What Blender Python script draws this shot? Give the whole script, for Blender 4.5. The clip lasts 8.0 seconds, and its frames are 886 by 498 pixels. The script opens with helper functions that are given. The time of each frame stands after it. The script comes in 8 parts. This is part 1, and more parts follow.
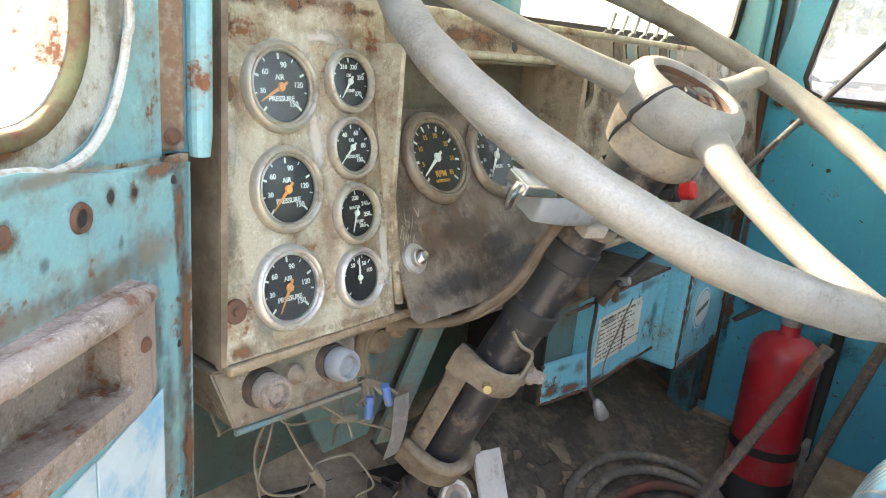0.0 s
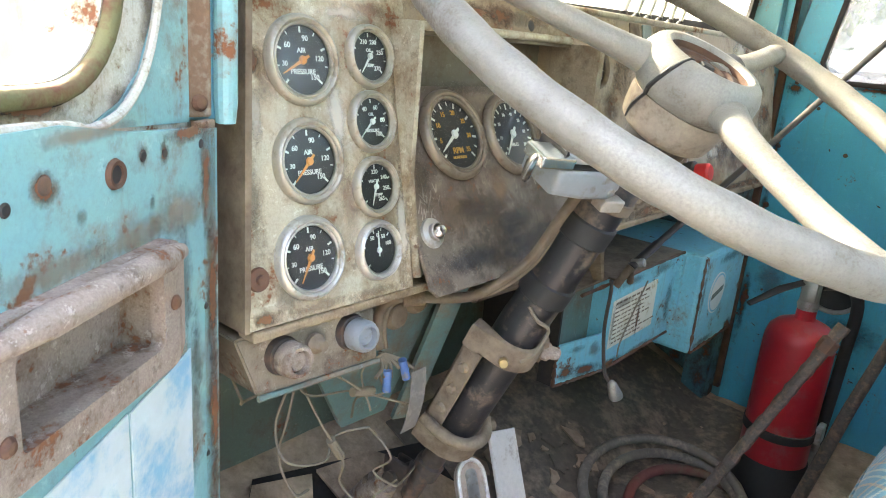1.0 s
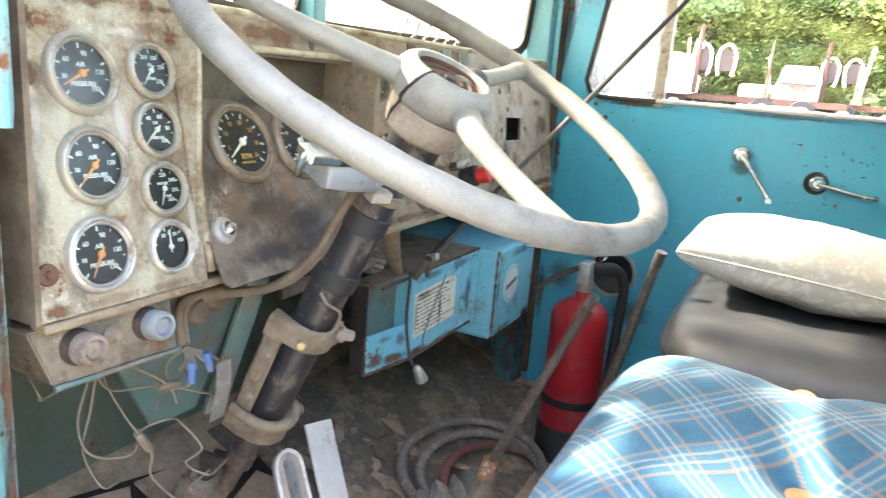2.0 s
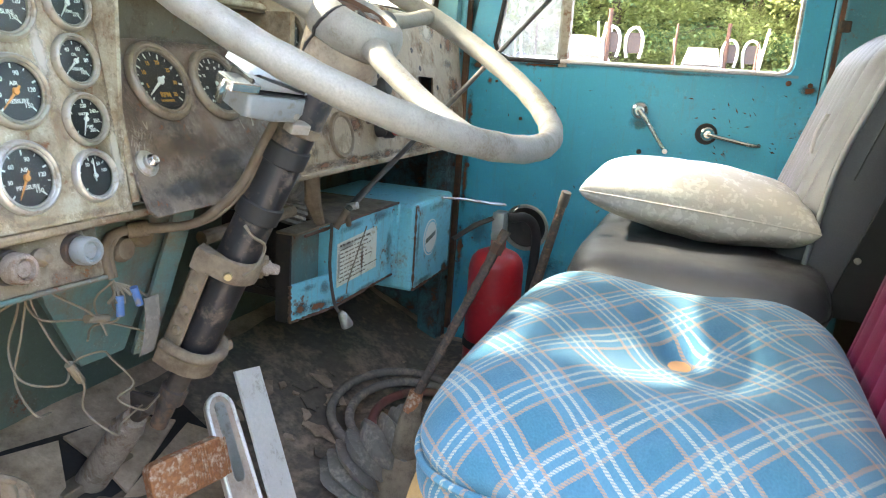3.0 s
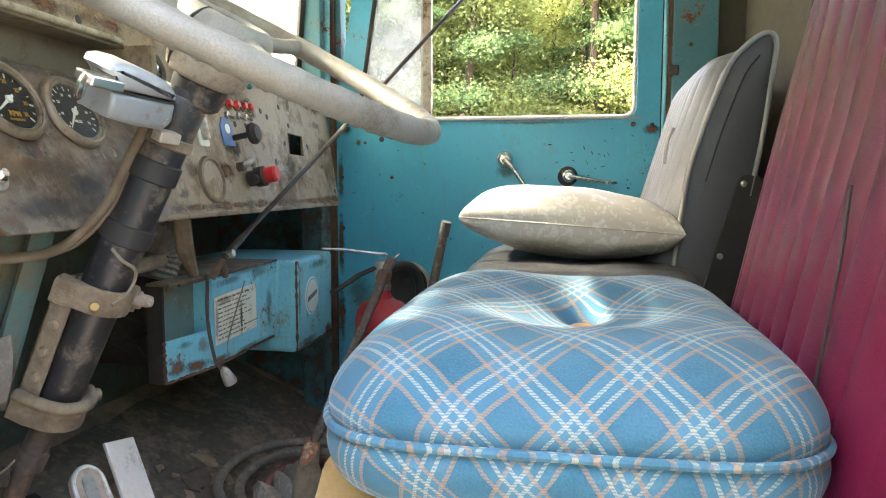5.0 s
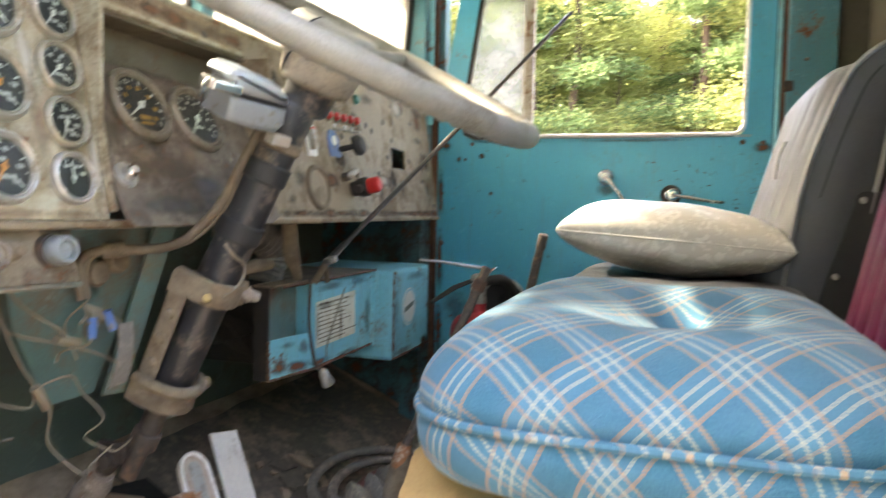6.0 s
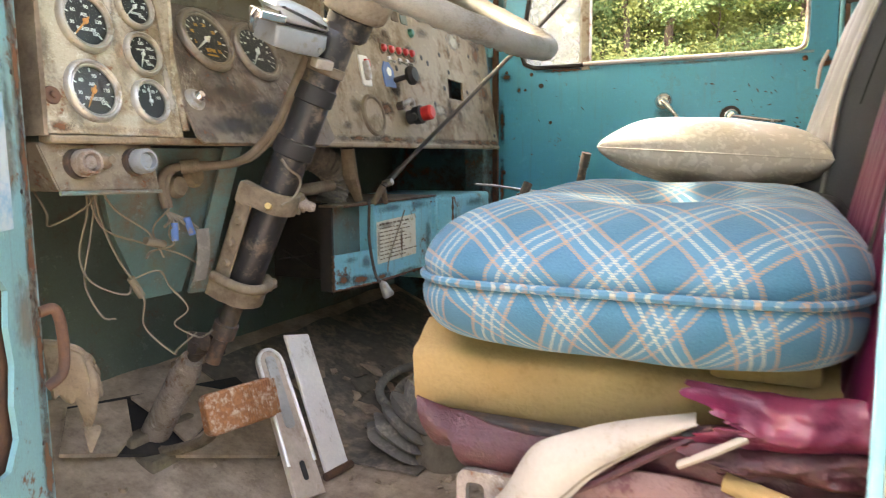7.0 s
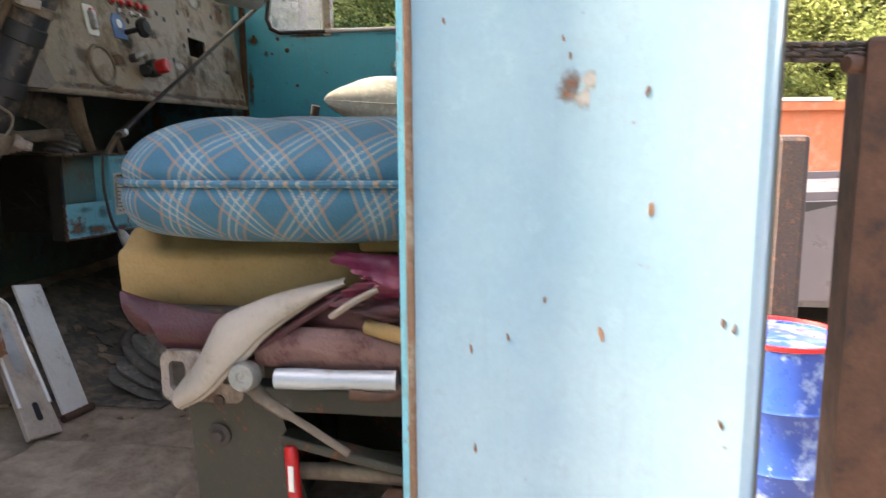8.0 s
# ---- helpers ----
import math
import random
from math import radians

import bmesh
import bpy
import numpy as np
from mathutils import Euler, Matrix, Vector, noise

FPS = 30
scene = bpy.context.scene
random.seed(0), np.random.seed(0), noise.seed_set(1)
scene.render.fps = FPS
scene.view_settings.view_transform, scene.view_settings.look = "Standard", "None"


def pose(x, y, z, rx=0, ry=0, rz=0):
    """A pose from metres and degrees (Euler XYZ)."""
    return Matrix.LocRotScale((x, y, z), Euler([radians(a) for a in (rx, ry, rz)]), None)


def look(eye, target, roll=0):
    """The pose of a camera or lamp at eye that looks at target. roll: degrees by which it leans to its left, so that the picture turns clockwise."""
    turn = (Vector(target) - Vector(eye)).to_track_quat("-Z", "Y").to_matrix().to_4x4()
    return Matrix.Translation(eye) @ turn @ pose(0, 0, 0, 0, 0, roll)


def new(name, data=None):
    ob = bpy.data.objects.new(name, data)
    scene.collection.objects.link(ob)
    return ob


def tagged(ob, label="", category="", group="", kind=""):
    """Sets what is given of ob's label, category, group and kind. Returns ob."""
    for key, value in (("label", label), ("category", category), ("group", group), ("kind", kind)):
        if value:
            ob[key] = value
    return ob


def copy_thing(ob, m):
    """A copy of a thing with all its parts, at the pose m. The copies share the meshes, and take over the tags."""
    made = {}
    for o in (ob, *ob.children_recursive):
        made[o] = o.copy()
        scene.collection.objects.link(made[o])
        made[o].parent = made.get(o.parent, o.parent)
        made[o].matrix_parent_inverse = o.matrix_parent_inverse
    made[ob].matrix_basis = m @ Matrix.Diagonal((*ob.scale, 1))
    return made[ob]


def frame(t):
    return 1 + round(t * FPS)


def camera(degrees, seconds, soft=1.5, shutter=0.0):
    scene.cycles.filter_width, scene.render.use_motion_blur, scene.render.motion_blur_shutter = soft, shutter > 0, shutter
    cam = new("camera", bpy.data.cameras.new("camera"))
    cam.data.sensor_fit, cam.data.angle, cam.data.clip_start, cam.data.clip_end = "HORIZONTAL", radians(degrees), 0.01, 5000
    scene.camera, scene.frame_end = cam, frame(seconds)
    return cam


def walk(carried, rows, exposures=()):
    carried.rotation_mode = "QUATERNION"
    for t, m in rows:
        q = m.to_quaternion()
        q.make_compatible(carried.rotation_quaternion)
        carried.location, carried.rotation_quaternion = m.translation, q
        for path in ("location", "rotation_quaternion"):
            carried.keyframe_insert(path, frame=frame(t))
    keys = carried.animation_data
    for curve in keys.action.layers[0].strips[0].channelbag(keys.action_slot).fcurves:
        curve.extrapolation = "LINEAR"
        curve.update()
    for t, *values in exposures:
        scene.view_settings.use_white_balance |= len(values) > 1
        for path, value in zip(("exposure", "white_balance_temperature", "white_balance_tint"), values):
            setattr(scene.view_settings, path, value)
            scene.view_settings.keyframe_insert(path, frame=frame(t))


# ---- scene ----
cam = camera(64.2, 8.0, soft=1.0, shutter=0.3)
PATH = [
    (0, (-0.27, 0.358, 0.902), (1.239, 1.551, 0.355), 5.1),
    (0.5, (-0.272, 0.361, 0.891), (1.214, 1.576, 0.331), 4.8),
    (1, (-0.284, 0.351, 0.885), (1.199, 1.567, 0.317), 4.9),
    (1.5, (-0.302, 0.304, 0.883), (1.296, 1.386, 0.356), 4.6),
    (2, (-0.34, 0.234, 0.881), (1.404, 1.091, 0.41), 4.7),
    (2.2, (-0.364, 0.21, 0.877), (1.416, 0.998, 0.42), 5.2),
    (3.3, (-0.411, 0.188, 0.793), (1.437, 0.792, 0.325), 3.5),
    (3.5, (-0.41, 0.191, 0.776), (1.462, 0.755, 0.356), 3.2),
    (4, (-0.434, 0.189, 0.722), (1.488, 0.647, 0.409), 1.4),
    (4.5, (-0.428, 0.199, 0.696), (1.525, 0.566, 0.473), 0.6),
    (4.7, (-0.418, 0.202, 0.681), (1.544, 0.535, 0.481), 0.5),
    (5.8, (-0.421, 0.196, 0.679), (1.524, 0.655, 0.599), -0.5),
    (6, (-0.428, 0.194, 0.652), (1.474, 0.804, 0.539), 1.2),
    (6.5, (-0.452, 0.144, 0.629), (1.348, 0.99, 0.421), 0.9),
    (7, (-0.501, 0.073, 0.601), (1.293, 0.919, 0.342), -0.6),
    (7.2, (-0.52, 0.039, 0.608), (1.317, 0.775, 0.313), -0.9),
    (7.5, (-0.551, -0.025, 0.577), (1.361, 0.501, 0.316), -0.5),
    (8, (-0.62, -0.088, 0.532), (1.335, 0.196, 0.221), -0.4),
]
EXPOSURES = [(0.0, 4.92, 8000, 21), (1.0, 4.97, 7900, 20), (2.0, 5.27, 7600, 21), (3.3, 4.84, 7400, 18), (4.5, 4.78, 7800, 18), (6.0, 4.68, 8500, 23), (7.0, 4.87, 9200, 26), (7.4, 4.92, 8900, 24), (8.0, 3.65, 8000, 23)]
walk(cam, [(t, look(eye, target, roll)) for t, eye, target, roll in PATH], EXPOSURES)

# ---- world and sun ----
SUN_TO = Vector((-0.003, 0.72, 0.585)).normalized()
world = bpy.data.worlds.new("sky")
scene.world = world
world.use_nodes = True
wn = world.node_tree
sky = wn.nodes.new("ShaderNodeTexSky")
sky.sky_type, sky.sun_disc = "NISHITA", False
sky.sun_elevation = math.asin(SUN_TO.z)
sky.sun_rotation = math.atan2(SUN_TO.x, SUN_TO.y)
sky.air_density, sky.dust_density, sky.ozone_density = 1.0, 4.0, 1.0
wn.nodes["Background"].inputs["Strength"].default_value = 0.15
wn.links.new(sky.outputs["Color"], wn.nodes["Background"].inputs["Color"])
sun = new("sun", bpy.data.lights.new("sun", "SUN"))
sun.data.energy, sun.data.angle, sun.data.color = 2.3, radians(2.8), (1.0, 0.95, 0.87)
sun.matrix_world = look(SUN_TO * 30, (0, 0, 0))

# ---- materials ----


def tree_of(name):
    m = bpy.data.materials.new(name)
    m.use_nodes = True
    t = m.node_tree
    return m, t, t.nodes["Principled BSDF"]


def node(t, kind, **kw):
    n = t.nodes.new(kind)
    for k, v in kw.items():
        n.inputs[k].default_value = v
    return n


def coords(t, kind="Object"):
    return t.nodes.new("ShaderNodeTexCoord").outputs[kind]


def noise_tex(t, co, scale, detail=4.0, rough=0.6):
    n = node(t, "ShaderNodeTexNoise", Scale=scale, Detail=detail, Roughness=rough)
    t.links.new(co, n.inputs["Vector"])
    return n.outputs["Fac"]


def ramp(t, fac, stops):
    r = t.nodes.new("ShaderNodeValToRGB")
    e = r.color_ramp.elements
    while len(e) < len(stops):
        e.new(0.5)
    for el, (p, c) in zip(e, stops):
        el.position = p
        el.color = (c, c, c, 1) if isinstance(c, (int, float)) else (*c, 1)
    t.links.new(fac, r.inputs["Fac"])
    return r.outputs["Color"]


def mix(t, fac, a, b, mode="MIX"):
    n = t.nodes.new("ShaderNodeMix")
    n.data_type, n.blend_type = "RGBA", mode
    for sock, v in ((n.inputs[0], fac), (n.inputs[6], a), (n.inputs[7], b)):
        if isinstance(v, (int, float)):
            sock.default_value = v if sock is n.inputs[0] or sock.type == "VALUE" else (v, v, v, 1)
        elif isinstance(v, tuple):
            sock.default_value = (*v, 1)
        else:
            t.links.new(v, sock)
    return n.outputs[2]


def bump(t, bsdf, height, strength=0.3, distance=0.002):
    b = node(t, "ShaderNodeBump", Strength=strength, Distance=distance)
    t.links.new(height, b.inputs["Height"])
    t.links.new(b.outputs["Normal"], bsdf.inputs["Normal"])


def math_node(t, op, a, b=0.0, clamp=False):
    n = t.nodes.new("ShaderNodeMath")
    n.operation, n.use_clamp = op, clamp
    for i, v in enumerate((a, b)):
        if isinstance(v, (int, float)):
            n.inputs[i].default_value = v
        else:
            t.links.new(v, n.inputs[i])
    return n.outputs[0]


def plain(name, col, rough=0.5, metal=0.0, grain=60.0, vary=0.25, relief=0.15, dirt=None, dirt_amt=0.5, dirt_scale=7.0):
    """A surface with two scales of mottling and, where given, dirt lying on it in patches."""
    m, t, b = tree_of(name)
    co = coords(t)
    fine, broad = noise_tex(t, co, grain), noise_tex(t, co, dirt_scale, 6, 0.65)
    dark = tuple(c * (1 - vary) for c in col)
    lite = tuple(min(1, c * (1 + vary)) for c in col)
    c = mix(t, fine, dark, lite)
    c = mix(t, ramp(t, broad, [(0.35, 0.0), (0.7, 1.0)]), c, tuple(x * (1 - vary * 0.6) for x in col))
    r = math_node(t, "ADD", math_node(t, "MULTIPLY", broad, 0.25), rough - 0.12, True)
    if dirt:
        mask = ramp(t, math_node(t, "ADD", math_node(t, "MULTIPLY", broad, 0.7), math_node(t, "MULTIPLY", fine, 0.3)),
                    [(0.62 - 0.3 * dirt_amt, 0.0), (0.72 - 0.2 * dirt_amt, 1.0)])
        c = mix(t, mask, c, dirt)
        r = mix(t, mask, r, 0.9)
        if metal:
            t.links.new(math_node(t, "MULTIPLY", math_node(t, "SUBTRACT", 1.0, mask), metal), b.inputs["Metallic"])
    elif metal:
        b.inputs["Metallic"].default_value = metal
    t.links.new(c, b.inputs["Base Color"])
    t.links.new(r, b.inputs["Roughness"])
    bump(t, b, fine, relief)
    return m


def worn_paint(name, col, fade, rust_amt=0.5, dirt=(0.20, 0.165, 0.12), dirt_amt=0.4, rough=0.45, scale=1.0, chips=0.5, grime=0.45):
    """Old coach paint: faded patches, dust film, rust blooms and small chips down to rust."""
    m, t, b = tree_of(name)
    co = coords(t)
    broad = noise_tex(t, co, 3.0 * scale, 6, 0.65)
    mid = noise_tex(t, co, 14.0 * scale, 8, 0.7)
    fine = noise_tex(t, co, 130.0 * scale, 3, 0.6)
    c = mix(t, ramp(t, broad, [(0.35, 0.0), (0.65, 1.0)]), col, fade)
    c = mix(t, math_node(t, "MULTIPLY", fine, 0.25), c, tuple(x * 0.6 for x in col))
    film = ramp(t, math_node(t, "ADD", math_node(t, "MULTIPLY", mid, 0.6), math_node(t, "MULTIPLY", broad, 0.4)),
                [(0.66 - 0.30 * dirt_amt, 0.0), (0.75 - 0.28 * dirt_amt, 0.85)])
    c = mix(t, film, c, dirt)
    grit = noise_tex(t, co, 48.0 * scale, 9, 0.78)
    speck = ramp(t, math_node(t, "ADD", math_node(t, "MULTIPLY", grit, 0.7), math_node(t, "MULTIPLY", broad, 0.3)), [(0.545, 0.0), (0.60, 1.0)])
    c = mix(t, math_node(t, "MULTIPLY", speck, grime * 0.75), c, tuple(x * 0.55 for x in dirt))
    sand = noise_tex(t, co, 300.0 * scale, 5, 0.75)
    c = mix(t, math_node(t, "MULTIPLY", ramp(t, sand, [(0.48, 0.0), (0.62, 1.0)]), grime * 0.38), c, tuple(x * 0.7 for x in dirt))
    c = mix(t, math_node(t, "MULTIPLY", ramp(t, sand, [(0.34, 1.0), (0.44, 0.0)]), grime * 0.25), c, tuple(min(0.8, 0.10 + 1.2 * x) for x in fade))
    long = t.nodes.new("ShaderNodeMapping")
    long.inputs["Scale"].default_value = (70 * scale, 70 * scale, 5 * scale)
    t.links.new(co, long.inputs["Vector"])
    run = ramp(t, noise_tex(t, long.outputs["Vector"], 1.0, 5, 0.65), [(0.57, 0.0), (0.68, 1.0)])
    c = mix(t, math_node(t, "MULTIPLY", run, grime * 0.6), c, tuple(x * 0.75 for x in dirt))
    scuff = ramp(t, noise_tex(t, co, 31.0 * scale, 10, 0.8), [(0.590, 0.0), (0.606, 1.0)])
    c = mix(t, math_node(t, "MULTIPLY", scuff, grime * 0.55), c, tuple(min(0.8, 0.12 + 1.25 * x) for x in fade))
    spots = math_node(t, "ADD", math_node(t, "MULTIPLY", mid, 0.75), math_node(t, "MULTIPLY", fine, 0.25))
    rmask = ramp(t, spots, [(0.67 - 0.2 * rust_amt, 0.0), (0.71 - 0.18 * rust_amt, 1.0)])
    rust = mix(t, fine, (0.045, 0.018, 0.01), (0.24, 0.09, 0.035))
    c = mix(t, rmask, c, rust)
    cell = node(t, "ShaderNodeTexVoronoi", Scale=22.0 * scale, Randomness=1.0)
    t.links.new(co, cell.inputs["Vector"])
    chip = ramp(t, math_node(t, "ADD", cell.outputs["Distance"], math_node(t, "MULTIPLY", fine, 0.12)),
                [(0.06 + 0.09 * chips, 1.0), (0.09 + 0.1 * chips, 0.0)])
    chip = math_node(t, "MULTIPLY", chip, ramp(t, broad, [(0.45, 0.0), (0.6, 1.0)]))
    c = mix(t, chip, c, (0.10, 0.055, 0.03))
    t.links.new(c, b.inputs["Base Color"])
    rr = math_node(t, "ADD", math_node(t, "MULTIPLY", math_node(t, "MAXIMUM", film, rmask), 0.45), rough, True)
    t.links.new(rr, b.inputs["Roughness"])
    bump(t, b, math_node(t, "ADD", math_node(t, "MULTIPLY", sand, 0.5 * grime), math_node(t, "SUBTRACT", math_node(t, "MULTIPLY", fine, 0.3), math_node(t, "MULTIPLY", rmask, 0.5))), 0.45, 0.0013)
    return m


def pane(name, haze=0.15, tint=(0.9, 0.95, 0.93), ior=1.45):
    """Window glass with a film of dried dirt."""
    m, t, b = tree_of(name)
    co = coords(t)
    b.inputs["Base Color"].default_value = (0.88, 0.89, 0.87, 1)
    b.inputs["Roughness"].default_value = 0.6
    clear = node(t, "ShaderNodeBsdfTransparent", Color=(*tint, 1))
    gloss = node(t, "ShaderNodeBsdfGlossy", Roughness=0.03)
    fres = node(t, "ShaderNodeFresnel", IOR=ior)
    a = t.nodes.new("ShaderNodeMixShader")
    t.links.new(fres.outputs[0], a.inputs[0])
    t.links.new(clear.outputs[0], a.inputs[1])
    t.links.new(gloss.outputs[0], a.inputs[2])
    film = ramp(t, noise_tex(t, co, 9.0, 6, 0.7), [(0.3, haze * 0.5), (0.75, min(1.0, haze * 1.8))])
    through_film = node(t, "ShaderNodeBsdfTranslucent", Color=(0.80, 0.82, 0.80, 1))
    dust = t.nodes.new("ShaderNodeMixShader")
    dust.inputs[0].default_value = 0.55
    t.links.new(b.outputs[0], dust.inputs[1])
    t.links.new(through_film.outputs[0], dust.inputs[2])
    s = t.nodes.new("ShaderNodeMixShader")
    t.links.new(film, s.inputs[0])
    t.links.new(a.outputs[0], s.inputs[1])
    t.links.new(dust.outputs[0], s.inputs[2])
    t.links.new(s.outputs[0], t.nodes["Material Output"].inputs["Surface"])
    return m


DUST = (0.15, 0.115, 0.08)
BLUE = worn_paint("blue_door_paint", (0.026, 0.375, 0.565), (0.034, 0.42, 0.61), 0.26, dirt_amt=0.08, rough=0.32, chips=0.6, grime=0.25)
PALE_BLUE = worn_paint("faded_blue_paint", (0.13, 0.345, 0.385), (0.19, 0.38, 0.375), 0.48, (0.21, 0.145, 0.09), 0.46, 0.45, grime=0.36)
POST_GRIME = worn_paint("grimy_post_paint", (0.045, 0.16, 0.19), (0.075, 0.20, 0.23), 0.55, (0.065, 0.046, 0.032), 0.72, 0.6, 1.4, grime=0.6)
POST_BLUE = worn_paint("post_blue_paint", (0.03, 0.18, 0.24), (0.06, 0.25, 0.31), 0.45, dirt_amt=0.3)
HEATER_BLUE = worn_paint("heater_blue_paint", (0.11, 0.48, 0.61), (0.17, 0.55, 0.65), 0.42, (0.25, 0.185, 0.125), 0.33, grime=0.42)
GREEN = worn_paint("firewall_green_paint", (0.085, 0.125, 0.100), (0.12, 0.17, 0.138), 0.28, (0.13, 0.105, 0.075), 0.5, grime=0.45)
TEAL = worn_paint("bracket_teal_paint", (0.075, 0.16, 0.155), (0.11, 0.21, 0.20), 0.4, (0.16, 0.125, 0.09), 0.7)
BOX_PAINT = worn_paint("control_box_paint", (0.19, 0.155, 0.11), (0.26, 0.22, 0.165), 0.45, (0.12, 0.09, 0.065), 0.6, 0.7, 2.2, grime=0.6)
CREAM = worn_paint("dash_cream_paint", (0.35, 0.315, 0.225), (0.42, 0.395, 0.30), 0.47, (0.19, 0.14, 0.085), 0.64, 0.5, 1.6, grime=0.65)
TAN = worn_paint("dash_tan_paint", (0.255, 0.19, 0.12), (0.30, 0.24, 0.165), 0.44, (0.145, 0.10, 0.058), 0.58, 0.55, 1.5, grime=0.65)
CLUSTER = worn_paint("cluster_plate_paint", (0.13, 0.098, 0.07), (0.19, 0.145, 0.105), 0.42, (0.07, 0.056, 0.045), 0.6, 0.55, 2.2, grime=0.6)
# darker than the dash paints: the recess's shade is in this olive
NICHE = worn_paint("niche_shaded_olive", (0.105, 0.092, 0.06), (0.145, 0.125, 0.085), 0.4, (0.10, 0.072, 0.045), 0.55, 0.6, 1.6, grime=0.6)
STRIP = plain("rusted_strip", (0.17, 0.10, 0.06), 0.85, 0.0, 180, 0.4, 0.6, (0.25, 0.22, 0.17), 0.40, 26)
WHITE_BLUE = worn_paint("cab_side_paint", (0.205, 0.37, 0.455), (0.275, 0.43, 0.50), 0.10, dirt_amt=0.0, rough=0.2, chips=0.15, grime=0.10)
RUST = plain("rusty_steel", (0.13, 0.062, 0.036), 0.85, 0.0, 90, 0.5, 0.5, (0.055, 0.035, 0.028), 0.5, 12)
PITTED = plain("pitted_steel", (0.085, 0.068, 0.056), 0.75, 0.1, 150, 0.6, 1.0, (0.19, 0.125, 0.085), 0.45, 60)
DARKRUST = plain("dark_rusty_steel", (0.06, 0.048, 0.042), 0.7, 0.2, 110, 0.5, 0.5, (0.12, 0.07, 0.045), 0.4, 25)
ORANGE_RUST = plain("orange_rust", (0.33, 0.13, 0.052), 0.75, 0.0, 160, 0.6, 0.8, (0.52, 0.40, 0.31), 0.40, 70)
SILVER = plain("worn_wheel_paint", (0.25, 0.235, 0.205), 0.5, 0.1, 420, 0.38, 0.3, (0.14, 0.115, 0.085), 0.34, 13)
CHROME = plain("chrome", (0.72, 0.72, 0.71), 0.24, 1.0, 200, 0.12, 0.05)
WORN_CHROME = plain("worn_chrome", (0.40, 0.44, 0.46), 0.38, 0.3, 200, 0.12, 0.06, (0.26, 0.24, 0.20), 0.24, 26)
VENT_PAINT = worn_paint("vent_post_paint", (0.30, 0.27, 0.22), (0.40, 0.37, 0.32), 0.62, (0.20, 0.13, 0.08), 0.5, 0.6, 2.0, grime=0.6)
# near-black: shade of voids and gaps put into the colour, also black wire
PLAIN_DARK = plain("gap_shade_and_wire_black", (0.014, 0.012, 0.011), 0.8, 0.0, 60, 0.4, 0.3, (0.035, 0.027, 0.02), 0.4, 14)
DULL = plain("dull_metal", (0.45, 0.44, 0.41), 0.42, 0.85, 120, 0.25, 0.1, (0.25, 0.2, 0.15), 0.35, 20)
ALUMINIUM = plain("bare_aluminium", (0.80, 0.755, 0.71), 0.34, 0.15, 150, 0.18, 0.15, (0.40, 0.32, 0.25), 0.34, 9)
SWITCH_GREY = plain("switch_grey", (0.25, 0.275, 0.29), 0.38, 0.15, 150, 0.15, 0.08, (0.19, 0.165, 0.13), 0.28, 30)
BLACK_METAL = plain("black_column_paint", (0.02, 0.02, 0.022), 0.4, 0.0, 120, 0.4, 0.2, (0.16, 0.125, 0.095), 0.33, 26)
DUSTY = plain("dusty_metal", (0.20, 0.155, 0.108), 0.9, 0.0, 110, 0.5, 0.8, (0.105, 0.075, 0.050), 0.52, 22)
BLACK = plain("black_rubber", (0.02, 0.02, 0.02), 0.65, 0.0, 90, 0.4, 0.2)
BELLOWS = plain("dusty_bellows_rubber", (0.16, 0.145, 0.125), 0.6, 0.0, 120, 0.4, 0.4, (0.27, 0.235, 0.195), 0.42, 30)
DUSTY_RUBBER = plain("dusty_rubber", (0.17, 0.155, 0.135), 0.75, 0.0, 120, 0.3, 0.3, (0.30, 0.26, 0.21), 0.4, 18)
FACE = plain("gauge_face", (0.012, 0.012, 0.012), 0.4, 0.0, 150, 0.3, 0.02)
MARK = plain("gauge_marking", (0.75, 0.74, 0.68), 0.6, 0.0, 150, 0.1, 0.0)
AMBER = plain("amber_marking", (0.65, 0.33, 0.05), 0.6, 0.0, 150, 0.1, 0.0)
ORANGE = plain("orange_needle", (0.75, 0.28, 0.07), 0.5, 0.0, 150, 0.15, 0.0)
RED = plain("red_paint", (0.40, 0.014, 0.024), 0.38, 0.0, 60, 0.25, 0.05, (0.30, 0.085, 0.085), 0.30, 12)
RED_PLASTIC = plain("red_plastic", (0.55, 0.02, 0.02), 0.35, 0.0, 60, 0.2, 0.0)
BLUE_PLASTIC = plain("blue_plastic", (0.06, 0.15, 0.36), 0.5, 0.0, 60, 0.25, 0.0, (0.20, 0.19, 0.17), 0.35, 60)
# unseen roof lining, its paleness chosen to reflect light down into the cab
HEADLINER = plain("pale_bounce_headliner", (0.74, 0.71, 0.64), 0.9, 0.0, 60, 0.1, 0.1)
DARK_STEEL = plain("dark_steel", (0.045, 0.044, 0.045), 0.45, 0.4, 120, 0.3, 0.2, (0.11, 0.09, 0.07), 0.2, 20)
CREAM_RIM = plain("tarnished_pale_rim", (0.33, 0.31, 0.25), 0.4, 0.3, 150, 0.25, 0.1, (0.17, 0.13, 0.085), 0.35, 40)
PALE_DUST = worn_paint("pale_dusty_paint", (0.25, 0.20, 0.165), (0.31, 0.26, 0.225), 0.50, (0.13, 0.085, 0.06), 0.6, 0.8, 2.0, grime=0.75)
DARK_GREEN = worn_paint("seat_base_green", (0.022, 0.026, 0.017), (0.032, 0.037, 0.025), 0.42, (0.060, 0.047, 0.031), 0.6)
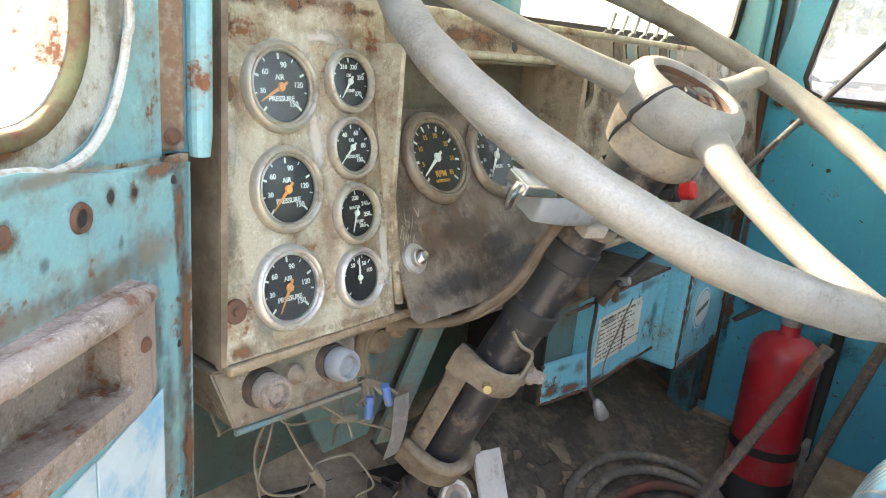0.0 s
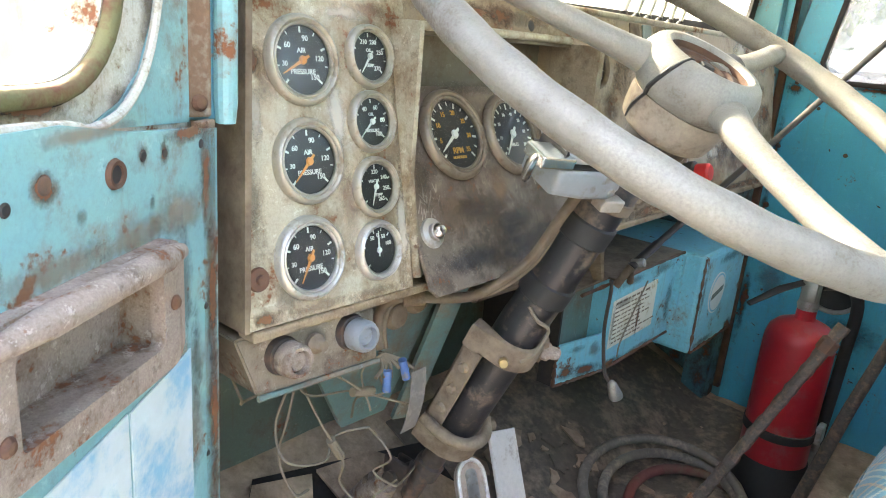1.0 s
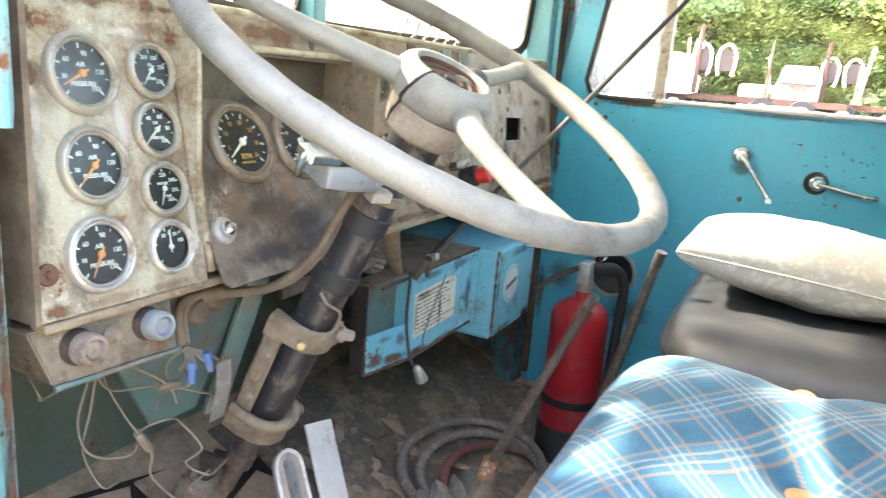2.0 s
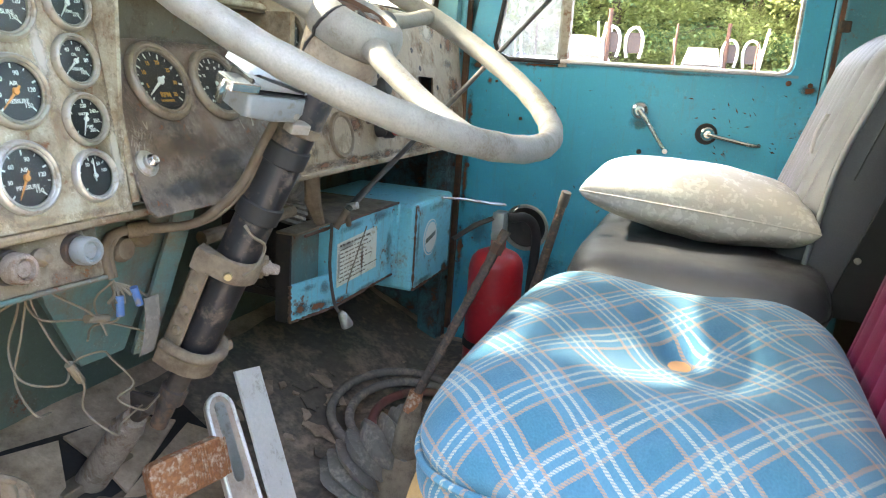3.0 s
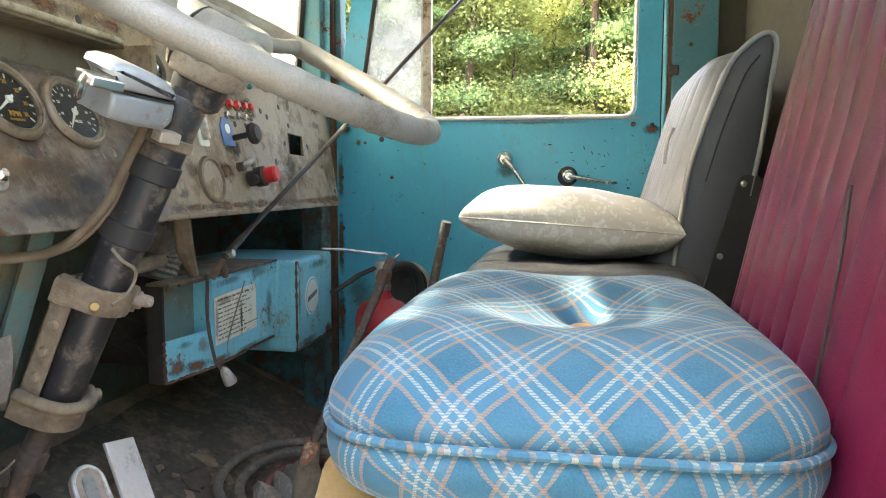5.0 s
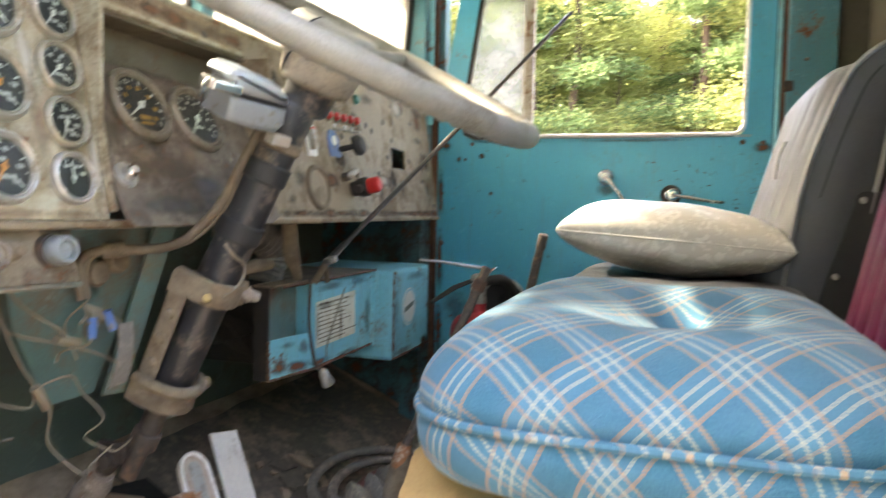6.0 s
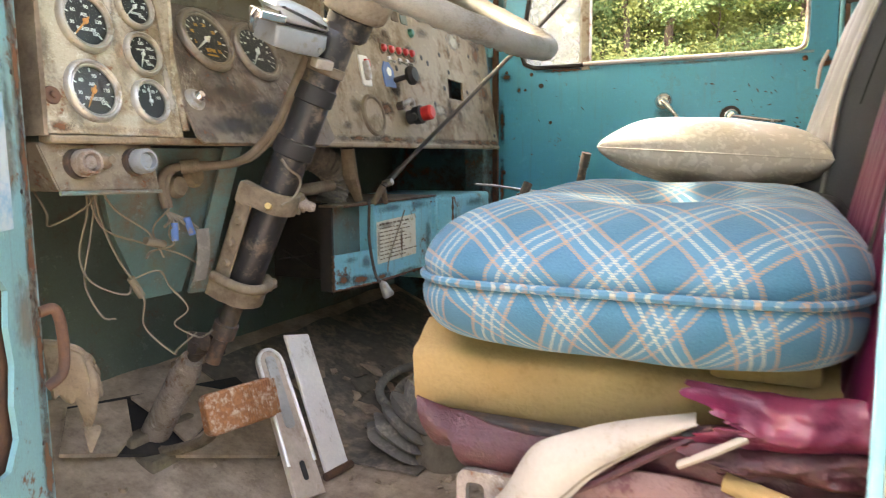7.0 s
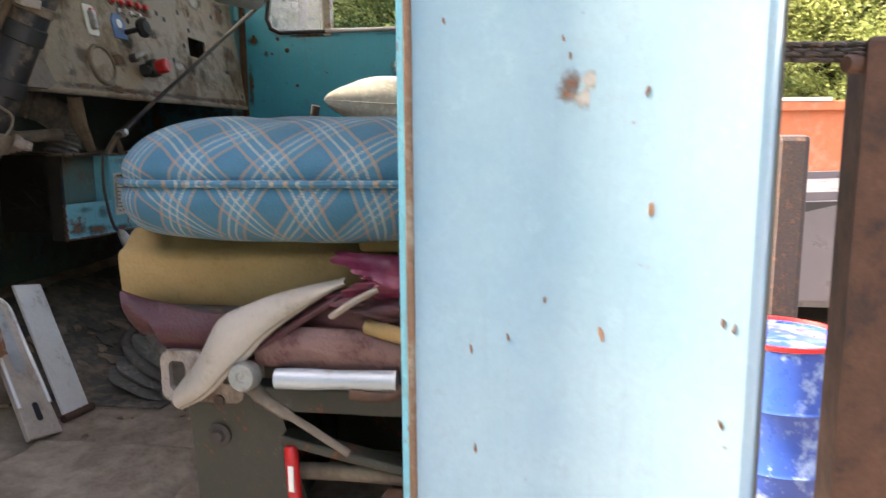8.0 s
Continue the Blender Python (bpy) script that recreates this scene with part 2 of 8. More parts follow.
FAINT_AMBER = plain("yellowed_plastic", (0.42, 0.30, 0.12), 0.6, 0.0, 200, 0.3, 0.1, (0.24, 0.18, 0.11), 0.4, 60)
FAINT_RUST = plain("faint_rust", (0.36, 0.22, 0.13), 0.8, 0.0, 300, 0.4, 0.2)
MOSS = worn_paint("mossy_pale_paint", (0.38, 0.38, 0.33), (0.47, 0.47, 0.42), 0.50, (0.24, 0.20, 0.11), 0.5, 0.7, 2.0, grime=0.6)
GAUGE_RIM = plain("worn_bright_rim", (0.45, 0.44, 0.40), 0.36, 0.55, 140, 0.25, 0.1, (0.22, 0.18, 0.125), 0.38, 45)
BEZEL = plain("tarnished_bezel", (0.22, 0.185, 0.14), 0.45, 0.4, 120, 0.35, 0.2, (0.12, 0.088, 0.06), 0.4, 30)
WIRE = plain("dusty_wire", (0.20, 0.165, 0.12), 0.8, 0.0, 150, 0.3, 0.2)
LOOM = plain("cloth_loom", (0.155, 0.12, 0.085), 0.92, 0.0, 160, 0.35, 0.4, (0.11, 0.08, 0.055), 0.45, 30)
PAPER = plain("old_paper_label", (0.66, 0.63, 0.52), 0.7, 0.0, 120, 0.1, 0.05, (0.36, 0.25, 0.10), 0.3, 30)
WOOD_DIRT = plain("cab_floor_dirt", (0.47, 0.35, 0.255), 0.95, 0.0, 120, 0.5, 1.0, (0.25, 0.18, 0.128), 0.52, 14)
MAT = plain("floor_mat", (0.14, 0.115, 0.090), 0.8, 0.0, 60, 0.5, 0.8, (0.32, 0.245, 0.185), 0.48, 11)
LINING = plain("grey_lining", (0.11, 0.105, 0.08), 0.9, 0.0, 60, 0.2, 0.2, (0.07, 0.065, 0.05), 0.4, 4)
BLACK_VINYL = plain("black_vinyl", (0.040, 0.041, 0.046), 0.48, 0.0, 400, 0.3, 0.25, (0.075, 0.070, 0.066), 0.30, 10)
GREY_VINYL = plain("grey_vinyl", (0.125, 0.128, 0.138), 0.45, 0.0, 400, 0.2, 0.25, (0.19, 0.185, 0.18), 0.26, 10)
RED_VINYL = plain("maroon_vinyl", (0.098, 0.008, 0.032), 0.32, 0.0, 350, 0.18, 0.2, (0.115, 0.022, 0.05), 0.12, 3)
RED_VINYL.node_tree.nodes["Principled BSDF"].inputs["Specular IOR Level"].default_value = 0.22
OLD_VINYL = plain("dried_maroon_vinyl", (0.064, 0.011, 0.016), 0.45, 0.0, 260, 0.5, 0.9, (0.085, 0.042, 0.036), 0.36, 34)
BROWN_VINYL = plain("faded_brown_vinyl", (0.17, 0.085, 0.070), 0.6, 0.0, 240, 0.35, 0.8, (0.10, 0.035, 0.036), 0.40, 30)
SIDE_VINYL = plain("worn_black_vinyl", (0.080, 0.081, 0.088), 0.40, 0.0, 380, 0.3, 0.3, (0.11, 0.108, 0.108), 0.30, 14)
HEM = plain("pale_torn_hem", (0.62, 0.57, 0.52), 0.85, 0.0, 300, 0.2, 0.3, (0.40, 0.28, 0.25), 0.35, 60)
PIPING = plain("grey_piping", (0.24, 0.24, 0.24), 0.45, 0.0, 200, 0.2, 0.1, (0.24, 0.23, 0.21), 0.3, 30)
PALE_VINYL = plain("vinyl_backing", (0.34, 0.295, 0.245), 0.8, 0.0, 200, 0.14, 0.25, (0.23, 0.18, 0.135), 0.34, 18)
FOAM = plain("yellow_foam", (0.33, 0.21, 0.088), 0.95, 0.0, 220, 0.22, 0.6, (0.22, 0.135, 0.05), 0.35, 9)
CANVAS = plain("canvas_cloth", (0.20, 0.155, 0.11), 0.95, 0.0, 300, 0.3, 0.5, (0.11, 0.082, 0.055), 0.5, 24)
GRAVEL = plain("yard_gravel", (0.165, 0.155, 0.138), 0.95, 0.0, 6, 0.25, 0.6, (0.12, 0.11, 0.095), 0.45, 0.4)
WHITE = plain("white_truck_paint", (0.75, 0.75, 0.73), 0.4, 0.0, 5, 0.1, 0.02, (0.5, 0.46, 0.4), 0.3, 1.5)
GREY_CAR = plain("grey_car_paint", (0.13, 0.125, 0.14), 0.3, 0.4, 5, 0.1, 0.02)
TRUCK_ORANGE = plain("orange_machine_paint", (0.40, 0.115, 0.05), 0.6, 0.0, 8, 0.25, 0.05, (0.30, 0.16, 0.10), 0.4, 2)
BLUE_DRUM = plain("blue_drum", (0.015, 0.06, 0.28), 0.3, 0.0, 20, 0.3, 0.03, (0.25, 0.35, 0.5), 0.35, 7)
BARK = plain("bark", (0.09, 0.065, 0.045), 0.95, 0.0, 10, 0.4, 0.8)
GLASS = pane("dirty_window_glass", 0.20, (0.70, 0.75, 0.73))
FILMED = pane("streaked_window_glass", 0.18, (0.70, 0.75, 0.73))
CLEAR = pane("clear_window_glass", 0.06)
GAUGE_GLASS = pane("gauge_glass", 0.012, ior=1.16)


def leaf_material(name, a, b2):
    m, t, b = tree_of(name)
    geo = t.nodes.new("ShaderNodeNewGeometry")
    c = mix(t, geo.outputs["Random Per Island"], a, b2)
    t.links.new(c, b.inputs["Base Color"])
    b.inputs["Roughness"].default_value = 0.75
    b.inputs["Specular IOR Level"].default_value = 0.15
    thin = t.nodes.new("ShaderNodeBsdfTranslucent")
    t.links.new(c, thin.inputs["Color"])
    both = t.nodes.new("ShaderNodeMixShader")
    both.inputs[0].default_value = 0.45
    t.links.new(b.outputs[0], both.inputs[1])
    t.links.new(thin.outputs[0], both.inputs[2])
    t.links.new(both.outputs[0], t.nodes["Material Output"].inputs["Surface"])
    return m


LEAF = leaf_material("broad_leaf", (0.22, 0.27, 0.095), (0.42, 0.48, 0.18))
NEEDLE = leaf_material("conifer_needle", (0.085, 0.15, 0.06), (0.18, 0.275, 0.115))


def plaid_material():
    """Woven plaid: blue ground, paired cream bands and thin orange lines, both ways on the bias."""
    m, t, b = tree_of("plaid_wool")
    uv = coords(t, "UV")
    warp = node(t, "ShaderNodeTexNoise", Scale=9.0, Detail=2.0)
    t.links.new(uv, warp.inputs["Vector"])
    sep = t.nodes.new("ShaderNodeSeparateXYZ")
    t.links.new(uv, sep.inputs[0])
    weave = node(t, "ShaderNodeTexNoise", Scale=190.0, Detail=1.0)
    t.links.new(uv, weave.inputs["Vector"])
    wob = math_node(t, "ADD", math_node(t, "MULTIPLY", math_node(t, "SUBTRACT", warp.outputs["Fac"], 0.5), 0.012), math_node(t, "MULTIPLY", math_node(t, "SUBTRACT", weave.outputs["Fac"], 0.5), 0.0012))
    sx = math_node(t, "MULTIPLY", sep.outputs[0], 0.8)
    u = math_node(t, "ADD", math_node(t, "MULTIPLY", math_node(t, "ADD", sx, sep.outputs[1]), 0.7071), math_node(t, "ADD", wob, 0.010))
    v = math_node(t, "ADD", math_node(t, "MULTIPLY", math_node(t, "SUBTRACT", sx, sep.outputs[1]), 0.7071), wob)
    PERIOD = 0.0665

    def band(x, centre, half):
        f = math_node(t, "FRACT", math_node(t, "ADD", math_node(t, "DIVIDE", x, PERIOD), 50.0))
        d = math_node(t, "ABSOLUTE", math_node(t, "SUBTRACT", f, centre))
        return math_node(t, "LESS_THAN", d, half / PERIOD)

    fuzz = node(t, "ShaderNodeTexNoise", Scale=420.0, Detail=2.0)
    t.links.new(uv, fuzz.inputs["Vector"])
    soft = node(t, "ShaderNodeTexNoise", Scale=16.0, Detail=5.0)
    t.links.new(uv, soft.inputs["Vector"])
    c = mix(t, fuzz.outputs["Fac"], (0.010, 0.084, 0.132), (0.028, 0.142, 0.205))
    c = mix(t, ramp(t, soft.outputs["Fac"], [(0.4, 0.0), (0.7, 0.35)]), c, (0.07, 0.17, 0.26))
    for along, other in ((u, v), (v, u)):
        wide = band(along, 0.5, 0.0155)
        c = mix(t, math_node(t, "MULTIPLY", wide, 0.16), c, (0.09, 0.25, 0.36))
        dash = math_node(t, "FRACT", math_node(t, "DIVIDE", math_node(t, "ADD", other, along), 0.0032))
        dash = math_node(t, "LESS_THAN", dash, 0.55)
        for cen in (0.43, 0.57):
            cream = math_node(t, "MULTIPLY", band(along, cen, 0.0016), math_node(t, "ADD", math_node(t, "MULTIPLY", dash, 0.42), 0.20))
            c = mix(t, cream, c, (0.39, 0.355, 0.255))
        for cen in (0.27, 0.73):
            thin = math_node(t, "MULTIPLY", band(along, cen, 0.0018), math_node(t, "ADD", math_node(t, "MULTIPLY", dash, 0.36), 0.24))
            c = mix(t, thin, c, (0.37, 0.185, 0.080))
    t.links.new(c, b.inputs["Base Color"])
    b.inputs["Roughness"].default_value = 0.95
    b.inputs["Sheen Weight"].default_value = 0.08
    bump(t, b, fuzz.outputs["Fac"], 0.5, 0.0015)
    return m


def satin_material():
    """Ivory brocade: a shiny figure on a duller ground, creased and grubby."""
    m, t, b = tree_of("ivory_brocade")
    co = coords(t)
    vo = node(t, "ShaderNodeTexVoronoi", Scale=42.0)
    warp = node(t, "ShaderNodeTexNoise", Scale=30.0, Detail=3.0)
    t.links.new(co, warp.inputs["Vector"])
    t.links.new(mix(t, 0.12, co, warp.outputs["Color"]), vo.inputs["Vector"])
    fig = ramp(t, vo.outputs["Distance"], [(0.35, 0.0), (0.45, 1.0)])
    dirt = ramp(t, noise_tex(t, co, 7, 6, 0.7), [(0.45, 0.0), (0.75, 0.7)])
    c = mix(t, fig, (0.60, 0.565, 0.50), (0.49, 0.455, 0.395))
    c = mix(t, dirt, c, (0.44, 0.385, 0.31))
    t.links.new(c, b.inputs["Base Color"])
    t.links.new(ramp(t, fig, [(0.0, 0.38), (1.0, 0.6)]), b.inputs["Roughness"])
    bump(t, b, noise_tex(t, co, 24, 4, 0.6), 0.35, 0.006)
    return m


PLAID, SATIN = plaid_material(), satin_material()


def stain_material(name, dark, lite, strength=1.0, rough=0.85):
    """A stain that thins out to bare paint at its ragged border."""
    m, t, b = tree_of(name)
    co, uv = coords(t), coords(t, "UV")
    far = t.nodes.new("ShaderNodeVectorMath")
    far.operation = "LENGTH"
    t.links.new(uv, far.inputs[0])
    n1, n2 = noise_tex(t, co, 45.0, 6, 0.7), noise_tex(t, co, 210.0, 4, 0.65)
    ragged = math_node(t, "ADD", math_node(t, "MULTIPLY", n1, 1.5), math_node(t, "MULTIPLY", n2, 0.6))
    d = math_node(t, "ADD", far.outputs["Value"], math_node(t, "SUBTRACT", ragged, 1.05))
    a = math_node(t, "MULTIPLY", ramp(t, d, [(0.30, 1.0), (0.85, 0.0)]), strength)
    t.links.new(mix(t, n2, dark, lite), b.inputs["Base Color"])
    b.inputs["Roughness"].default_value = rough
    clear = t.nodes.new("ShaderNodeBsdfTransparent")
    both = t.nodes.new("ShaderNodeMixShader")
    t.links.new(a, both.inputs[0])
    t.links.new(clear.outputs[0], both.inputs[1])
    t.links.new(b.outputs[0], both.inputs[2])
    t.links.new(both.outputs[0], t.nodes["Material Output"].inputs["Surface"])
    return m


RUST_STAIN = stain_material("rust_stain", (0.085, 0.036, 0.017), (0.25, 0.115, 0.052), 0.78)
PALE_RUST = stain_material("pale_rust_stain", (0.20, 0.115, 0.06), (0.34, 0.22, 0.13), 0.5)
DIRT_STAIN = stain_material("dirt_stain", (0.07, 0.052, 0.036), (0.17, 0.13, 0.09), 0.5)
OIL_STAIN = stain_material("oil_stain", (0.016, 0.015, 0.016), (0.045, 0.040, 0.038), 0.7, 0.5)
BARE_STAIN = stain_material("bare_primer_stain", (0.38, 0.35, 0.29), (0.52, 0.49, 0.42), 0.8)

# ---- mesh helpers ----
ORIGIN = {}


def thing(name, label, category, at=(0, 0, 0), group="", kind=""):
    ob = new(name)
    ob.location = at
    ORIGIN[ob] = Vector(at)
    return tagged(ob, label, category, group, kind)


def part(name, bm, material, parent=None, label="", smooth=False, category="", kind="", group="", noshadow=False):
    """Links a bmesh, given in world metres, as one mesh object under a thing or a part."""
    me = bpy.data.meshes.new(name)
    o = ORIGIN.get(parent, Vector((0, 0, 0))) if parent else Vector((0, 0, 0))
    if parent is None:
        xs = [v.co for v in bm.verts]
        o = Vector((sum(v.x for v in xs) / len(xs), sum(v.y for v in xs) / len(xs), min(v.z for v in xs)))
    bmesh.ops.translate(bm, verts=bm.verts, vec=-o)
    bmesh.ops.recalc_face_normals(bm, faces=bm.faces)
    bm.to_mesh(me)
    bm.free()
    me.materials.append(material)
    if smooth:
        me.shade_smooth()
        try:
            me.set_sharp_from_angle(angle=radians(smooth if smooth is not True else 40))
        except AttributeError:
            pass
    ob = new(name, me)
    if parent:
        ob.parent = parent
    else:
        ob.location = o
    ORIGIN[ob] = o
    if noshadow:
        ob.visible_shadow = False
    return tagged(ob, label, category, group, kind)


def joined(*bms):
    out = bmesh.new()
    for b in bms:
        me = bpy.data.meshes.new("tmp")
        b.to_mesh(me)
        b.free()
        out.from_mesh(me)
        bpy.data.meshes.remove(me)
    return out


def box(x0, y0, z0, x1, y1, z1, bevel=0.0, m=None):
    bm = bmesh.new()
    bmesh.ops.create_cube(bm, size=1.0)
    for v in bm.verts:
        v.co = Vector(((x0 + x1) / 2 + v.co.x * (x1 - x0), (y0 + y1) / 2 + v.co.y * (y1 - y0), (z0 + z1) / 2 + v.co.z * (z1 - z0)))
    if bevel:
        bmesh.ops.bevel(bm, geom=bm.edges[:], offset=bevel, segments=2, affect="EDGES", profile=0.5)
    if m is not None:
        bm.transform(m)
    return bm


def frame_of(d):
    d = Vector(d).normalized()
    a = d.orthogonal().normalized()
    if abs(d.z) < 0.99:
        a = Vector((0, 0, 1)).cross(d).normalized()
    return a, d.cross(a).normalized(), d


def tube(pts, r, seg=10, closed=False, cap=True, flat=1.0):
    """A swept round (or, with flat, oval) bar through the points; r may be a list."""
    pts = [Vector(p) for p in pts]
    n = len(pts)
    rs = r if isinstance(r, (list, tuple)) else [r] * n
    if 0.0045 < max(rs) < 0.05 and flat == 1.0:
        seg = max(seg, 14)
    bm = bmesh.new()
    rings = []
    a = None
    for i, p in enumerate(pts):
        if closed:
            d = pts[(i + 1) % n] - pts[i - 1]
        else:
            d = pts[min(i + 1, n - 1)] - pts[max(i - 1, 0)]
        d.normalize()
        if a is None:
            a, b, _ = frame_of(d)
        else:
            a = (a - d * a.dot(d)).normalized()
            b = d.cross(a)
        rings.append([bm.verts.new(p + rs[i] * (math.cos(2 * math.pi * k / seg) * a + flat * math.sin(2 * math.pi * k / seg) * b)) for k in range(seg)])
    for i in range(n if closed else n - 1):
        q, s = rings[i], rings[(i + 1) % n]
        for k in range(seg):
            bm.faces.new((q[k], q[(k + 1) % seg], s[(k + 1) % seg], s[k]))
    if cap and not closed:
        bm.faces.new(rings[0][::-1])
        bm.faces.new(rings[-1])
    return bm


def spline(ctrl, n=8):
    """Catmull-Rom points through the control points."""
    c = [Vector(p) for p in ctrl]
    c = [c[0] * 2 - c[1]] + c + [c[-1] * 2 - c[-2]]
    out = []
    for i in range(1, len(c) - 2):
        p0, p1, p2, p3 = c[i - 1:i + 3]
        for k in range(n):
            t = k / n
            out.append(0.5 * ((2 * p1) + (p2 - p0) * t + (2 * p0 - 5 * p1 + 4 * p2 - p3) * t * t + (3 * p1 - p0 - 3 * p2 + p3) * t ** 3))
    return out + [c[-2]]


def lathe(profile, at, axis, seg=32):
    """Turns (radius, height) pairs about the axis through at."""
    a, b, d = frame_of(axis)
    at = Vector(at)
    bm = bmesh.new()
    rings = []
    for r, h in profile:
        if r < 1e-6:
            rings.append([bm.verts.new(at + d * h)])
        else:
            rings.append([bm.verts.new(at + d * h + r * (math.cos(2 * math.pi * k / seg) * a + math.sin(2 * math.pi * k / seg) * b)) for k in range(seg)])
    for q, s in zip(rings, rings[1:]):
        for k in range(seg):
            k2 = (k + 1) % seg
            if len(q) == 1 and len(s) == 1:
                continue
            if len(q) == 1:
                bm.faces.new((q[0], s[k2], s[k]))
            elif len(s) == 1:
                bm.faces.new((q[k], q[k2], s[0]))
            else:
                bm.faces.new((q[k], q[k2], s[k2], s[k]))
    return bm


def plane_map(o, u, v):
    """The pose of a drawing plane: its x runs along u, its y along v, its z out of it."""
    u, v = Vector(u).normalized(), Vector(v).normalized()
    n = u.cross(v).normalized()
    v = n.cross(u)
    return Matrix.Translation(o) @ Matrix((u, v, n)).transposed().to_4x4()


def rrect(x0, y0, x1, y1, r, n=6):
    pts = []
    for cx, cy, a0 in ((x1 - r, y0 + r, -90), (x1 - r, y1 - r, 0), (x0 + r, y1 - r, 90), (x0 + r, y0 + r, 180)):
        for k in range(n + 1):
            a = radians(a0 + 90 * k / n)
            pts.append((cx + r * math.cos(a), cy + r * math.sin(a)))
    return pts


def plate(outline, m, depth, holes=(), bevel=0.0):
    """A sheet cut to an outline with holes, in the plane of m; its thickness goes from z=0 to z=-depth."""
    bm = bmesh.new()
    edges = []
    for loop in (outline, *holes):
        vs = [bm.verts.new((x, y, 0)) for x, y in loop]
        edges += [bm.edges.new((vs[i], vs[(i + 1) % len(vs)])) for i in range(len(vs))]
    if holes:
        bmesh.ops.triangle_fill(bm, use_beauty=True, use_dissolve=False, edges=edges)
    else:
        bm.faces.new(bm.verts[:])
    g = bmesh.ops.extrude_face_region(bm, geom=bm.faces[:])
    bmesh.ops.translate(bm, verts=[e for e in g["geom"] if isinstance(e, bmesh.types.BMVert)], vec=(0, 0, -depth))
    if bevel and not holes:
        bmesh.ops.recalc_face_normals(bm, faces=bm.faces)
        top = [e for e in bm.edges if all(abs(v.co.z) < 1e-6 for v in e.verts)]
        bmesh.ops.bevel(bm, geom=top, offset=bevel, segments=2, affect="EDGES", profile=0.5)
    bm.transform(m)
    return bm


def circle(cx, cy, r, n=24):
    return [(cx + r * math.cos(2 * math.pi * k / n), cy + r * math.sin(2 * math.pi * k / n)) for k in range(n)]


def words(name, text, size, m, material, parent, label="", align="CENTER"):
    """Raised lettering in the built-in font, turned into a mesh."""
    cu = bpy.data.curves.new(name, "FONT")
    cu.body, cu.size, cu.align_x, cu.align_y, cu.extrude, cu.offset = text, size, align, "CENTER", 0.0002, size * 0.018
    tmp = bpy.data.objects.new(name, cu)
    me = bpy.data.meshes.new_from_object(tmp)
    bpy.data.objects.remove(tmp)
    bpy.data.curves.remove(cu)
    bm = bmesh.new()
    bm.from_mesh(me)
    bpy.data.meshes.remove(me)
    bm.transform(m)
    return part(name, bm, material, parent, label)


def screw(at, out, r=0.006, material=None, parent=None, name="screw"):
    return part(name, lathe([(0, 0.0035), (r * 0.6, 0.003), (r, 0.001), (r, -0.002), (0, -0.002)], at, out, 12), material or RUST, parent)


def stain(parent, m, w, h, material, name="stain"):
    """A thin stained patch, w by h metres from its middle, lying on the plane of m."""
    bm = bmesh.new()
    uvl = bm.loops.layers.uv.new("UVMap")
    f = bm.faces.new([bm.verts.new((x * w, y * h, 0)) for x, y in ((-1, -1), (1, -1), (1, 1), (-1, 1))])
    for lp, c in zip(f.loops, ((-1, -1), (1, -1), (1, 1), (-1, 1))):
        lp[uvl].uv = c
    bm.transform(m)
    return part(name, bm, material, parent)


# the dash face leans: its foot is at y 0.825, z 0.63, and it goes 0.2 m forward for each metre up
def on_dash(x, z, off=0.0):
    return Vector((x, 0.825 + 0.2 * (z - 0.63), z)) + off * DASH_OUT


DASH_UP = Vector((0, 0.2, 1)).normalized()
DASH_OUT = Vector((0, -1, 0.2)).normalized()


def dash_map(x, z, off=0.0):
    return plane_map(on_dash(x, z, off), (1, 0, 0), DASH_UP)


# the instrument plate leans further
def on_cluster(x, z, off=0.0):
    return Vector((x, 0.825 + 0.5 * (z - 0.685), z)) + off * CLUSTER_OUT


CLUSTER_UP = Vector((0, 0.5, 1)).normalized()
CLUSTER_OUT = Vector((0, -1, 0.5)).normalized()

# ---- the cab: floor, walls, roof ----
def grid_sheet(nx, ny, fn):
    bm = bmesh.new()
    vs = [[bm.verts.new(fn(i / nx, j / ny)) for j in range(ny + 1)] for i in range(nx + 1)]
    for i in range(nx):
        for j in range(ny):
            bm.faces.new((vs[i][j], vs[i + 1][j], vs[i + 1][j + 1], vs[i][j + 1]))
    return bm


def thicken(bm, vec):
    g = bmesh.ops.extrude_face_region(bm, geom=bm.faces[:])
    bmesh.ops.translate(bm, verts=[e for e in g["geom"] if isinstance(e, bmesh.types.BMVert)], vec=vec)
    return bm


def floor_point(u, v):
    x, y = -0.02 + 1.617 * u, -0.27 + 1.52 * v
    z = 0.0 if y < 0.88 else (y - 0.88) * 0.46
    n = noise.noise((x * 6, y * 6, 0.3)) * 0.006 + noise.noise((x * 26, y * 26, 1.3)) * 0.003
    return Vector((x, y, z + n))


part("floor", thicken(grid_sheet(90, 84, floor_point), (0, 0, -0.03)), WOOD_DIRT, None, "dirt-covered bare cab floor with a sloped toe board", True, "floor", "structure")
part("wall_front", box(-0.03, 1.25, 0.1, 1.63, 1.28, 0.95), GREEN, None, "dark green painted steel firewall under the dash", False, "wall", "structure")
part("wall_cowl_left", box(-0.035, 0.83, -0.03, -0.004, 1.25, 0.95), GREEN, None, "dark green cowl side of the footwell", False, "wall", "structure")
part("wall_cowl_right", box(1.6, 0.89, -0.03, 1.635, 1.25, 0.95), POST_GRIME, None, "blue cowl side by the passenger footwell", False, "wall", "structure")
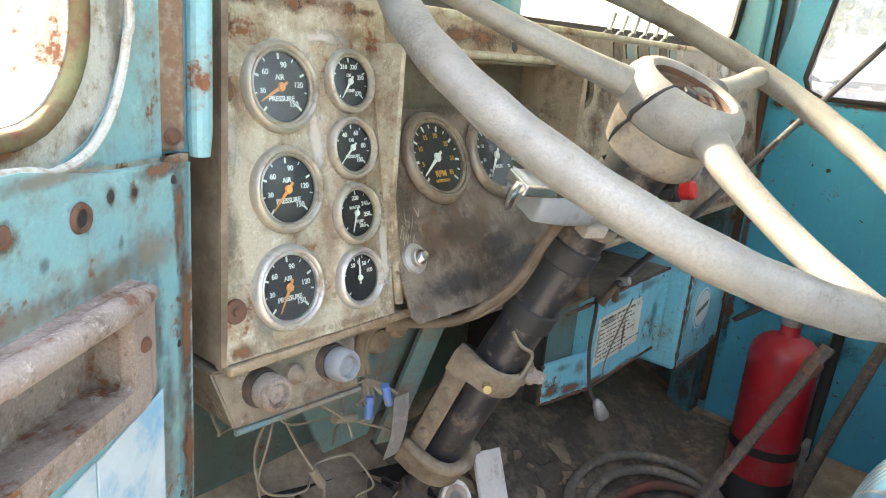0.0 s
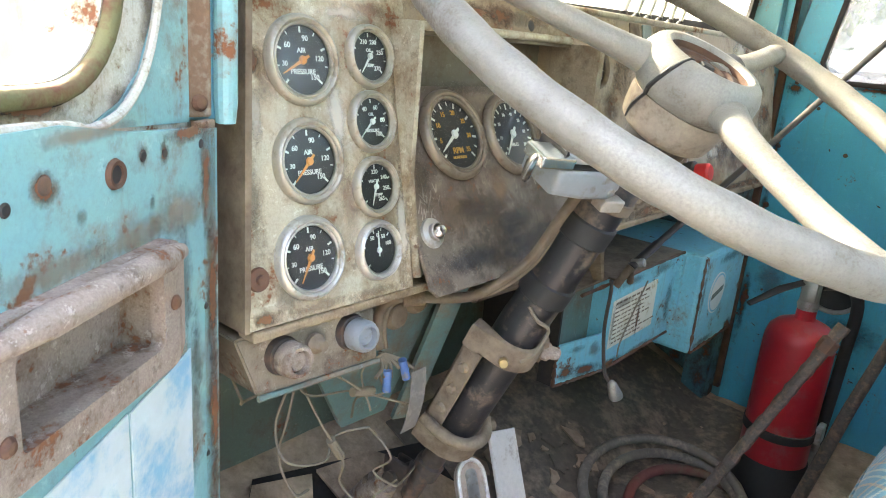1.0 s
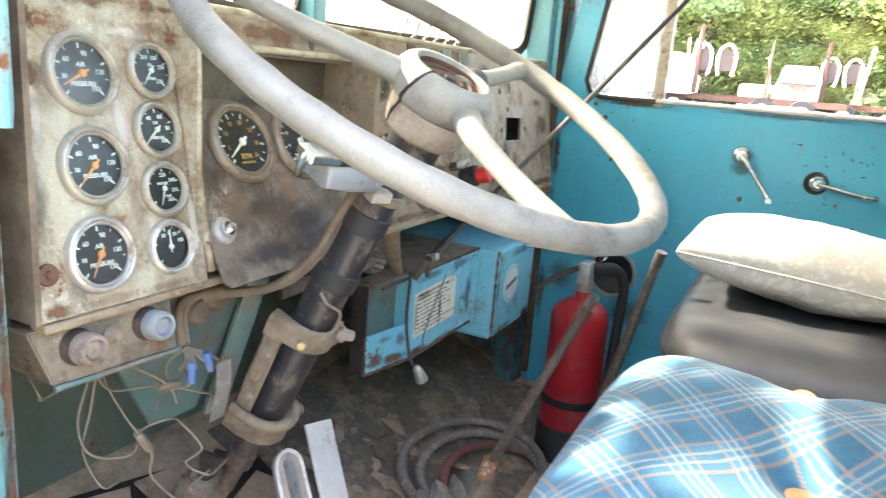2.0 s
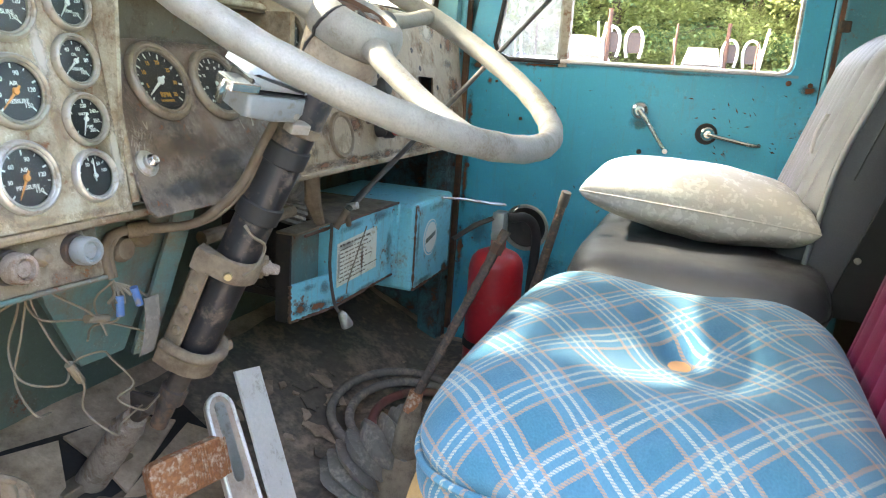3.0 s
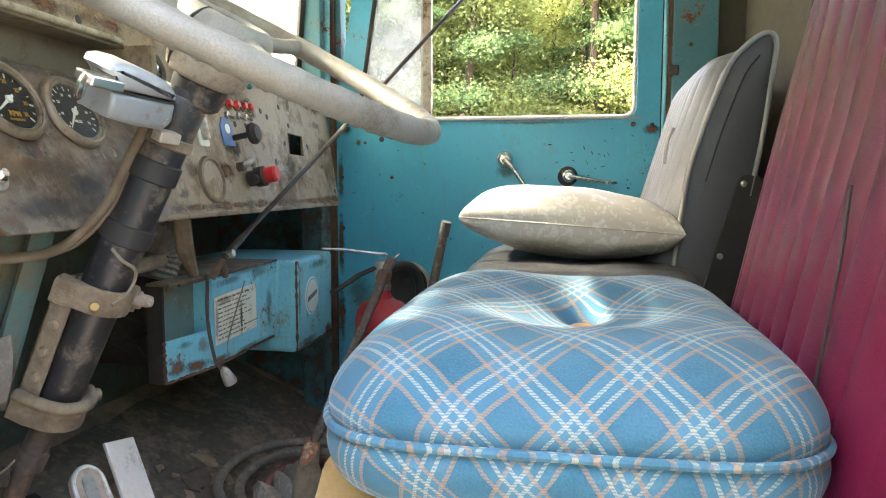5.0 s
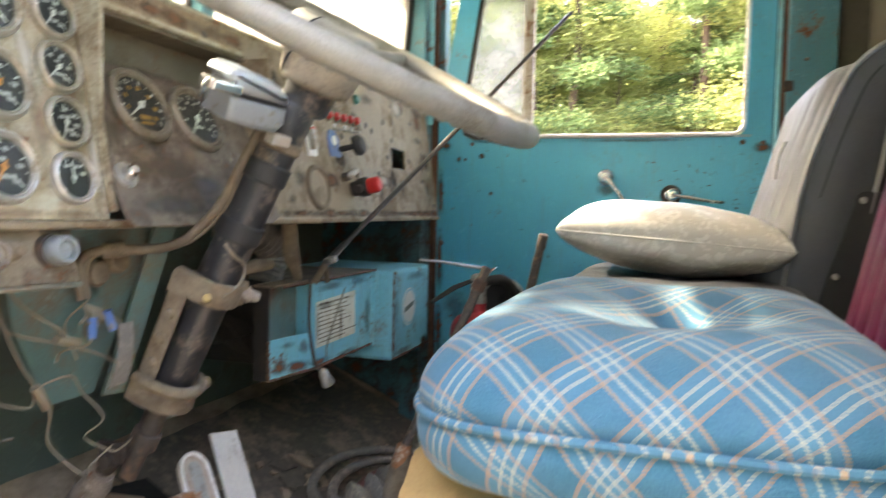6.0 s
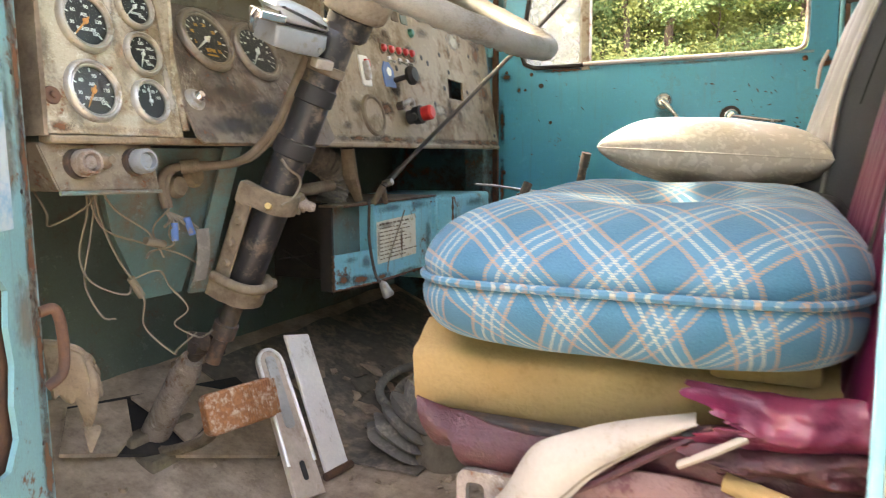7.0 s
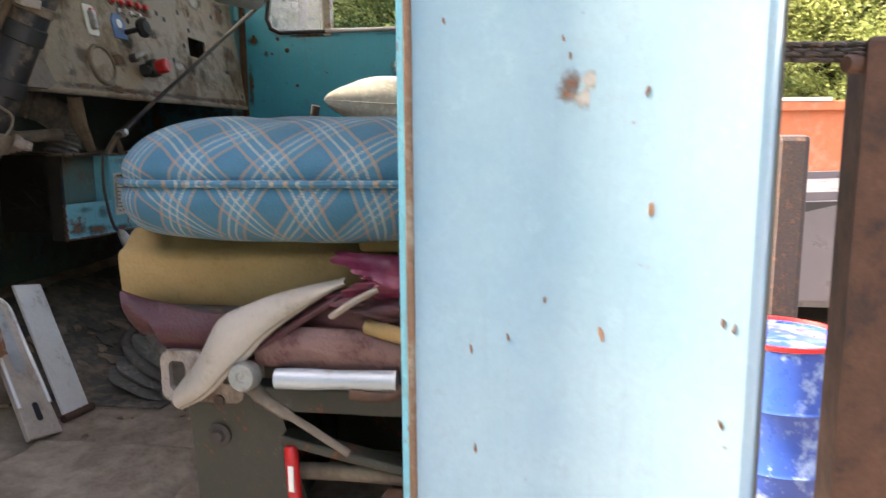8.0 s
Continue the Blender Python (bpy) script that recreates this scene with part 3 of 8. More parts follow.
part("wall_cowl_right", box(1.612, 0.855, -0.03, 1.66, 0.90, 1.42), POST_BLUE, None, "blue cowl side behind the door post", False, "wall", "structure")
part("wall_rear_right", box(1.60, -0.30, -0.03, 1.66, -0.19, 1.42), LINING, None, "dull lined rear corner of the cab", False, "wall", "structure")
BACK = plane_map((0, -0.262, 0), (-1, 0, 0), (0, 0, 1))
# the rear window is unseen, added to let fill light into the cab
part("wall_back", plate([(0.0, -0.03), (0.0, 1.42), (-1.65, 1.42), (-1.65, -0.03)], BACK, 0.016, [rrect(-1.05, 0.94, -0.15, 1.39, 0.05)]), LINING, None, "dull grey-green lined rear cab wall with an added window opening", False, "wall", "structure")
rear = thing("fill_window", "unseen rear cab window of clear dusty glass, added for fill light", "window", (0.79, -0.27, 1.02), kind="structure")
part("gasket", plate(rrect(-1.065, 0.925, -0.135, 1.405, 0.06), BACK @ Matrix.Translation((0, 0, 0.006)), 0.005, [rrect(-1.04, 0.95, -0.16, 1.38, 0.045)]), BLACK, rear)
part("pane", plate(rrect(-1.055, 0.935, -0.145, 1.395, 0.05), BACK @ Matrix.Translation((0, 0, -0.005)), 0.004), CLEAR, rear, "dusty glass pane", noshadow=True)
part("ceiling", box(-0.05, -0.30, 1.42, 1.67, 1.12, 1.45, 0.004), HEADLINER, None, "unseen cab roof lining, made pale to bounce light", False, "ceiling", "structure")
# header over the windscreen and the cowl under it
part("trim", box(-0.03, 0.84, 1.36, 1.63, 1.12, 1.42), POST_BLUE, None, "blue header rail over the windscreen", False, "trim", "structure")
part("trim", box(-0.03, 0.96, 0.915, 1.63, 1.3, 0.938), POST_BLUE, None, "blue cowl top under the windscreen", False, "trim", "structure")

# posts
post_r = thing("door_post", "blue riveted steel front door post with rust", "post", (1.57, 0.92, 0), kind="structure")
part("post", box(1.52, 0.885, 0.62, 1.60, 0.95, 1.42, 0.004), POST_BLUE, post_r)
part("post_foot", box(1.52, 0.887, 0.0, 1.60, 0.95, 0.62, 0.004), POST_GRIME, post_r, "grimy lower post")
part("bead", tube([(1.562, 0.88, 0.9), (1.562, 0.88, 1.42)], 0.009, 8), HEATER_BLUE, post_r)
part("hinge_strip", box(1.588, 0.868, 0.03, 1.605, 0.884, 1.36, 0.002), RUST, post_r)
for z in (0.2, 0.55, 0.95, 1.1, 1.25):
    screw((1.575, 0.884, z), (0, -1, 0), 0.006, RUST, post_r)
post_l = thing("door_post", "rust-streaked blue front post at the driver's door opening", "post", (0, 0.82, 0), kind="structure")
part("post", box(-0.035, 0.80, 0.817, 0.012, 0.86, 1.42, 0.003), POST_BLUE, post_l)
part("bead", tube([(0.004, 0.797, 0.815), (0.004, 0.797, 0.83), (0.004, 0.797, 1.42)], [0.007, 0.0085, 0.0085], 14), PALE_BLUE, post_l, "blue beaded edge strip")
part("hinge_strip", box(-0.03, 0.793, 0.82, -0.009, 0.802, 1.42, 0.002), STRIP, post_l, "rusty hinge strip")
screw((-0.019, 0.793, 0.83), (0, -1, 0), 0.006, RUST, post_l)
post_b = thing("door_post", "blue rear door post with rusty seal", "post", (1.6, -0.09, 0), kind="structure")
part("post", box(1.575, -0.19, 0.0, 1.65, -0.075, 1.42, 0.004), POST_BLUE, post_b)
part("outer_seal", box(1.656, -0.10, 0.03, 1.664, 0.01, 1.38), BLACK, post_b)
part("seal", box(1.585, -0.0745, 0.05, 1.60, -0.064, 1.38, 0.002), RUST, post_b)
part("bead", tube([(1.590, -0.058, 0.06), (1.590, -0.058, 1.38)], 0.006, 10), HEATER_BLUE, post_b, "pale blue beaded edge", True)
part("hinge_strip", box(1.584, -0.088, 0.50, 1.590, -0.072, 1.38, 0.002), RUST, post_b, "rusty strip")
for z in (0.715, 0.775, 0.97):
    part("striker", box(1.572, -0.092, z, 1.590, -0.066, z + 0.028, 0.004), DULL if z < 0.9 else DARKRUST, post_b, "worn latch striker")
for z in (0.75, 0.9, 1.05, 1.2, 1.32):
    screw((1.574, -0.12, z), (-1, 0, 0), 0.005, RUST, post_b)

# windscreen: two panes swept back in a shallow V, in black rubber, with a middle post
WS_Z0, WS_H = 0.955, 0.415
MID, SIDE_L, SIDE_R = Vector((0.79, 1.125, WS_Z0)), Vector((0.03, 0.945, WS_Z0)), Vector((1.53, 0.945, WS_Z0))
for p0, p1, glass in ((SIDE_L, MID, FILMED), (MID, SIDE_R, GLASS)):
    ws = thing("window_1", "split windscreen pane, dirt-filmed glass in black rubber", "window", (p0 + p1) / 2, kind="structure")
    u = (p1 - p0).normalized()
    pm = plane_map(p0 + u * 0.02, u, Vector((0, -0.10, 1)))
    w, h = (p1 - p0).length - 0.04, WS_H
    part("gasket", plate(rrect(-0.012, -0.006, w + 0.012, h, 0.05), pm, 0.02, [rrect(0.010, 0.014, w - 0.010, h - 0.018, 0.04)]), BLACK, ws, "black rubber gasket")
    part("pane", plate(rrect(0.002, 0.006, w - 0.002, h - 0.008, 0.045), pm @ Matrix.Translation((0, 0, -0.008)), 0.004), glass, ws, "dirty glass pane")
part("windscreen_post", box(0.770, 1.085, 0.945, 0.810, 1.135, 1.36, 0.004), POST_BLUE, None, "dark blue middle post of the split windscreen", False, "post", "structure")
# left post is widened over the pane to limit the sun patch inside
part("trim", box(-0.03, 0.90, 0.945, 0.23, 0.975, 1.40, 0.003), POST_BLUE, None, "blue windscreen side post", False, "trim", "structure")
part("trim", box(1.535, 0.90, 0.945, 1.62, 0.975, 1.40, 0.003), POST_BLUE, None, "blue windscreen side post", False, "trim", "structure")

# ---- passenger door ----
def passenger_door():
    d = thing("passenger_door", "closed bright blue steel truck door with rust spots, crank and lever", "door", (1.61, 0.41, 0.05))
    pm = plane_map((1.6, 0, 0), (0, -1, 0), (0, 0, 1))          # x of the drawing runs to -y, z faces the cab
    outer = [(-0.866, -0.12), (0.05, -0.12), (0.05, 1.36), (-0.79, 1.36), (-0.866, 0.92)]
    win = [(-0.042, 0.862), (-0.028, 0.865), (-0.017, 0.874), (-0.012, 0.890), (-0.012, 1.28), (-0.735, 1.28), (-0.792, 0.95), (-0.795, 0.90), (-0.78, 0.875), (-0.75, 0.862)]
    spk = circle(-0.655, 0.385, 0.062, 28)
    part("panel", plate(outer, pm, 0.012, [win, spk]), BLUE, d)
    part("outer_skin", plate(outer, pm @ Matrix.Translation((0, 0, -0.045)), 0.008, [win]), WHITE_BLUE, d, "pale outer skin")
    part("door_edge", plate(outer, pm @ Matrix.Translation((0, 0, -0.012)), 0.033, [rrect(-0.80, 0.10, -0.0, 1.30, 0.05)]), POST_BLUE, d)
    part("speaker_rim", lathe([(0.06, -0.01), (0.06, 0.003), (0.066, 0.004), (0.07, 0.001), (0.07, -0.002)], (1.6, 0.655, 0.385), (-1, 0, 0), 32), DULL, d)
    part("speaker_cone", lathe([(0.0, -0.03), (0.02, -0.028), (0.056, -0.008), (0.062, -0.007)], (1.6, 0.655, 0.385), (-1, 0, 0), 28), BLACK, d, "dark empty speaker hole")
    part("window_sill", plate([(-0.60, 0.858), (0.0, 0.858), (0.0, 0.865), (-0.60, 0.865)], pm @ Matrix.Translation((0, 0, 0.003)), 0.05), WHITE_BLUE, d, "pale worn sill edge")
    part("rear_channel", tube([(1.592, y, z) for y, z in ((0.60, 0.866), (0.048, 0.866), (0.034, 0.869), (0.024, 0.877), (0.019, 0.892), (0.019, 1.28))], 0.0055, 8), ALUMINIUM, d, "bright metal glass channel", True)
    # vent window
    vent = part("vent_window", plate([(-0.798, 0.905), (-0.786, 0.872), (-0.755, 0.857), (-0.60, 0.857), (-0.60, 1.285), (-0.735, 1.285)], pm @ Matrix.Translation((0, 0, 0.004)), 0.02,
                [[(-0.785, 0.907), (-0.776, 0.882), (-0.75, 0.869), (-0.612, 0.869), (-0.612, 1.275), (-0.728, 1.275)]]), DULL, d, "grey metal vent frame")
    part("vent_glass", plate([(-0.787, 0.907), (-0.778, 0.880), (-0.752, 0.867), (-0.610, 0.867), (-0.610, 1.277), (-0.726, 1.277)], pm @ Matrix.Translation((0, 0, -0.004)), 0.004), GLASS, d, "cloudy vent glass", noshadow=True)
    part("vent_post", plate([(-0.605, 0.850), (-0.583, 0.850), (-0.583, 1.29), (-0.605, 1.29)], pm @ Matrix.Translation((0, 0, 0.009)), 0.03), VENT_PAINT, d, "rusty post between vent and window")
    part("vent_gasket", tube([(1.594, y, z) for y, z in ((0.60, 0.863), (0.75, 0.863), (0.78, 0.876), (0.792, 0.905), (0.735, 1.28))], 0.006, 8), BLACK, d)
    # winder
    hub = part("winder", lathe([(0, 0.018), (0.012, 0.018), (0.016, 0.013), (0.021, 0.01), (0.024, 0.004), (0.024, 0), (0, 0)], (1.6, 0.371, 0.75), (-1, 0, 0), 28), CHROME, d, "chrome window winder", True)
    part("arm", tube(spline([(1.583, 0.371, 0.75), (1.572, 0.345, 0.722), (1.57, 0.305, 0.668), (1.568, 0.290, 0.652)], 5), [0.008] * 5 + [0.006] * 5 + [0.006] * 6, 10), CHROME, hub, "", True)
    part("knob", lathe([(0, 0.03), (0.007, 0.03), (0.009, 0.022), (0.007, 0.008), (0.006, 0)], (1.57, 0.290, 0.652), (-1, 0, 0), 16), CHROME, hub, "", True)
    # handle
    hub = part("door_lever", lathe([(0, 0.02), (0.010, 0.02), (0.013, 0.012), (0.018, 0.008), (0.0185, 0)], (1.6, 0.191, 0.703), (-1, 0, 0), 28), CHROME, d, "chrome inside door lever", True)
    part("seat", lathe([(0.0, 0.003), (0.026, 0.003), (0.028, 0)], (1.6, 0.195, 0.703), (-1, 0, 0), 28), BLACK, hub, "black rubber washer")
    part("lever", tube(spline([(1.58, 0.191, 0.703), (1.574, 0.16, 0.698), (1.572, 0.10, 0.688), (1.576, 0.06, 0.684)], 5), [0.008] * 5 + [0.0085] * 5 + [0.0075] * 5 + [0.003], 10, flat=0.7), CHROME, hub, "", True)
    rnd = random.Random(4)
    for y, z in ((0.84, 0.855), (0.76, 0.845), (0.78, 0.80), (0.73, 0.81), (0.02, 0.845), (-0.03, 0.843), (-0.02, 0.62), (0.85, 0.7), (0.85, 0.55), (0.85, 0.3), (0.70, 0.70), (0.36, 0.64), (0.10, 0.60)):
        screw((1.6, y, z), (-1, 0, 0), rnd.uniform(0.004, 0.008), RUST if rnd.random() < 0.7 else DARKRUST, d, "rivet")
    for y, z, w, h, mat in ((0.84, 0.84, 0.025, 0.02, RUST_STAIN), (0.80, 0.80, 0.010, 0.012, RUST_STAIN), (0.855, 0.70, 0.012, 0.10, RUST_STAIN), (0.855, 0.50, 0.012, 0.12, RUST_STAIN), (0.855, 0.28, 0.014, 0.12, RUST_STAIN), (0.80, 0.36, 0.05, 0.06, DIRT_STAIN), (0.60, 0.28, 0.08, 0.05, DIRT_STAIN), (-0.03, 0.83, 0.03, 0.02, RUST_STAIN), (-0.04, 0.70, 0.010, 0.10, RUST_STAIN), (0.30, 0.852, 0.20, 0.006, PALE_RUST), (0.65, 0.852, 0.12, 0.008, RUST_STAIN), (0.371, 0.715, 0.03, 0.02, DIRT_STAIN)):
        stain(d, plane_map((1.5990, y, z), (0, -1, 0), (0, 0, 1)), w, h, mat, "rust_stain")
    return d


passenger_door()

# ---- driver's door, standing open ----
E_DOOR, N_DOOR = Vector((-0.846, -0.533, 0)), Vector((0.533, -0.846, 0))
H_DOOR = Vector((-0.011, 0.785, 0))


def driver_door():
    d = thing("driver_door", "open pale blue steel truck door, faded and rusting, with grab pocket", "door", (-0.3, 0.6, 0.02))
    pm = plane_map(H_DOOR, -E_DOOR, (0, 0, 1))      # x runs towards the hinge, so s metres out is x = -s

    def at(s, z, off=0.0):
        return H_DOOR + E_DOOR * s + Vector((0, 0, z)) + N_DOOR * off
    low = [(0, 0.03), (0, 0.814), (-0.10, 0.822), (-0.16, 0.832), (-0.8, 0.832), (-0.8, 0.03)]
    pocket = rrect(-0.2195, 0.6855, -0.0850, 0.7435, 0.003, 3)
    rot = [(-0.066, 0.475), (-0.072, 0.44), (-0.066, 0.40), (-0.074, 0.36), (-0.070, 0.325), (-0.09, 0.30), (-0.16, 0.30), (-0.16, 0.49), (-0.085, 0.495)]
    part("inner_panel", plate(low, pm, 0.006, [pocket, rot]), PALE_BLUE, d, "faded blue inner panel with rust")
    part("rot_backing", plate([(-0.05, 0.27), (-0.05, 0.52), (-0.18, 0.52), (-0.18, 0.27)], pm @ Matrix.Translation((0, 0, -0.012)), 0.004), RUST, d, "bare rust behind a rotted hole")
    part("outer_skin", plate([(0, 0.0), (0, 0.84), (-0.82, 0.84), (-0.82, 0.0)], pm @ Matrix.Translation((0, 0, -0.05)), 0.008), WHITE_BLUE, d, "pale outer skin")
    part("hinge_edge", plate([(-0.001, 0.03), (-0.001, 0.812), (-0.03, 0.812), (-0.03, 0.03)], pm @ Matrix.Translation((0, 0, -0.007)), 0.043), PALE_BLUE, d)
    # window frame over the panel
    up = [(-0.014, 0.815), (-0.014, 1.62), (-0.80, 1.62), (-0.80, 0.82)]
    hole = rrect(-0.70, 0.850, -0.100, 1.56, 0.055, 8)
    part("window_frame", plate(up, pm @ Matrix.Translation((0, 0, -0.014)), 0.036, [hole]), MOSS, d, "pale window frame with moss and rust")
    part("frame_molding", joined(tube(spline([at(0.8, 0.836, -0.004), at(0.22, 0.833, -0.004), at(0.13, 0.827, -0.004), at(0.085, 0.845, -0.006), at(0.058, 0.89, -0.008), at(0.050, 0.95, -0.01), at(0.05, 1.36, -0.01)], 6), 0.0028, 8)), MOSS, d, "", True)
    part("window_gasket", tube([pm @ Vector((x, y, -0.012)) for x, y in rrect(-0.706, 0.844, -0.094, 1.566, 0.06, 8)], 0.0055, 8, True), plain("mossy_gasket", (0.13, 0.125, 0.055), 0.95, 0, 60, 0.6, 0.9, (0.10, 0.042, 0.02), 0.55, 30), d, "mossy decayed gasket", True)
    part("window_channel", tube([pm @ Vector((x, y, -0.016)) for x, y in rrect(-0.7125, 0.8375, -0.0875, 1.5725, 0.066, 8)], 0.0022, 8, True), BLACK, d, "", True)
    part("hinge_strip", box(0, 0, 0, 0.02, 0.006, 0.55, 0.001, pm @ pose(-0.022, 0.82, -0.006, 90, 0, 0)), STRIP, d)
    part("frame_corner", plate([(-0.014, 0.818), (-0.014, 1.40), (-0.044, 1.40), (-0.044, 0.955), (-0.048, 0.915), (-0.056, 0.882), (-0.072, 0.853), (-0.092, 0.837), (-0.125, 0.824)], pm @ Matrix.Translation((0, 0, -0.0125)), 0.0013), PALE_BLUE, d, "blue painted frame corner")
    # grab pocket
    pk = part("grab_pocket", plate(rrect(-0.232, 0.672, -0.066, 0.756, 0.016), pm @ Matrix.Translation((0, 0, 0.009)), 0.0095, [rrect(-0.213, 0.690, -0.090, 0.738, 0.004, 3)]), PALE_DUST, d, "dusty brown recessed grab pocket")
    part("pocket_roll", tube([at(0.075, 0.748, 0.012), at(0.10, 0.751, 0.016), at(0.20, 0.751, 0.016), at(0.23, 0.747, 0.01)], [0.005, 0.008, 0.008, 0.005], 10), PALE_DUST, pk, "dusty rolled upper lip", True)
    dm = pm @ Matrix.Translation((0, 0, -0.022))
    part("pocket_back", plate(rrect(-0.222, 0.682, -0.082, 0.747, 0.004, 3), dm, 0.003), PALE_DUST, pk)
    for a, b in (((-0.221, 0.684), (-0.083, 0.6875)), ((-0.221, 0.7415), (-0.083, 0.745)), ((-0.221, 0.684), (-0.2175, 0.745)), ((-0.0875, 0.684), (-0.083, 0.745))):
        part("pocket_side", plate([(a[0], a[1]), (b[0], a[1]), (b[0], b[1]), (a[0], b[1])], pm @ Matrix.Translation((0, 0, 0.002)), 0.025), PALE_DUST, pk)
    for s, z in ((0.078, 0.715), (0.222, 0.70)):
        screw(at(s, z, 0.009), N_DOOR, 0.005, RUST, pk)
    # labels
    lab = plain("faded_blue_label", (0.42, 0.52, 0.55), 0.7, 0, 90, 0.15, 0.1, (0.16, 0.36, 0.50), 0.5, 22)
    for s0, s1, zt in ((0.045, 0.118, 0.664), (0.121, 0.23, 0.655)):
        part("label", plate([(-s0, zt - 0.13), (-s0, zt + 0.004), (-s1, zt - 0.006), (-s1, zt - 0.13)], pm @ Matrix.Translation((0, 0, 0.0015)), 0.0012), lab, d, "faded peeling blue and white label")
    # holes and bolts
    for s, z, r in ((0.120, 0.802, 0.0075),):
        part("grommet", lathe([(r * 0.6, -0.004), (r * 0.7, 0.002), (r, 0.0025), (r * 1.15, 0)], at(s, z), N_DOOR, 20), RUST, d, "rusted hole lip", True)
        part("hole", lathe([(0, 0.0008), (r * 0.75, 0.0008)], at(s, z), N_DOOR, 20), BLACK, d)
    for s, z, r in ((0.093, 0.808, 0.004), (0.070, 0.806, 0.0035), (0.024, 0.806, 0.0035), (0.175, 0.806, 0.006), (0.20, 0.80, 0.004), (0.02, 0.69, 0.003), (0.02, 0.57, 0.003), (0.02, 0.46, 0.003), (0.02, 0.30, 0.003)):
        part("hole", lathe([(0, 0.0012), (r * 0.62, 0.0012), (r * 0.9, 0.0004)], at(s, z), N_DOOR, 14), BLACK if r < 0.005 else DARKRUST, d)
    for s, z, w, h, mat in ((0.120, 0.802, 0.013, 0.013, RUST_STAIN), (0.093, 0.808, 0.007, 0.008, RUST_STAIN), (0.070, 0.806, 0.007, 0.009, RUST_STAIN), (0.175, 0.804, 0.012, 0.011, RUST_STAIN), (0.018, 0.78, 0.010, 0.050, RUST_STAIN), (0.010, 0.70, 0.012, 0.075, RUST_STAIN), (0.008, 0.60, 0.012, 0.08, RUST_STAIN), (0.012, 0.50, 0.016, 0.07, RUST_STAIN), (0.01, 0.40, 0.014, 0.09, RUST_STAIN), (0.012, 0.27, 0.016, 0.09, RUST_STAIN),
                          (0.055, 0.765, 0.045, 0.022, PALE_RUST), (0.10, 0.762, 0.05, 0.014, PALE_RUST), (0.17, 0.764, 0.05, 0.012, PALE_RUST), (0.052, 0.715, 0.018, 0.05, DIRT_STAIN), (0.06, 0.665, 0.025, 0.03, PALE_RUST), (0.035, 0.66, 0.012, 0.05, DIRT_STAIN), (0.045, 0.60, 0.03, 0.05, PALE_RUST), (0.035, 0.44, 0.03, 0.06, PALE_RUST), (0.04, 0.815, 0.04, 0.008, RUST_STAIN), (0.14, 0.826, 0.05, 0.006, PALE_RUST), (0.15, 0.785, 0.006, 0.006, DIRT_STAIN), (0.21, 0.775, 0.006, 0.007, DIRT_STAIN), (0.085, 0.78, 0.004, 0.006, DIRT_STAIN)):
        stain(d, plane_map(at(s, z, 0.0007), -E_DOOR, (0, 0, 1)), w, h, mat, "rust_stain")
    for s, z, w, h, mat in ((0.03, 0.85, 0.012, 0.03, RUST_STAIN), (0.035, 0.95, 0.012, 0.06, RUST_STAIN), (0.09, 0.838, 0.02, 0.010, PALE_RUST), (0.16, 0.838, 0.04, 0.008, RUST_STAIN), (0.06, 0.90, 0.012, 0.05, DIRT_STAIN)):
        stain(d, plane_map(at(s, z, -0.0132), -E_DOOR, (0, 0, 1)), w, h, mat, "rust_stain")
    # check loop on the hinge edge
    part("check_loop", tube(spline([at(0.004, 0.44, 0.0), at(-0.008, 0.44, 0.012), at(-0.012, 0.41, 0.016), at(-0.011, 0.37, 0.014), at(0.0, 0.355, 0.0)], 6), 0.006, 8), RUST, d, "rusty check loop", True)
    return d


driver_door()

# ---- driver's side rear corner of the cab ----
cs = thing("cab_side", "pale blue sunlit cab corner panel with small rust spots", "panel", (-0.02, -0.12, 0), kind="structure")


def side_point(u, v):
    y, z = 0.012 - 0.252 * u, -0.55 + 1.97 * v
    swell = 0.018 * min(u, 0.30) + 0.002 * max(0, min(u, 0.5) - 0.30) + 0.068 * max(0, u - 0.45) ** 2 / (max(0, u - 0.45) + 0.08)
    return Vector((-0.097 - swell + (0.02 * ((u - 0.94) / 0.06) ** 2 if u > 0.94 else 0), y, z))


part("skin", thicken(grid_sheet(36, 8, side_point), (0.012, 0, 0)), WHITE_BLUE, cs, "", True)
part("jamb", plate([(-0.095, 0.013), (-0.095, 0.022), (-0.086, 0.022), (-0.034, 0.004), (-0.012, -0.002), (-0.012, -0.02), (-0.08, 0.0)], plane_map((0, 0, 1.42), (1, 0, 0), (0, 1, 0)), 1.92), HEATER_BLUE, cs, "blue door jamb")
part("jamb_seal", box(-0.101, 0.010, -0.5, -0.0945, 0.016, 1.42, 0.002), STRIP, cs, "rusty seal channel along the jamb")
part("rear_return", plate([(-0.115, -0.238), (0.0, -0.262), (0.0, -0.255), (-0.11, -0.23)], plane_map((0, 0, 1.42), (1, 0, 0), (0, 1, 0)), 1.92), WHITE_BLUE, cs)
part("inner_lining", box(-0.012, -0.26, 0.0, -0.002, -0.004, 1.42), LINING, cs)
rnd = random.Random(17)
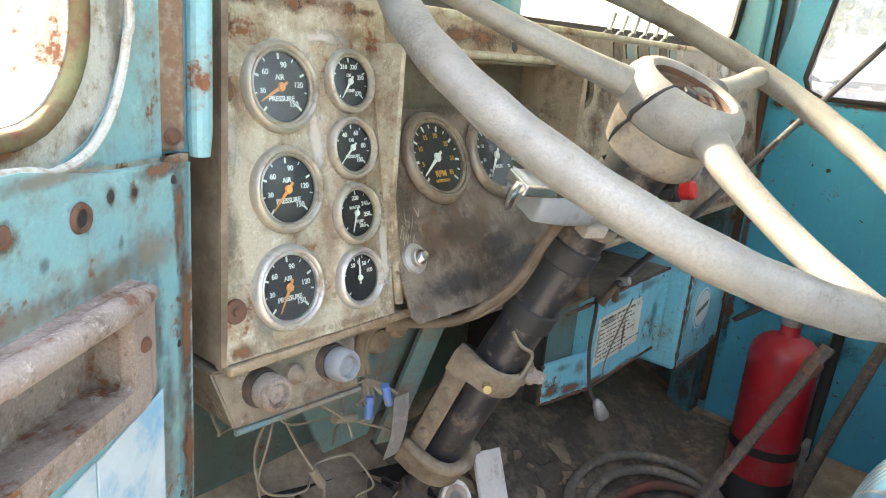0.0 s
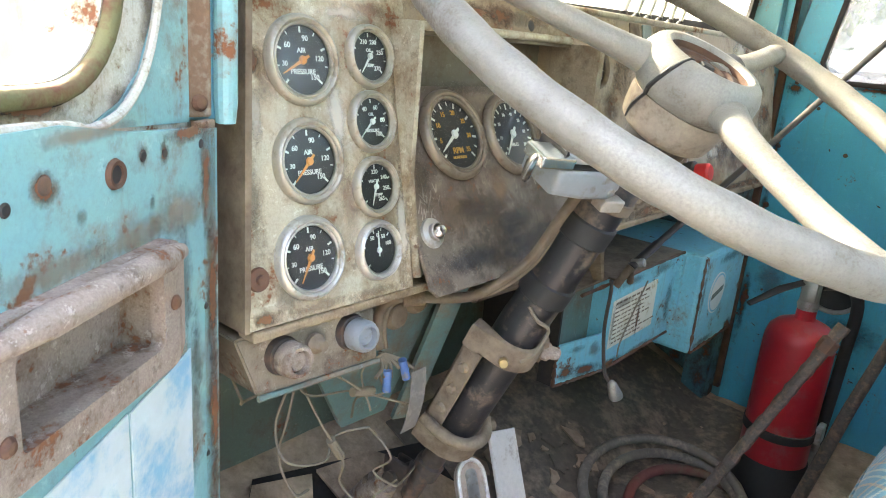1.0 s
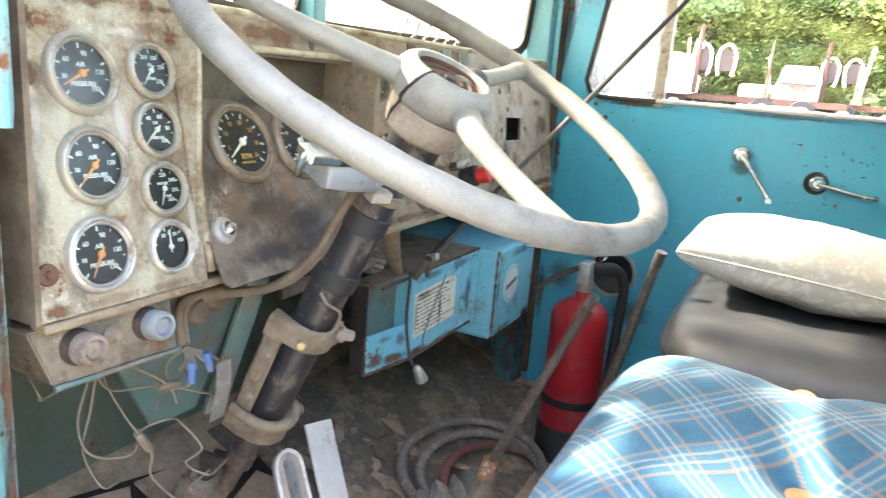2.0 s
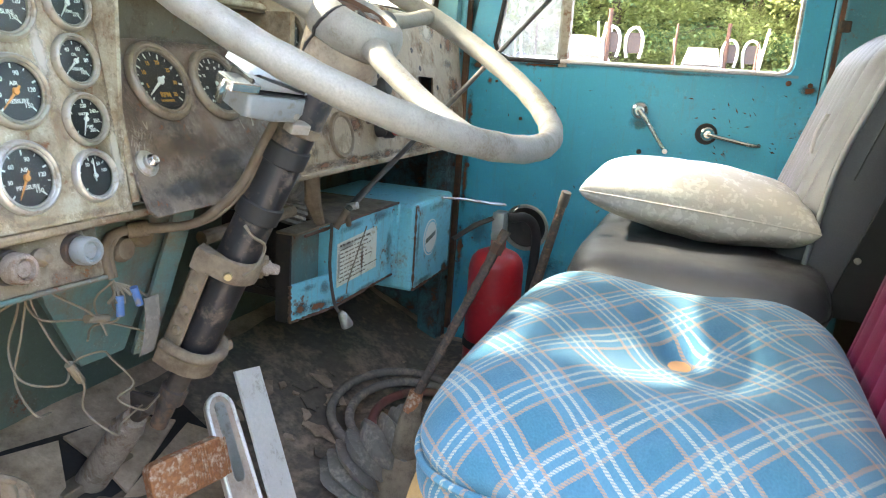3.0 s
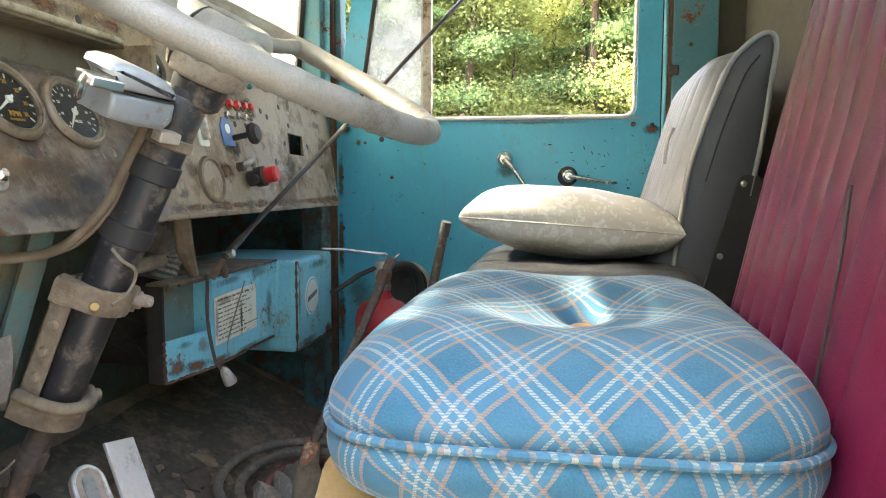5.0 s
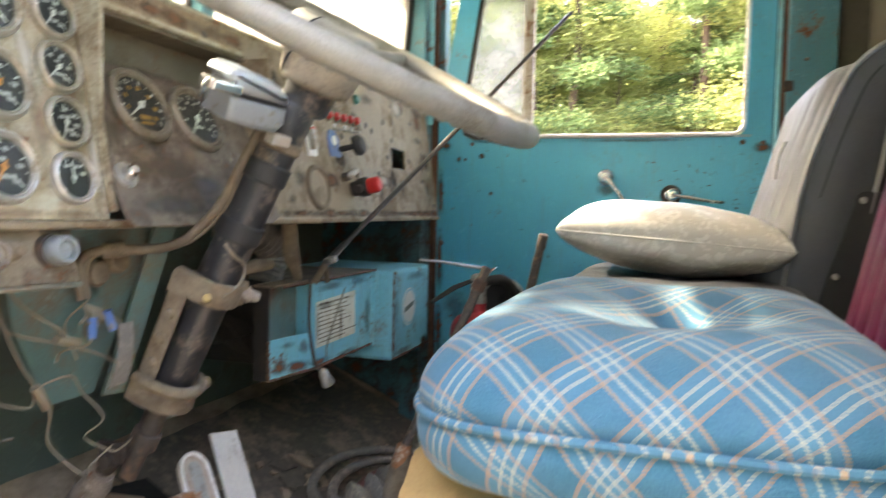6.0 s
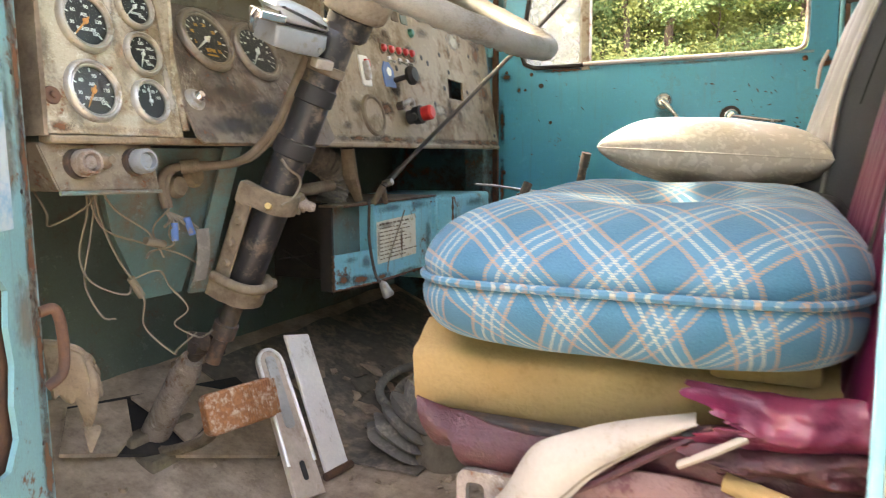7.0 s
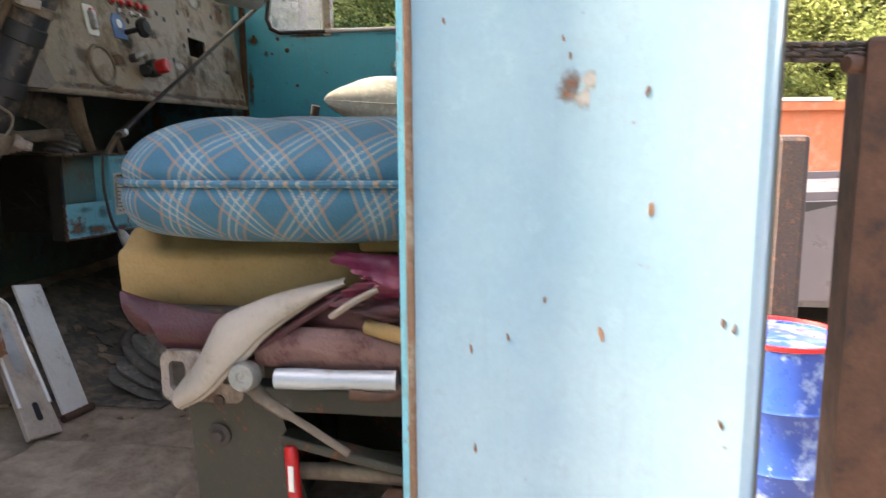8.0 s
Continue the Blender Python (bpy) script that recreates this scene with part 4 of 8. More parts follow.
SPOTS = ((-0.112, 0.566, 0.013), (-0.161, 0.482, 0.006), (-0.13, 0.389, 0.006), (-0.21, 0.405, 0.004), (-0.217, 0.402, 0.0035), (-0.034, 0.372, 0.004), (-0.099, 0.6, 0.003), (-0.104, 0.588, 0.003), (-0.037, 0.292, 0.004), (-0.212, 0.332, 0.004), (-0.156, 0.563, 0.004), (-0.014, 0.615, 0.003), (-0.089, 0.413, 0.003), (-0.062, 0.383, 0.003))
for y, z, r in SPOTS:
    if r > 0.01:
        for dy, dz, w in ((0.006, 0.004, 0.014), (-0.006, 0.005, 0.012), (-0.002, -0.006, 0.016), (0.008, -0.004, 0.012)):
            stain(cs, plane_map(side_point((0.012 - y - dy) / 0.252, (z + dz + 0.55) / 1.97) + Vector((-0.0007, 0, 0)), (0, -1, 0), (0, 0, 1)), w, w * 0.9, RUST_STAIN if dy > 0 else BARE_STAIN, "rust_spot")
        continue
    u, lean = (0.012 - y) / 0.252, rnd.uniform(-0.35, 0.35)
    out = [(r * 0.34 * math.cos(a) * rnd.uniform(0.6, 1.3) + lean * r * math.sin(a), r * rnd.uniform(0.7, 1.1) * math.sin(a)) for a in [math.pi * i / 5 for i in range(10)]]
    part("rust_spot", plate(out, plane_map(side_point(u, (z + 0.55) / 1.97) + Vector((-0.0008, 0, 0)), (0, -1, 0), (0, 0, 1)), 0.0012), STRIP if r < 0.005 else FAINT_RUST, cs, "rust spot")
part("sill", box(-0.05, -0.3, -0.08, 0.0, 0.83, -0.025, 0.004), POST_BLUE, None, "blue door sill", False, "sill", "structure")

# ---- dashboard ----
def dashboard():
    d = thing("dashboard", "cream-painted steel truck dash, dusty, scratched and rusting", "dashboard", (0.77, 0.85, 0.6), kind="structure")
    m0 = plane_map((0, 0.825 - 0.2 * 0.63, 0), (1, 0, 0), DASH_UP)
    k = DASH_UP.z
    Z = lambda z: z / k
    left = [(0.045, Z(0.632)), (0.246, Z(0.630)), (0.246, Z(0.885)), (0.262, Z(0.900)), (0.262, Z(0.938)), (0.052, Z(0.938))]
    part("gauge_panel", plate(left, m0 @ Matrix.Translation((0, 0, 0.004)), 0.006, bevel=0.002), CREAM, d, "cream gauge panel with chipped paint")
    part("left_return", joined(box(0.040, 0.826, 0.63, 0.046, 0.98, 0.938)), DUSTY, d)
    part("lower_lip", box(0.045, 0.820, 0.621, 1.487, 0.845, 0.631, 0.003), TAN, d, "rolled lower lip")
    square = [(1.205, Z(0.803)), (1.192, Z(0.751)), (1.285, Z(0.750)), (1.30, Z(0.800))]
    right = [(0.60, Z(0.630)), (1.487, Z(0.628)), (1.53, Z(0.938)), (0.60, Z(0.938))]
    part("switch_panel", plate(right, m0, 0.006, [square]), TAN, d, "tan switch panel with an empty square cutout")
    part("cutout_dark", box(1.17, 0.90, 0.72, 1.32, 0.905, 0.83), BLACK, d)
    part("hood", plate([(0.262, Z(0.893)), (0.60, Z(0.893)), (0.60, Z(0.938)), (0.262, Z(0.938))], m0, 0.006), TAN, d)
    # roof and back of the niche carry its shade in their colour
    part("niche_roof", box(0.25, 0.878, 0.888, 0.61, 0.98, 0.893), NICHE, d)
    part("niche_back", box(0.247, 0.93, 0.78, 0.66, 0.936, 0.8875), NICHE, d, "olive niche above the instruments, its shade put into the colour")
    part("niche_side", box(0.599, 0.832, 0.64, 0.612, 0.98, 0.8925), TAN, d)
    part("niche_side", box(0.240, 0.832, 0.64, 0.246, 0.98, 0.90), CREAM, d)
    part("niche_edge", tube(spline([on_dash(0.250, 0.64, 0.006), on_dash(0.250, 0.80, 0.006), on_dash(0.251, 0.87, 0.006), on_dash(0.258, 0.89, 0.006), on_dash(0.275, 0.896, 0.004), on_dash(0.59, 0.896, 0.004)], 6), 0.005, 8), CREAM, d, "", True)
    mc = plane_map(on_cluster(0, 0.685), (1, 0, 0), CLUSTER_UP)
    # instrument plate, loosened at its foot
    part("instrument_plate", plate([(0.249, -0.058), (0.258, -0.068), (0.56, -0.068), (0.59, -0.055), (0.598, 0.165), (0.249, 0.165)], mc, 0.004, bevel=0.001), CLUSTER, d, "scuffed grey-brown instrument plate")
    part("top_shelf", plate([(0.04, 0.886), (1.53, 0.886), (1.56, 0.93), (0.79, 1.13), (0.02, 0.95)], plane_map((0, 0, 0.941), (1, 0, 0), (0, 1, 0)), 0.006), CREAM, d, "sunlit dash top")
    part("top_edge", tube([(0.045, 0.888, 0.939), (1.53, 0.888, 0.939)], 0.005, 8), CREAM, d, "", True)
    for x, z in ((0.065, 0.857), (0.056, 0.675)):
        b = part("bolt", lathe([(0, 0.006), (0.004, 0.006), (0.0045, 0.003), (0.010, 0.0025), (0.011, 0.0)], on_dash(x, z, 0.004), DASH_OUT, 18), RUST, d, "", True)
    for x, z in ((0.50, 0.91), (1.46, 0.91), (1.47, 0.66), (1.175, 0.775), (1.322, 0.775), (1.1, 0.73), (0.98, 0.80), (0.93, 0.80), (1.07, 0.84), (1.10, 0.83), (1.18, 0.86), (1.22, 0.82), (1.38, 0.88)):
        part("hole", lathe([(0, 0.0012), (0.005, 0.0012), (0.007, 0.0002)], on_dash(x, z), DASH_OUT, 12), BLACK, d)
    rnd = random.Random(31)
    for i in range(9):
        stain(d, dash_map(0.06 + 0.022 * i, 0.929 + rnd.uniform(-0.003, 0.004), 0.0046), 0.018, rnd.uniform(0.006, 0.014), RUST_STAIN if i % 3 else PALE_RUST)
    for x, z, w, h, mat in ((0.075, 0.905, 0.012, 0.012, RUST_STAIN), (0.085, 0.845, 0.016, 0.040, PALE_RUST), (0.070, 0.855, 0.018, 0.018, RUST_STAIN), (0.070, 0.81, 0.010, 0.030, BARE_STAIN), (0.058, 0.74, 0.014, 0.06, DIRT_STAIN), (0.16, 0.81, 0.012, 0.05, BARE_STAIN), (0.165, 0.73, 0.014, 0.05, PALE_RUST), (0.085, 0.66, 0.02, 0.025, DIRT_STAIN),
                            (0.06, 0.64, 0.02, 0.010, RUST_STAIN), (0.12, 0.638, 0.05, 0.008, PALE_RUST), (0.19, 0.637, 0.05, 0.008, PALE_RUST), (0.235, 0.70, 0.010, 0.07, BARE_STAIN), (0.24, 0.80, 0.008, 0.09, PALE_RUST), (0.18, 0.90, 0.04, 0.010, BARE_STAIN), (0.215, 0.905, 0.03, 0.010, PALE_RUST)):
        stain(d, dash_map(x, z, 0.0046), w, h, mat)
    for i in range(34):
        x, z = rnd.uniform(0.63, 1.46), rnd.uniform(0.65, 0.92)
        stain(d, dash_map(x, z, 0.0006), rnd.uniform(0.012, 0.06), rnd.uniform(0.008, 0.04), rnd.choice((DIRT_STAIN, DIRT_STAIN, PALE_RUST, RUST_STAIN, BARE_STAIN)))
    for i in range(16):
        stain(d, dash_map(0.66 + 0.053 * i, 0.639, 0.0006), 0.045, rnd.uniform(0.006, 0.014), rnd.choice((RUST_STAIN, DIRT_STAIN)))
    for i in range(7):
        stain(d, dash_map(0.30 + 0.045 * i, 0.917, 0.0006), 0.04, rnd.uniform(0.01, 0.02), rnd.choice((RUST_STAIN, PALE_RUST, DIRT_STAIN)))
    for x, z, w, h, mat in ((0.34, 0.650, 0.10, 0.020, OIL_STAIN), (0.45, 0.655, 0.10, 0.026, OIL_STAIN), (0.43, 0.68, 0.05, 0.020, OIL_STAIN), (0.31, 0.70, 0.04, 0.03, PALE_RUST), (0.36, 0.70, 0.06, 0.02, DIRT_STAIN), (0.50, 0.69, 0.04, 0.03, DIRT_STAIN), (0.28, 0.74, 0.02, 0.05, DIRT_STAIN), (0.41, 0.83, 0.12, 0.012, DIRT_STAIN), (0.41, 0.72, 0.02, 0.03, PALE_RUST)):
        stain(d, plane_map(on_cluster(x, z, 0.0006), (1, 0, 0), CLUSTER_UP), w, h, mat)
    return d


dashboard()


def gauge(x, z, r, kind, material=DULL, where=on_dash, up=DASH_UP, out=DASH_OUT, needle=225, needle_mat=None, texts=(), title=(), span=270, fogged=False, ticks=9, figures=MARK):
    """A round dial: bezel, black face, ticks, figures, needle and glass."""
    c = where(x, z, 0.004)
    g = thing("gauge", kind, "gauge", c, "dash gauges")
    part("bezel", lathe([(r * 0.80, 0.002), (r * 0.812, 0.0055), (r * 0.84, 0.0065), (r * 0.885, 0.0052), (r * 0.90, 0.0072), (r * 0.95, 0.0085), (r * 1.01, 0.0072), (r * 1.06, 0.0035), (r * 1.075, 0.0), (r * 0.9, -0.01)], c, out, 48), material, g, "", True)
    part("face", lathe([(0, 0.001), (r * 0.815, 0.001)], c, out, 40), FACE, g)
    m = plane_map(c + out * 0.0014, (1, 0, 0), up)
    bm = bmesh.new()
    for k in range(ticks):
        a = radians(225 - span * k / (ticks - 1))
        long = k % 2 == 0
        d0, d1, w = r * (0.63 if long else 0.68), r * 0.77, r * (0.028 if long else 0.017)
        ca, sa = math.cos(a), math.sin(a)
        vs = [bm.verts.new((q * ca - w * s * sa, q * sa + w * s * ca, 0)) for q, s in ((d0, -1), (d1, -1), (d1, 1), (d0, 1))]
        bm.faces.new(vs)
    bm.transform(m)
    part("scale", bm, MARK, g)
    for txt, ang, size in texts:
        a = radians(ang)
        words("figure", txt, r * size * 0.82, m @ Matrix.Translation((r * 0.52 * math.cos(a), r * 0.52 * math.sin(a), 0)), figures, g)
    for txt, dx, dy, size, mm in title:
        words("lettering", txt, r * size, m @ Matrix.Translation((r * dx, r * dy, 0)), mm, g)
    nm = m @ Matrix.Translation((0, 0, 0.0015)) @ pose(0, 0, 0, 0, 0, needle)
    tail = 0.22 * r
    part("needle", plate([(-tail, -r * 0.03), (0, -r * 0.045), (r * 0.68, -r * 0.012), (r * 0.68, r * 0.012), (0, r * 0.045), (-tail, r * 0.03)], nm, 0.0006), needle_mat or MARK, g)
    part("needle_boss", lathe([(0, 0.003), (r * 0.09, 0.003), (r * 0.11, 0.001)], c + out * 0.0012, out, 16), needle_mat or MARK, g, "", True)
    part("glass", lathe([(0, 0.0052), (r * 0.6, 0.005), (r * 0.81, 0.0042)], c, out, 32), FOGGED if fogged else GAUGE_GLASS, g, "", True, noshadow=True)
    return g


FOGGED = pane("fogged_gauge_glass", 0.05, ior=1.2)
AIR = (("30", 190, 0.2), ("60", 140, 0.22), ("90", 75, 0.22), ("120", 5, 0.22), ("150", -50, 0.22))
AIR_T = (("AIR", 0, 0.22, 0.17, MARK), ("PRESSURE", 0, -0.27, 0.17, MARK))
AIR_LABEL = "large air pressure gauge, black dial, orange needle"
gauge(0.125, 0.856, 0.0375, AIR_LABEL + " and fogged glass", CREAM_RIM, needle=208, needle_mat=ORANGE, texts=AIR, title=AIR_T, fogged=True)
gauge(0.1215, 0.769, 0.0365, AIR_LABEL, CREAM_RIM, needle=225, needle_mat=ORANGE, texts=AIR, title=AIR_T)
gauge(0.1125, 0.684, 0.0365, AIR_LABEL + ", silted at the bottom", GAUGE_RIM, needle=240, needle_mat=ORANGE, texts=AIR, title=AIR_T, fogged=True)
SMALL = "small round black gauge with white figures, "
gauge(0.207, 0.862, 0.0285, SMALL + "oil temperature", CREAM_RIM, needle=232, texts=(("210", 115, 0.25), ("230", 65, 0.25), ("250", 15, 0.25), ("270", -50, 0.25)), title=(("OIL", 0, 0.2, 0.16, MARK), ("TEMP", 0, -0.3, 0.16, MARK)))
gauge(0.203, 0.801, 0.0285, SMALL + "oil pressure", CREAM_RIM, needle=222, texts=(("40", 125, 0.26), ("60", 65, 0.26), ("80", 5, 0.26), ("100", -55, 0.25)), title=(("OIL", 0, 0.25, 0.16, MARK), ("PRESSURE", 0, -0.3, 0.15, MARK)))
gauge(0.201, 0.739, 0.028, SMALL + "water temperature", CREAM_RIM, needle=250, texts=(("220", 90, 0.25), ("240", 35, 0.25), ("250", -10, 0.25), ("265", -60, 0.25)), title=(("WATER", -0.05, 0.2, 0.15, MARK), ("TEMP", 0.15, -0.3, 0.14, MARK)))
gauge(0.198, 0.677, 0.0285, SMALL + "ammeter, bright rim", GAUGE_RIM, needle=88, texts=(("50", 120, 0.24), ("0", 90, 0.24), ("50", 60, 0.24), ("100", 20, 0.24)), span=180, ticks=7)
CLU = dict(where=on_cluster, up=CLUSTER_UP, out=CLUSTER_OUT)
gauge(0.348, 0.779, 0.0505, "large tachometer, black dial with amber figures, tarnished rim", BEZEL, needle=215, needle_mat=MARK, texts=(("5", 195, 0.19), ("10", 155, 0.19), ("15", 115, 0.19), ("20", 75, 0.19), ("25", 35, 0.19), ("30", -5, 0.19), ("35", -45, 0.19)), title=(("RPM", 0, -0.38, 0.2, AMBER), ("HUNDREDS", 0, -0.54, 0.09, AMBER)), ticks=15, figures=AMBER, **CLU)
gauge(0.462, 0.775, 0.0505, "large speedometer, black dial, dull rim", BEZEL, needle=230, texts=(("0", 225, 0.14), ("10", 190, 0.14), ("20", 150, 0.14), ("30", 110, 0.14), ("40", 75, 0.14), ("50", 40, 0.14), ("60", 5, 0.14), ("70", -35, 0.14)), title=(("MILES", 0, -0.28, 0.12, MARK),), ticks=17, **CLU)
gauge(0.655, 0.863, 0.030, "small dusty gauge with a clouded olive face", DUSTY, needle=120, fogged=True)
bg = thing("blank_gauge", "blanked round gauge hole with dusty tan cover", "gauge", on_dash(0.785, 0.688))
part("rim", lathe([(0.034, 0.004), (0.037, 0.007), (0.042, 0.006), (0.044, 0.0)], on_dash(0.785, 0.688), DASH_OUT, 36), DUSTY, bg, "", True)
part("cover", lathe([(0, 0.003), (0.035, 0.003)], on_dash(0.785, 0.688), DASH_OUT, 30), TAN, bg)

# ---- steering column and wheel ----
AX = Vector((0.036, -0.16, 0.358)).normalized()
COL = Vector((0.392, 0.79, 0.53))


def on_axis(z):
    return COL + AX * ((z - COL.z) / AX.z)


def steering_column():
    c = thing("steering_column", "black steering column with dust, straps and clamp brackets", "column", on_axis(0.30))
    part("jacket", lathe([(0, 0.0), (0.028, 0.0), (0.029, 0.003), (0.029, 0.222), (0.028, 0.232), (0.028, 0.467)], on_axis(0.372), AX, 28), BLACK_METAL, c, "black dusty column tube", True)
    part("upper_sleeve", lathe([(0.028, 0.0), (0.0295, 0.001), (0.0295, 0.055), (0.028, 0.058)], on_axis(0.735), AX, 28), BLACK_METAL, c, "", True)
    for z in (0.605, 0.685):
        part("tape_band", lathe([(0.0285, 0), (0.0312, 0.002), (0.0312, 0.026), (0.0285, 0.028)], on_axis(z), AX, 28), BLACK, c, "", True)

    def ring(r, a0, a1, n=16):
        return [(r * math.cos(radians(a0 + (a1 - a0) * i / n)), r * math.sin(radians(a0 + (a1 - a0) * i / n))) for i in range(n + 1)]

    def across(z):
        return plane_map(on_axis(z), Vector((1, 0, 0)), Vector((0, AX.z, -AX.y))) @ Matrix.Diagonal((0.76, 0.76, 1, 1))
    # saddle clamp: a thick half ring with a flat wing and a bolt through its far ear
    pm = across(0.524)
    saddle = [(-0.0421, 0.0491), (-0.0679, 0.0421), (-0.0667, 0.0211), (-0.0538, 0.0023)] + ring(0.0515, 190, 305) + [(0.0374, -0.0468), (0.0503, -0.0363), (0.0398, -0.0187)] + ring(0.0392, 325, 175) + [(-0.0398, 0.0374)]
    cl = part("clamp", plate(saddle, pm @ Matrix.Translation((0, 0, 0.036)), 0.034, bevel=0.006), DUSTY, c, "dusty cast saddle clamp", 35)
    part("bolt", lathe([(0, 0.020), (0.007, 0.020), (0.0085, 0.014), (0.0085, 0.006), (0.012, 0.005), (0.012, 0), (0.006, -0.01)], pm @ Vector((0.042, -0.042, 0.018)), pm.to_3x3() @ Vector((0.75, -0.65, 0)), 12), PALE_DUST, cl, "", True)
    part("wire_crimp", lathe([(0, 0.012), (0.005, 0.011), (0.006, 0.0), (0.004, -0.006)], pm @ Vector((-0.048, -0.026, 0.014)), (-0.8, -0.6, 0.2), 10), FAINT_AMBER, cl, "yellowed wire crimp", True)
    # support channel from the saddle down to the foot
    pm = across(0.402)
    ch = part("support_channel", joined(box(-0.047, 0.004, 0, -0.041, 0.042, 0.138, 0.002, pm), box(-0.047, 0.036, 0, -0.006, 0.042, 0.138, 0.002, pm)), DUSTY, c, "dusty riveted support channel")
    for zz in (0.035, 0.070, 0.108):
        part("rivet", lathe([(0, 0.006), (0.005, 0.005), (0.0075, 0)], pm @ Vector((-0.047, 0.020, zz)), pm.to_3x3() @ Vector((-1, 0, 0)), 12), DUSTY, ch, "", True)
    # foot: a pressed half dish with a rolled lip
    pm = across(0.394)
    dish = [(-0.0398, 0.0445), (-0.0608, 0.0374), (-0.0585, 0.0047)] + ring(0.0538, 190, 325) + [(0.0538, -0.0234), (0.0491, -0.0094), (0.0386, -0.0094)] + ring(0.0363, 350, 180) + [(-0.0386, 0.0374)]
    ft = part("column_foot", plate(dish, pm @ Matrix.Translation((0, 0, 0.020)), 0.036, bevel=0.008), DUSTY, c, "dust-caked pressed foot", 35)
    part("rolled_lip", tube([pm @ Vector((x, y, 0.018)) for x, y in [(-0.058, 0.035), (-0.056, 0.005)] + ring(0.0525, 190, 325) + [(0.052, -0.021)]], 0.008, 10), DUSTY, ft, "", True)
    part("bolt", lathe([(0, 0.018), (0.008, 0.018), (0.010, 0.010), (0.013, 0.008), (0.013, 0), (0.006, -0.02)], pm @ Vector((0.044, -0.026, 0.010)), pm.to_3x3() @ Vector((1, -0.5, 0.2)), 12), DUSTY, ft, "", True)
    part("lower_shaft", lathe([(0.013, -0.085), (0.013, -0.040), (0.020, -0.036), (0.020, -0.012), (0.016, -0.010), (0.016, 0.030)], on_axis(0.345), AX, 18), DARKRUST, c, "", True)
    part("horn_wire", tube(spline([on_axis(0.600) + Vector((-0.029, -0.006, 0)), on_axis(0.585) + Vector((-0.024, -0.024, 0)), on_axis(0.572) + Vector((-0.004, -0.034, 0)), on_axis(0.556) + Vector((0.004, -0.036, 0)), on_axis(0.540) + Vector((-0.008, -0.040, 0)), on_axis(0.530) + Vector((-0.024, -0.036, 0))], 6), 0.0022, 6), WIRE, c)
    return c


COLUMN = steering_column()

WC, WN, WR = Vector((0.41, 0.627, 0.88)), Vector((-0.055, -0.471, 0.881)).normalized(), 0.294


def steering_wheel():
    a = Vector((1, 0, 0)) - WN * WN.x
    a.normalize()
    b = WN.cross(a)

    def at(r, ang, h=0.0):
        return WC + r * (math.cos(radians(ang)) * a + math.sin(radians(ang)) * b) + WN * h
    rnd = random.Random(2)
    n = 120
    w = part("steering_wheel", tube([at(WR, 360 * i / n) for i in range(n)], [0.0155 + 0.0005 * math.sin(i * 1.7) for i in range(n)], 16, True), SILVER, COLUMN, "large worn silver-grey steering wheel with a cracked hub", True)
    # grip scallops under the rim
    part("grips", joined(*[lathe([(0, -0.008), (0.008, -0.006), (0.0105, 0), (0.008, 0.006), (0, 0.008)], at(WR - 0.006, 205 + 4.2 * i, -0.008), at(WR, 205 + 4.2 * i + 1) - at(WR, 205 + 4.2 * i), 8) for i in range(16)]), SILVER, w, "finger grips under the rim", True)
    hubm = WC + Vector((0.0124, -0.0112, 0.0058))

    def hub_at(h, g, rr):
        return hubm + WN * h + rr * (math.cos(radians(g)) * a + math.sin(radians(g)) * b)
    for ang in SPOKES:
        part("spoke", tube(spline([hub_at(-0.026, ang, 0.028), hub_at(-0.024, ang, 0.062), at(0.115, ang, -0.012), at(0.20, ang, -0.010), at(WR - 0.004, ang, -0.002)], 5), [0.0260, 0.0252, 0.024, 0.023, 0.0215, 0.0200, 0.0185, 0.0175, 0.0165, 0.0158, 0.0155, 0.015, 0.0147, 0.0145, 0.0143, 0.0142, 0.0142, 0.0142, 0.0145, 0.015, 0.016], 16, flat=0.8), SILVER, w, "", True)
    part("hub", lathe([(0.046, -0.050), (0.054, -0.046), (0.0620, -0.037), (0.0650, -0.025), (0.0635, -0.012), (0.0580, -0.002), (0.0510, 0.003), (0.0465, 0.003), (0.0432, 0.0), (0.0424, -0.004), (0.042, -0.012), (0, -0.012)], hubm, WN, 56), SILVER, w, "", True)
    part("hub_drum", lathe([(0.032, -0.086), (0.043, -0.085), (0.0485, -0.080), (0.0510, -0.072), (0.0535, -0.056), (0.0540, -0.047), (0.045, -0.045)], hubm, WN, 44), HUB_DUST, w, "dust-stained lower hub drum", True)
    part("horn_cup", lathe([(0.0, -0.0105), (0.012, -0.0105), (0.013, -0.007), (0.018, -0.006), (0.019, -0.0095), (0.027, -0.009), (0.029, -0.006), (0.033, -0.006), (0.035, -0.009), (0.0418, -0.008), (0.0422, -0.002)], hubm, WN, 44), RUST, w, "rusty open horn cup", True)
    part("horn_slot", lathe([(0, -0.0035), (0.007, -0.004), (0.0085, -0.0075)], hubm, WN, 6), BLACK, w)
    for g in (30, 150, 270):
        part("cup_screw", lathe([(0, 0.003), (0.003, 0.003), (0.0035, 0)], hub_at(-0.0095, g, 0.023), WN, 8), DARKRUST, w)
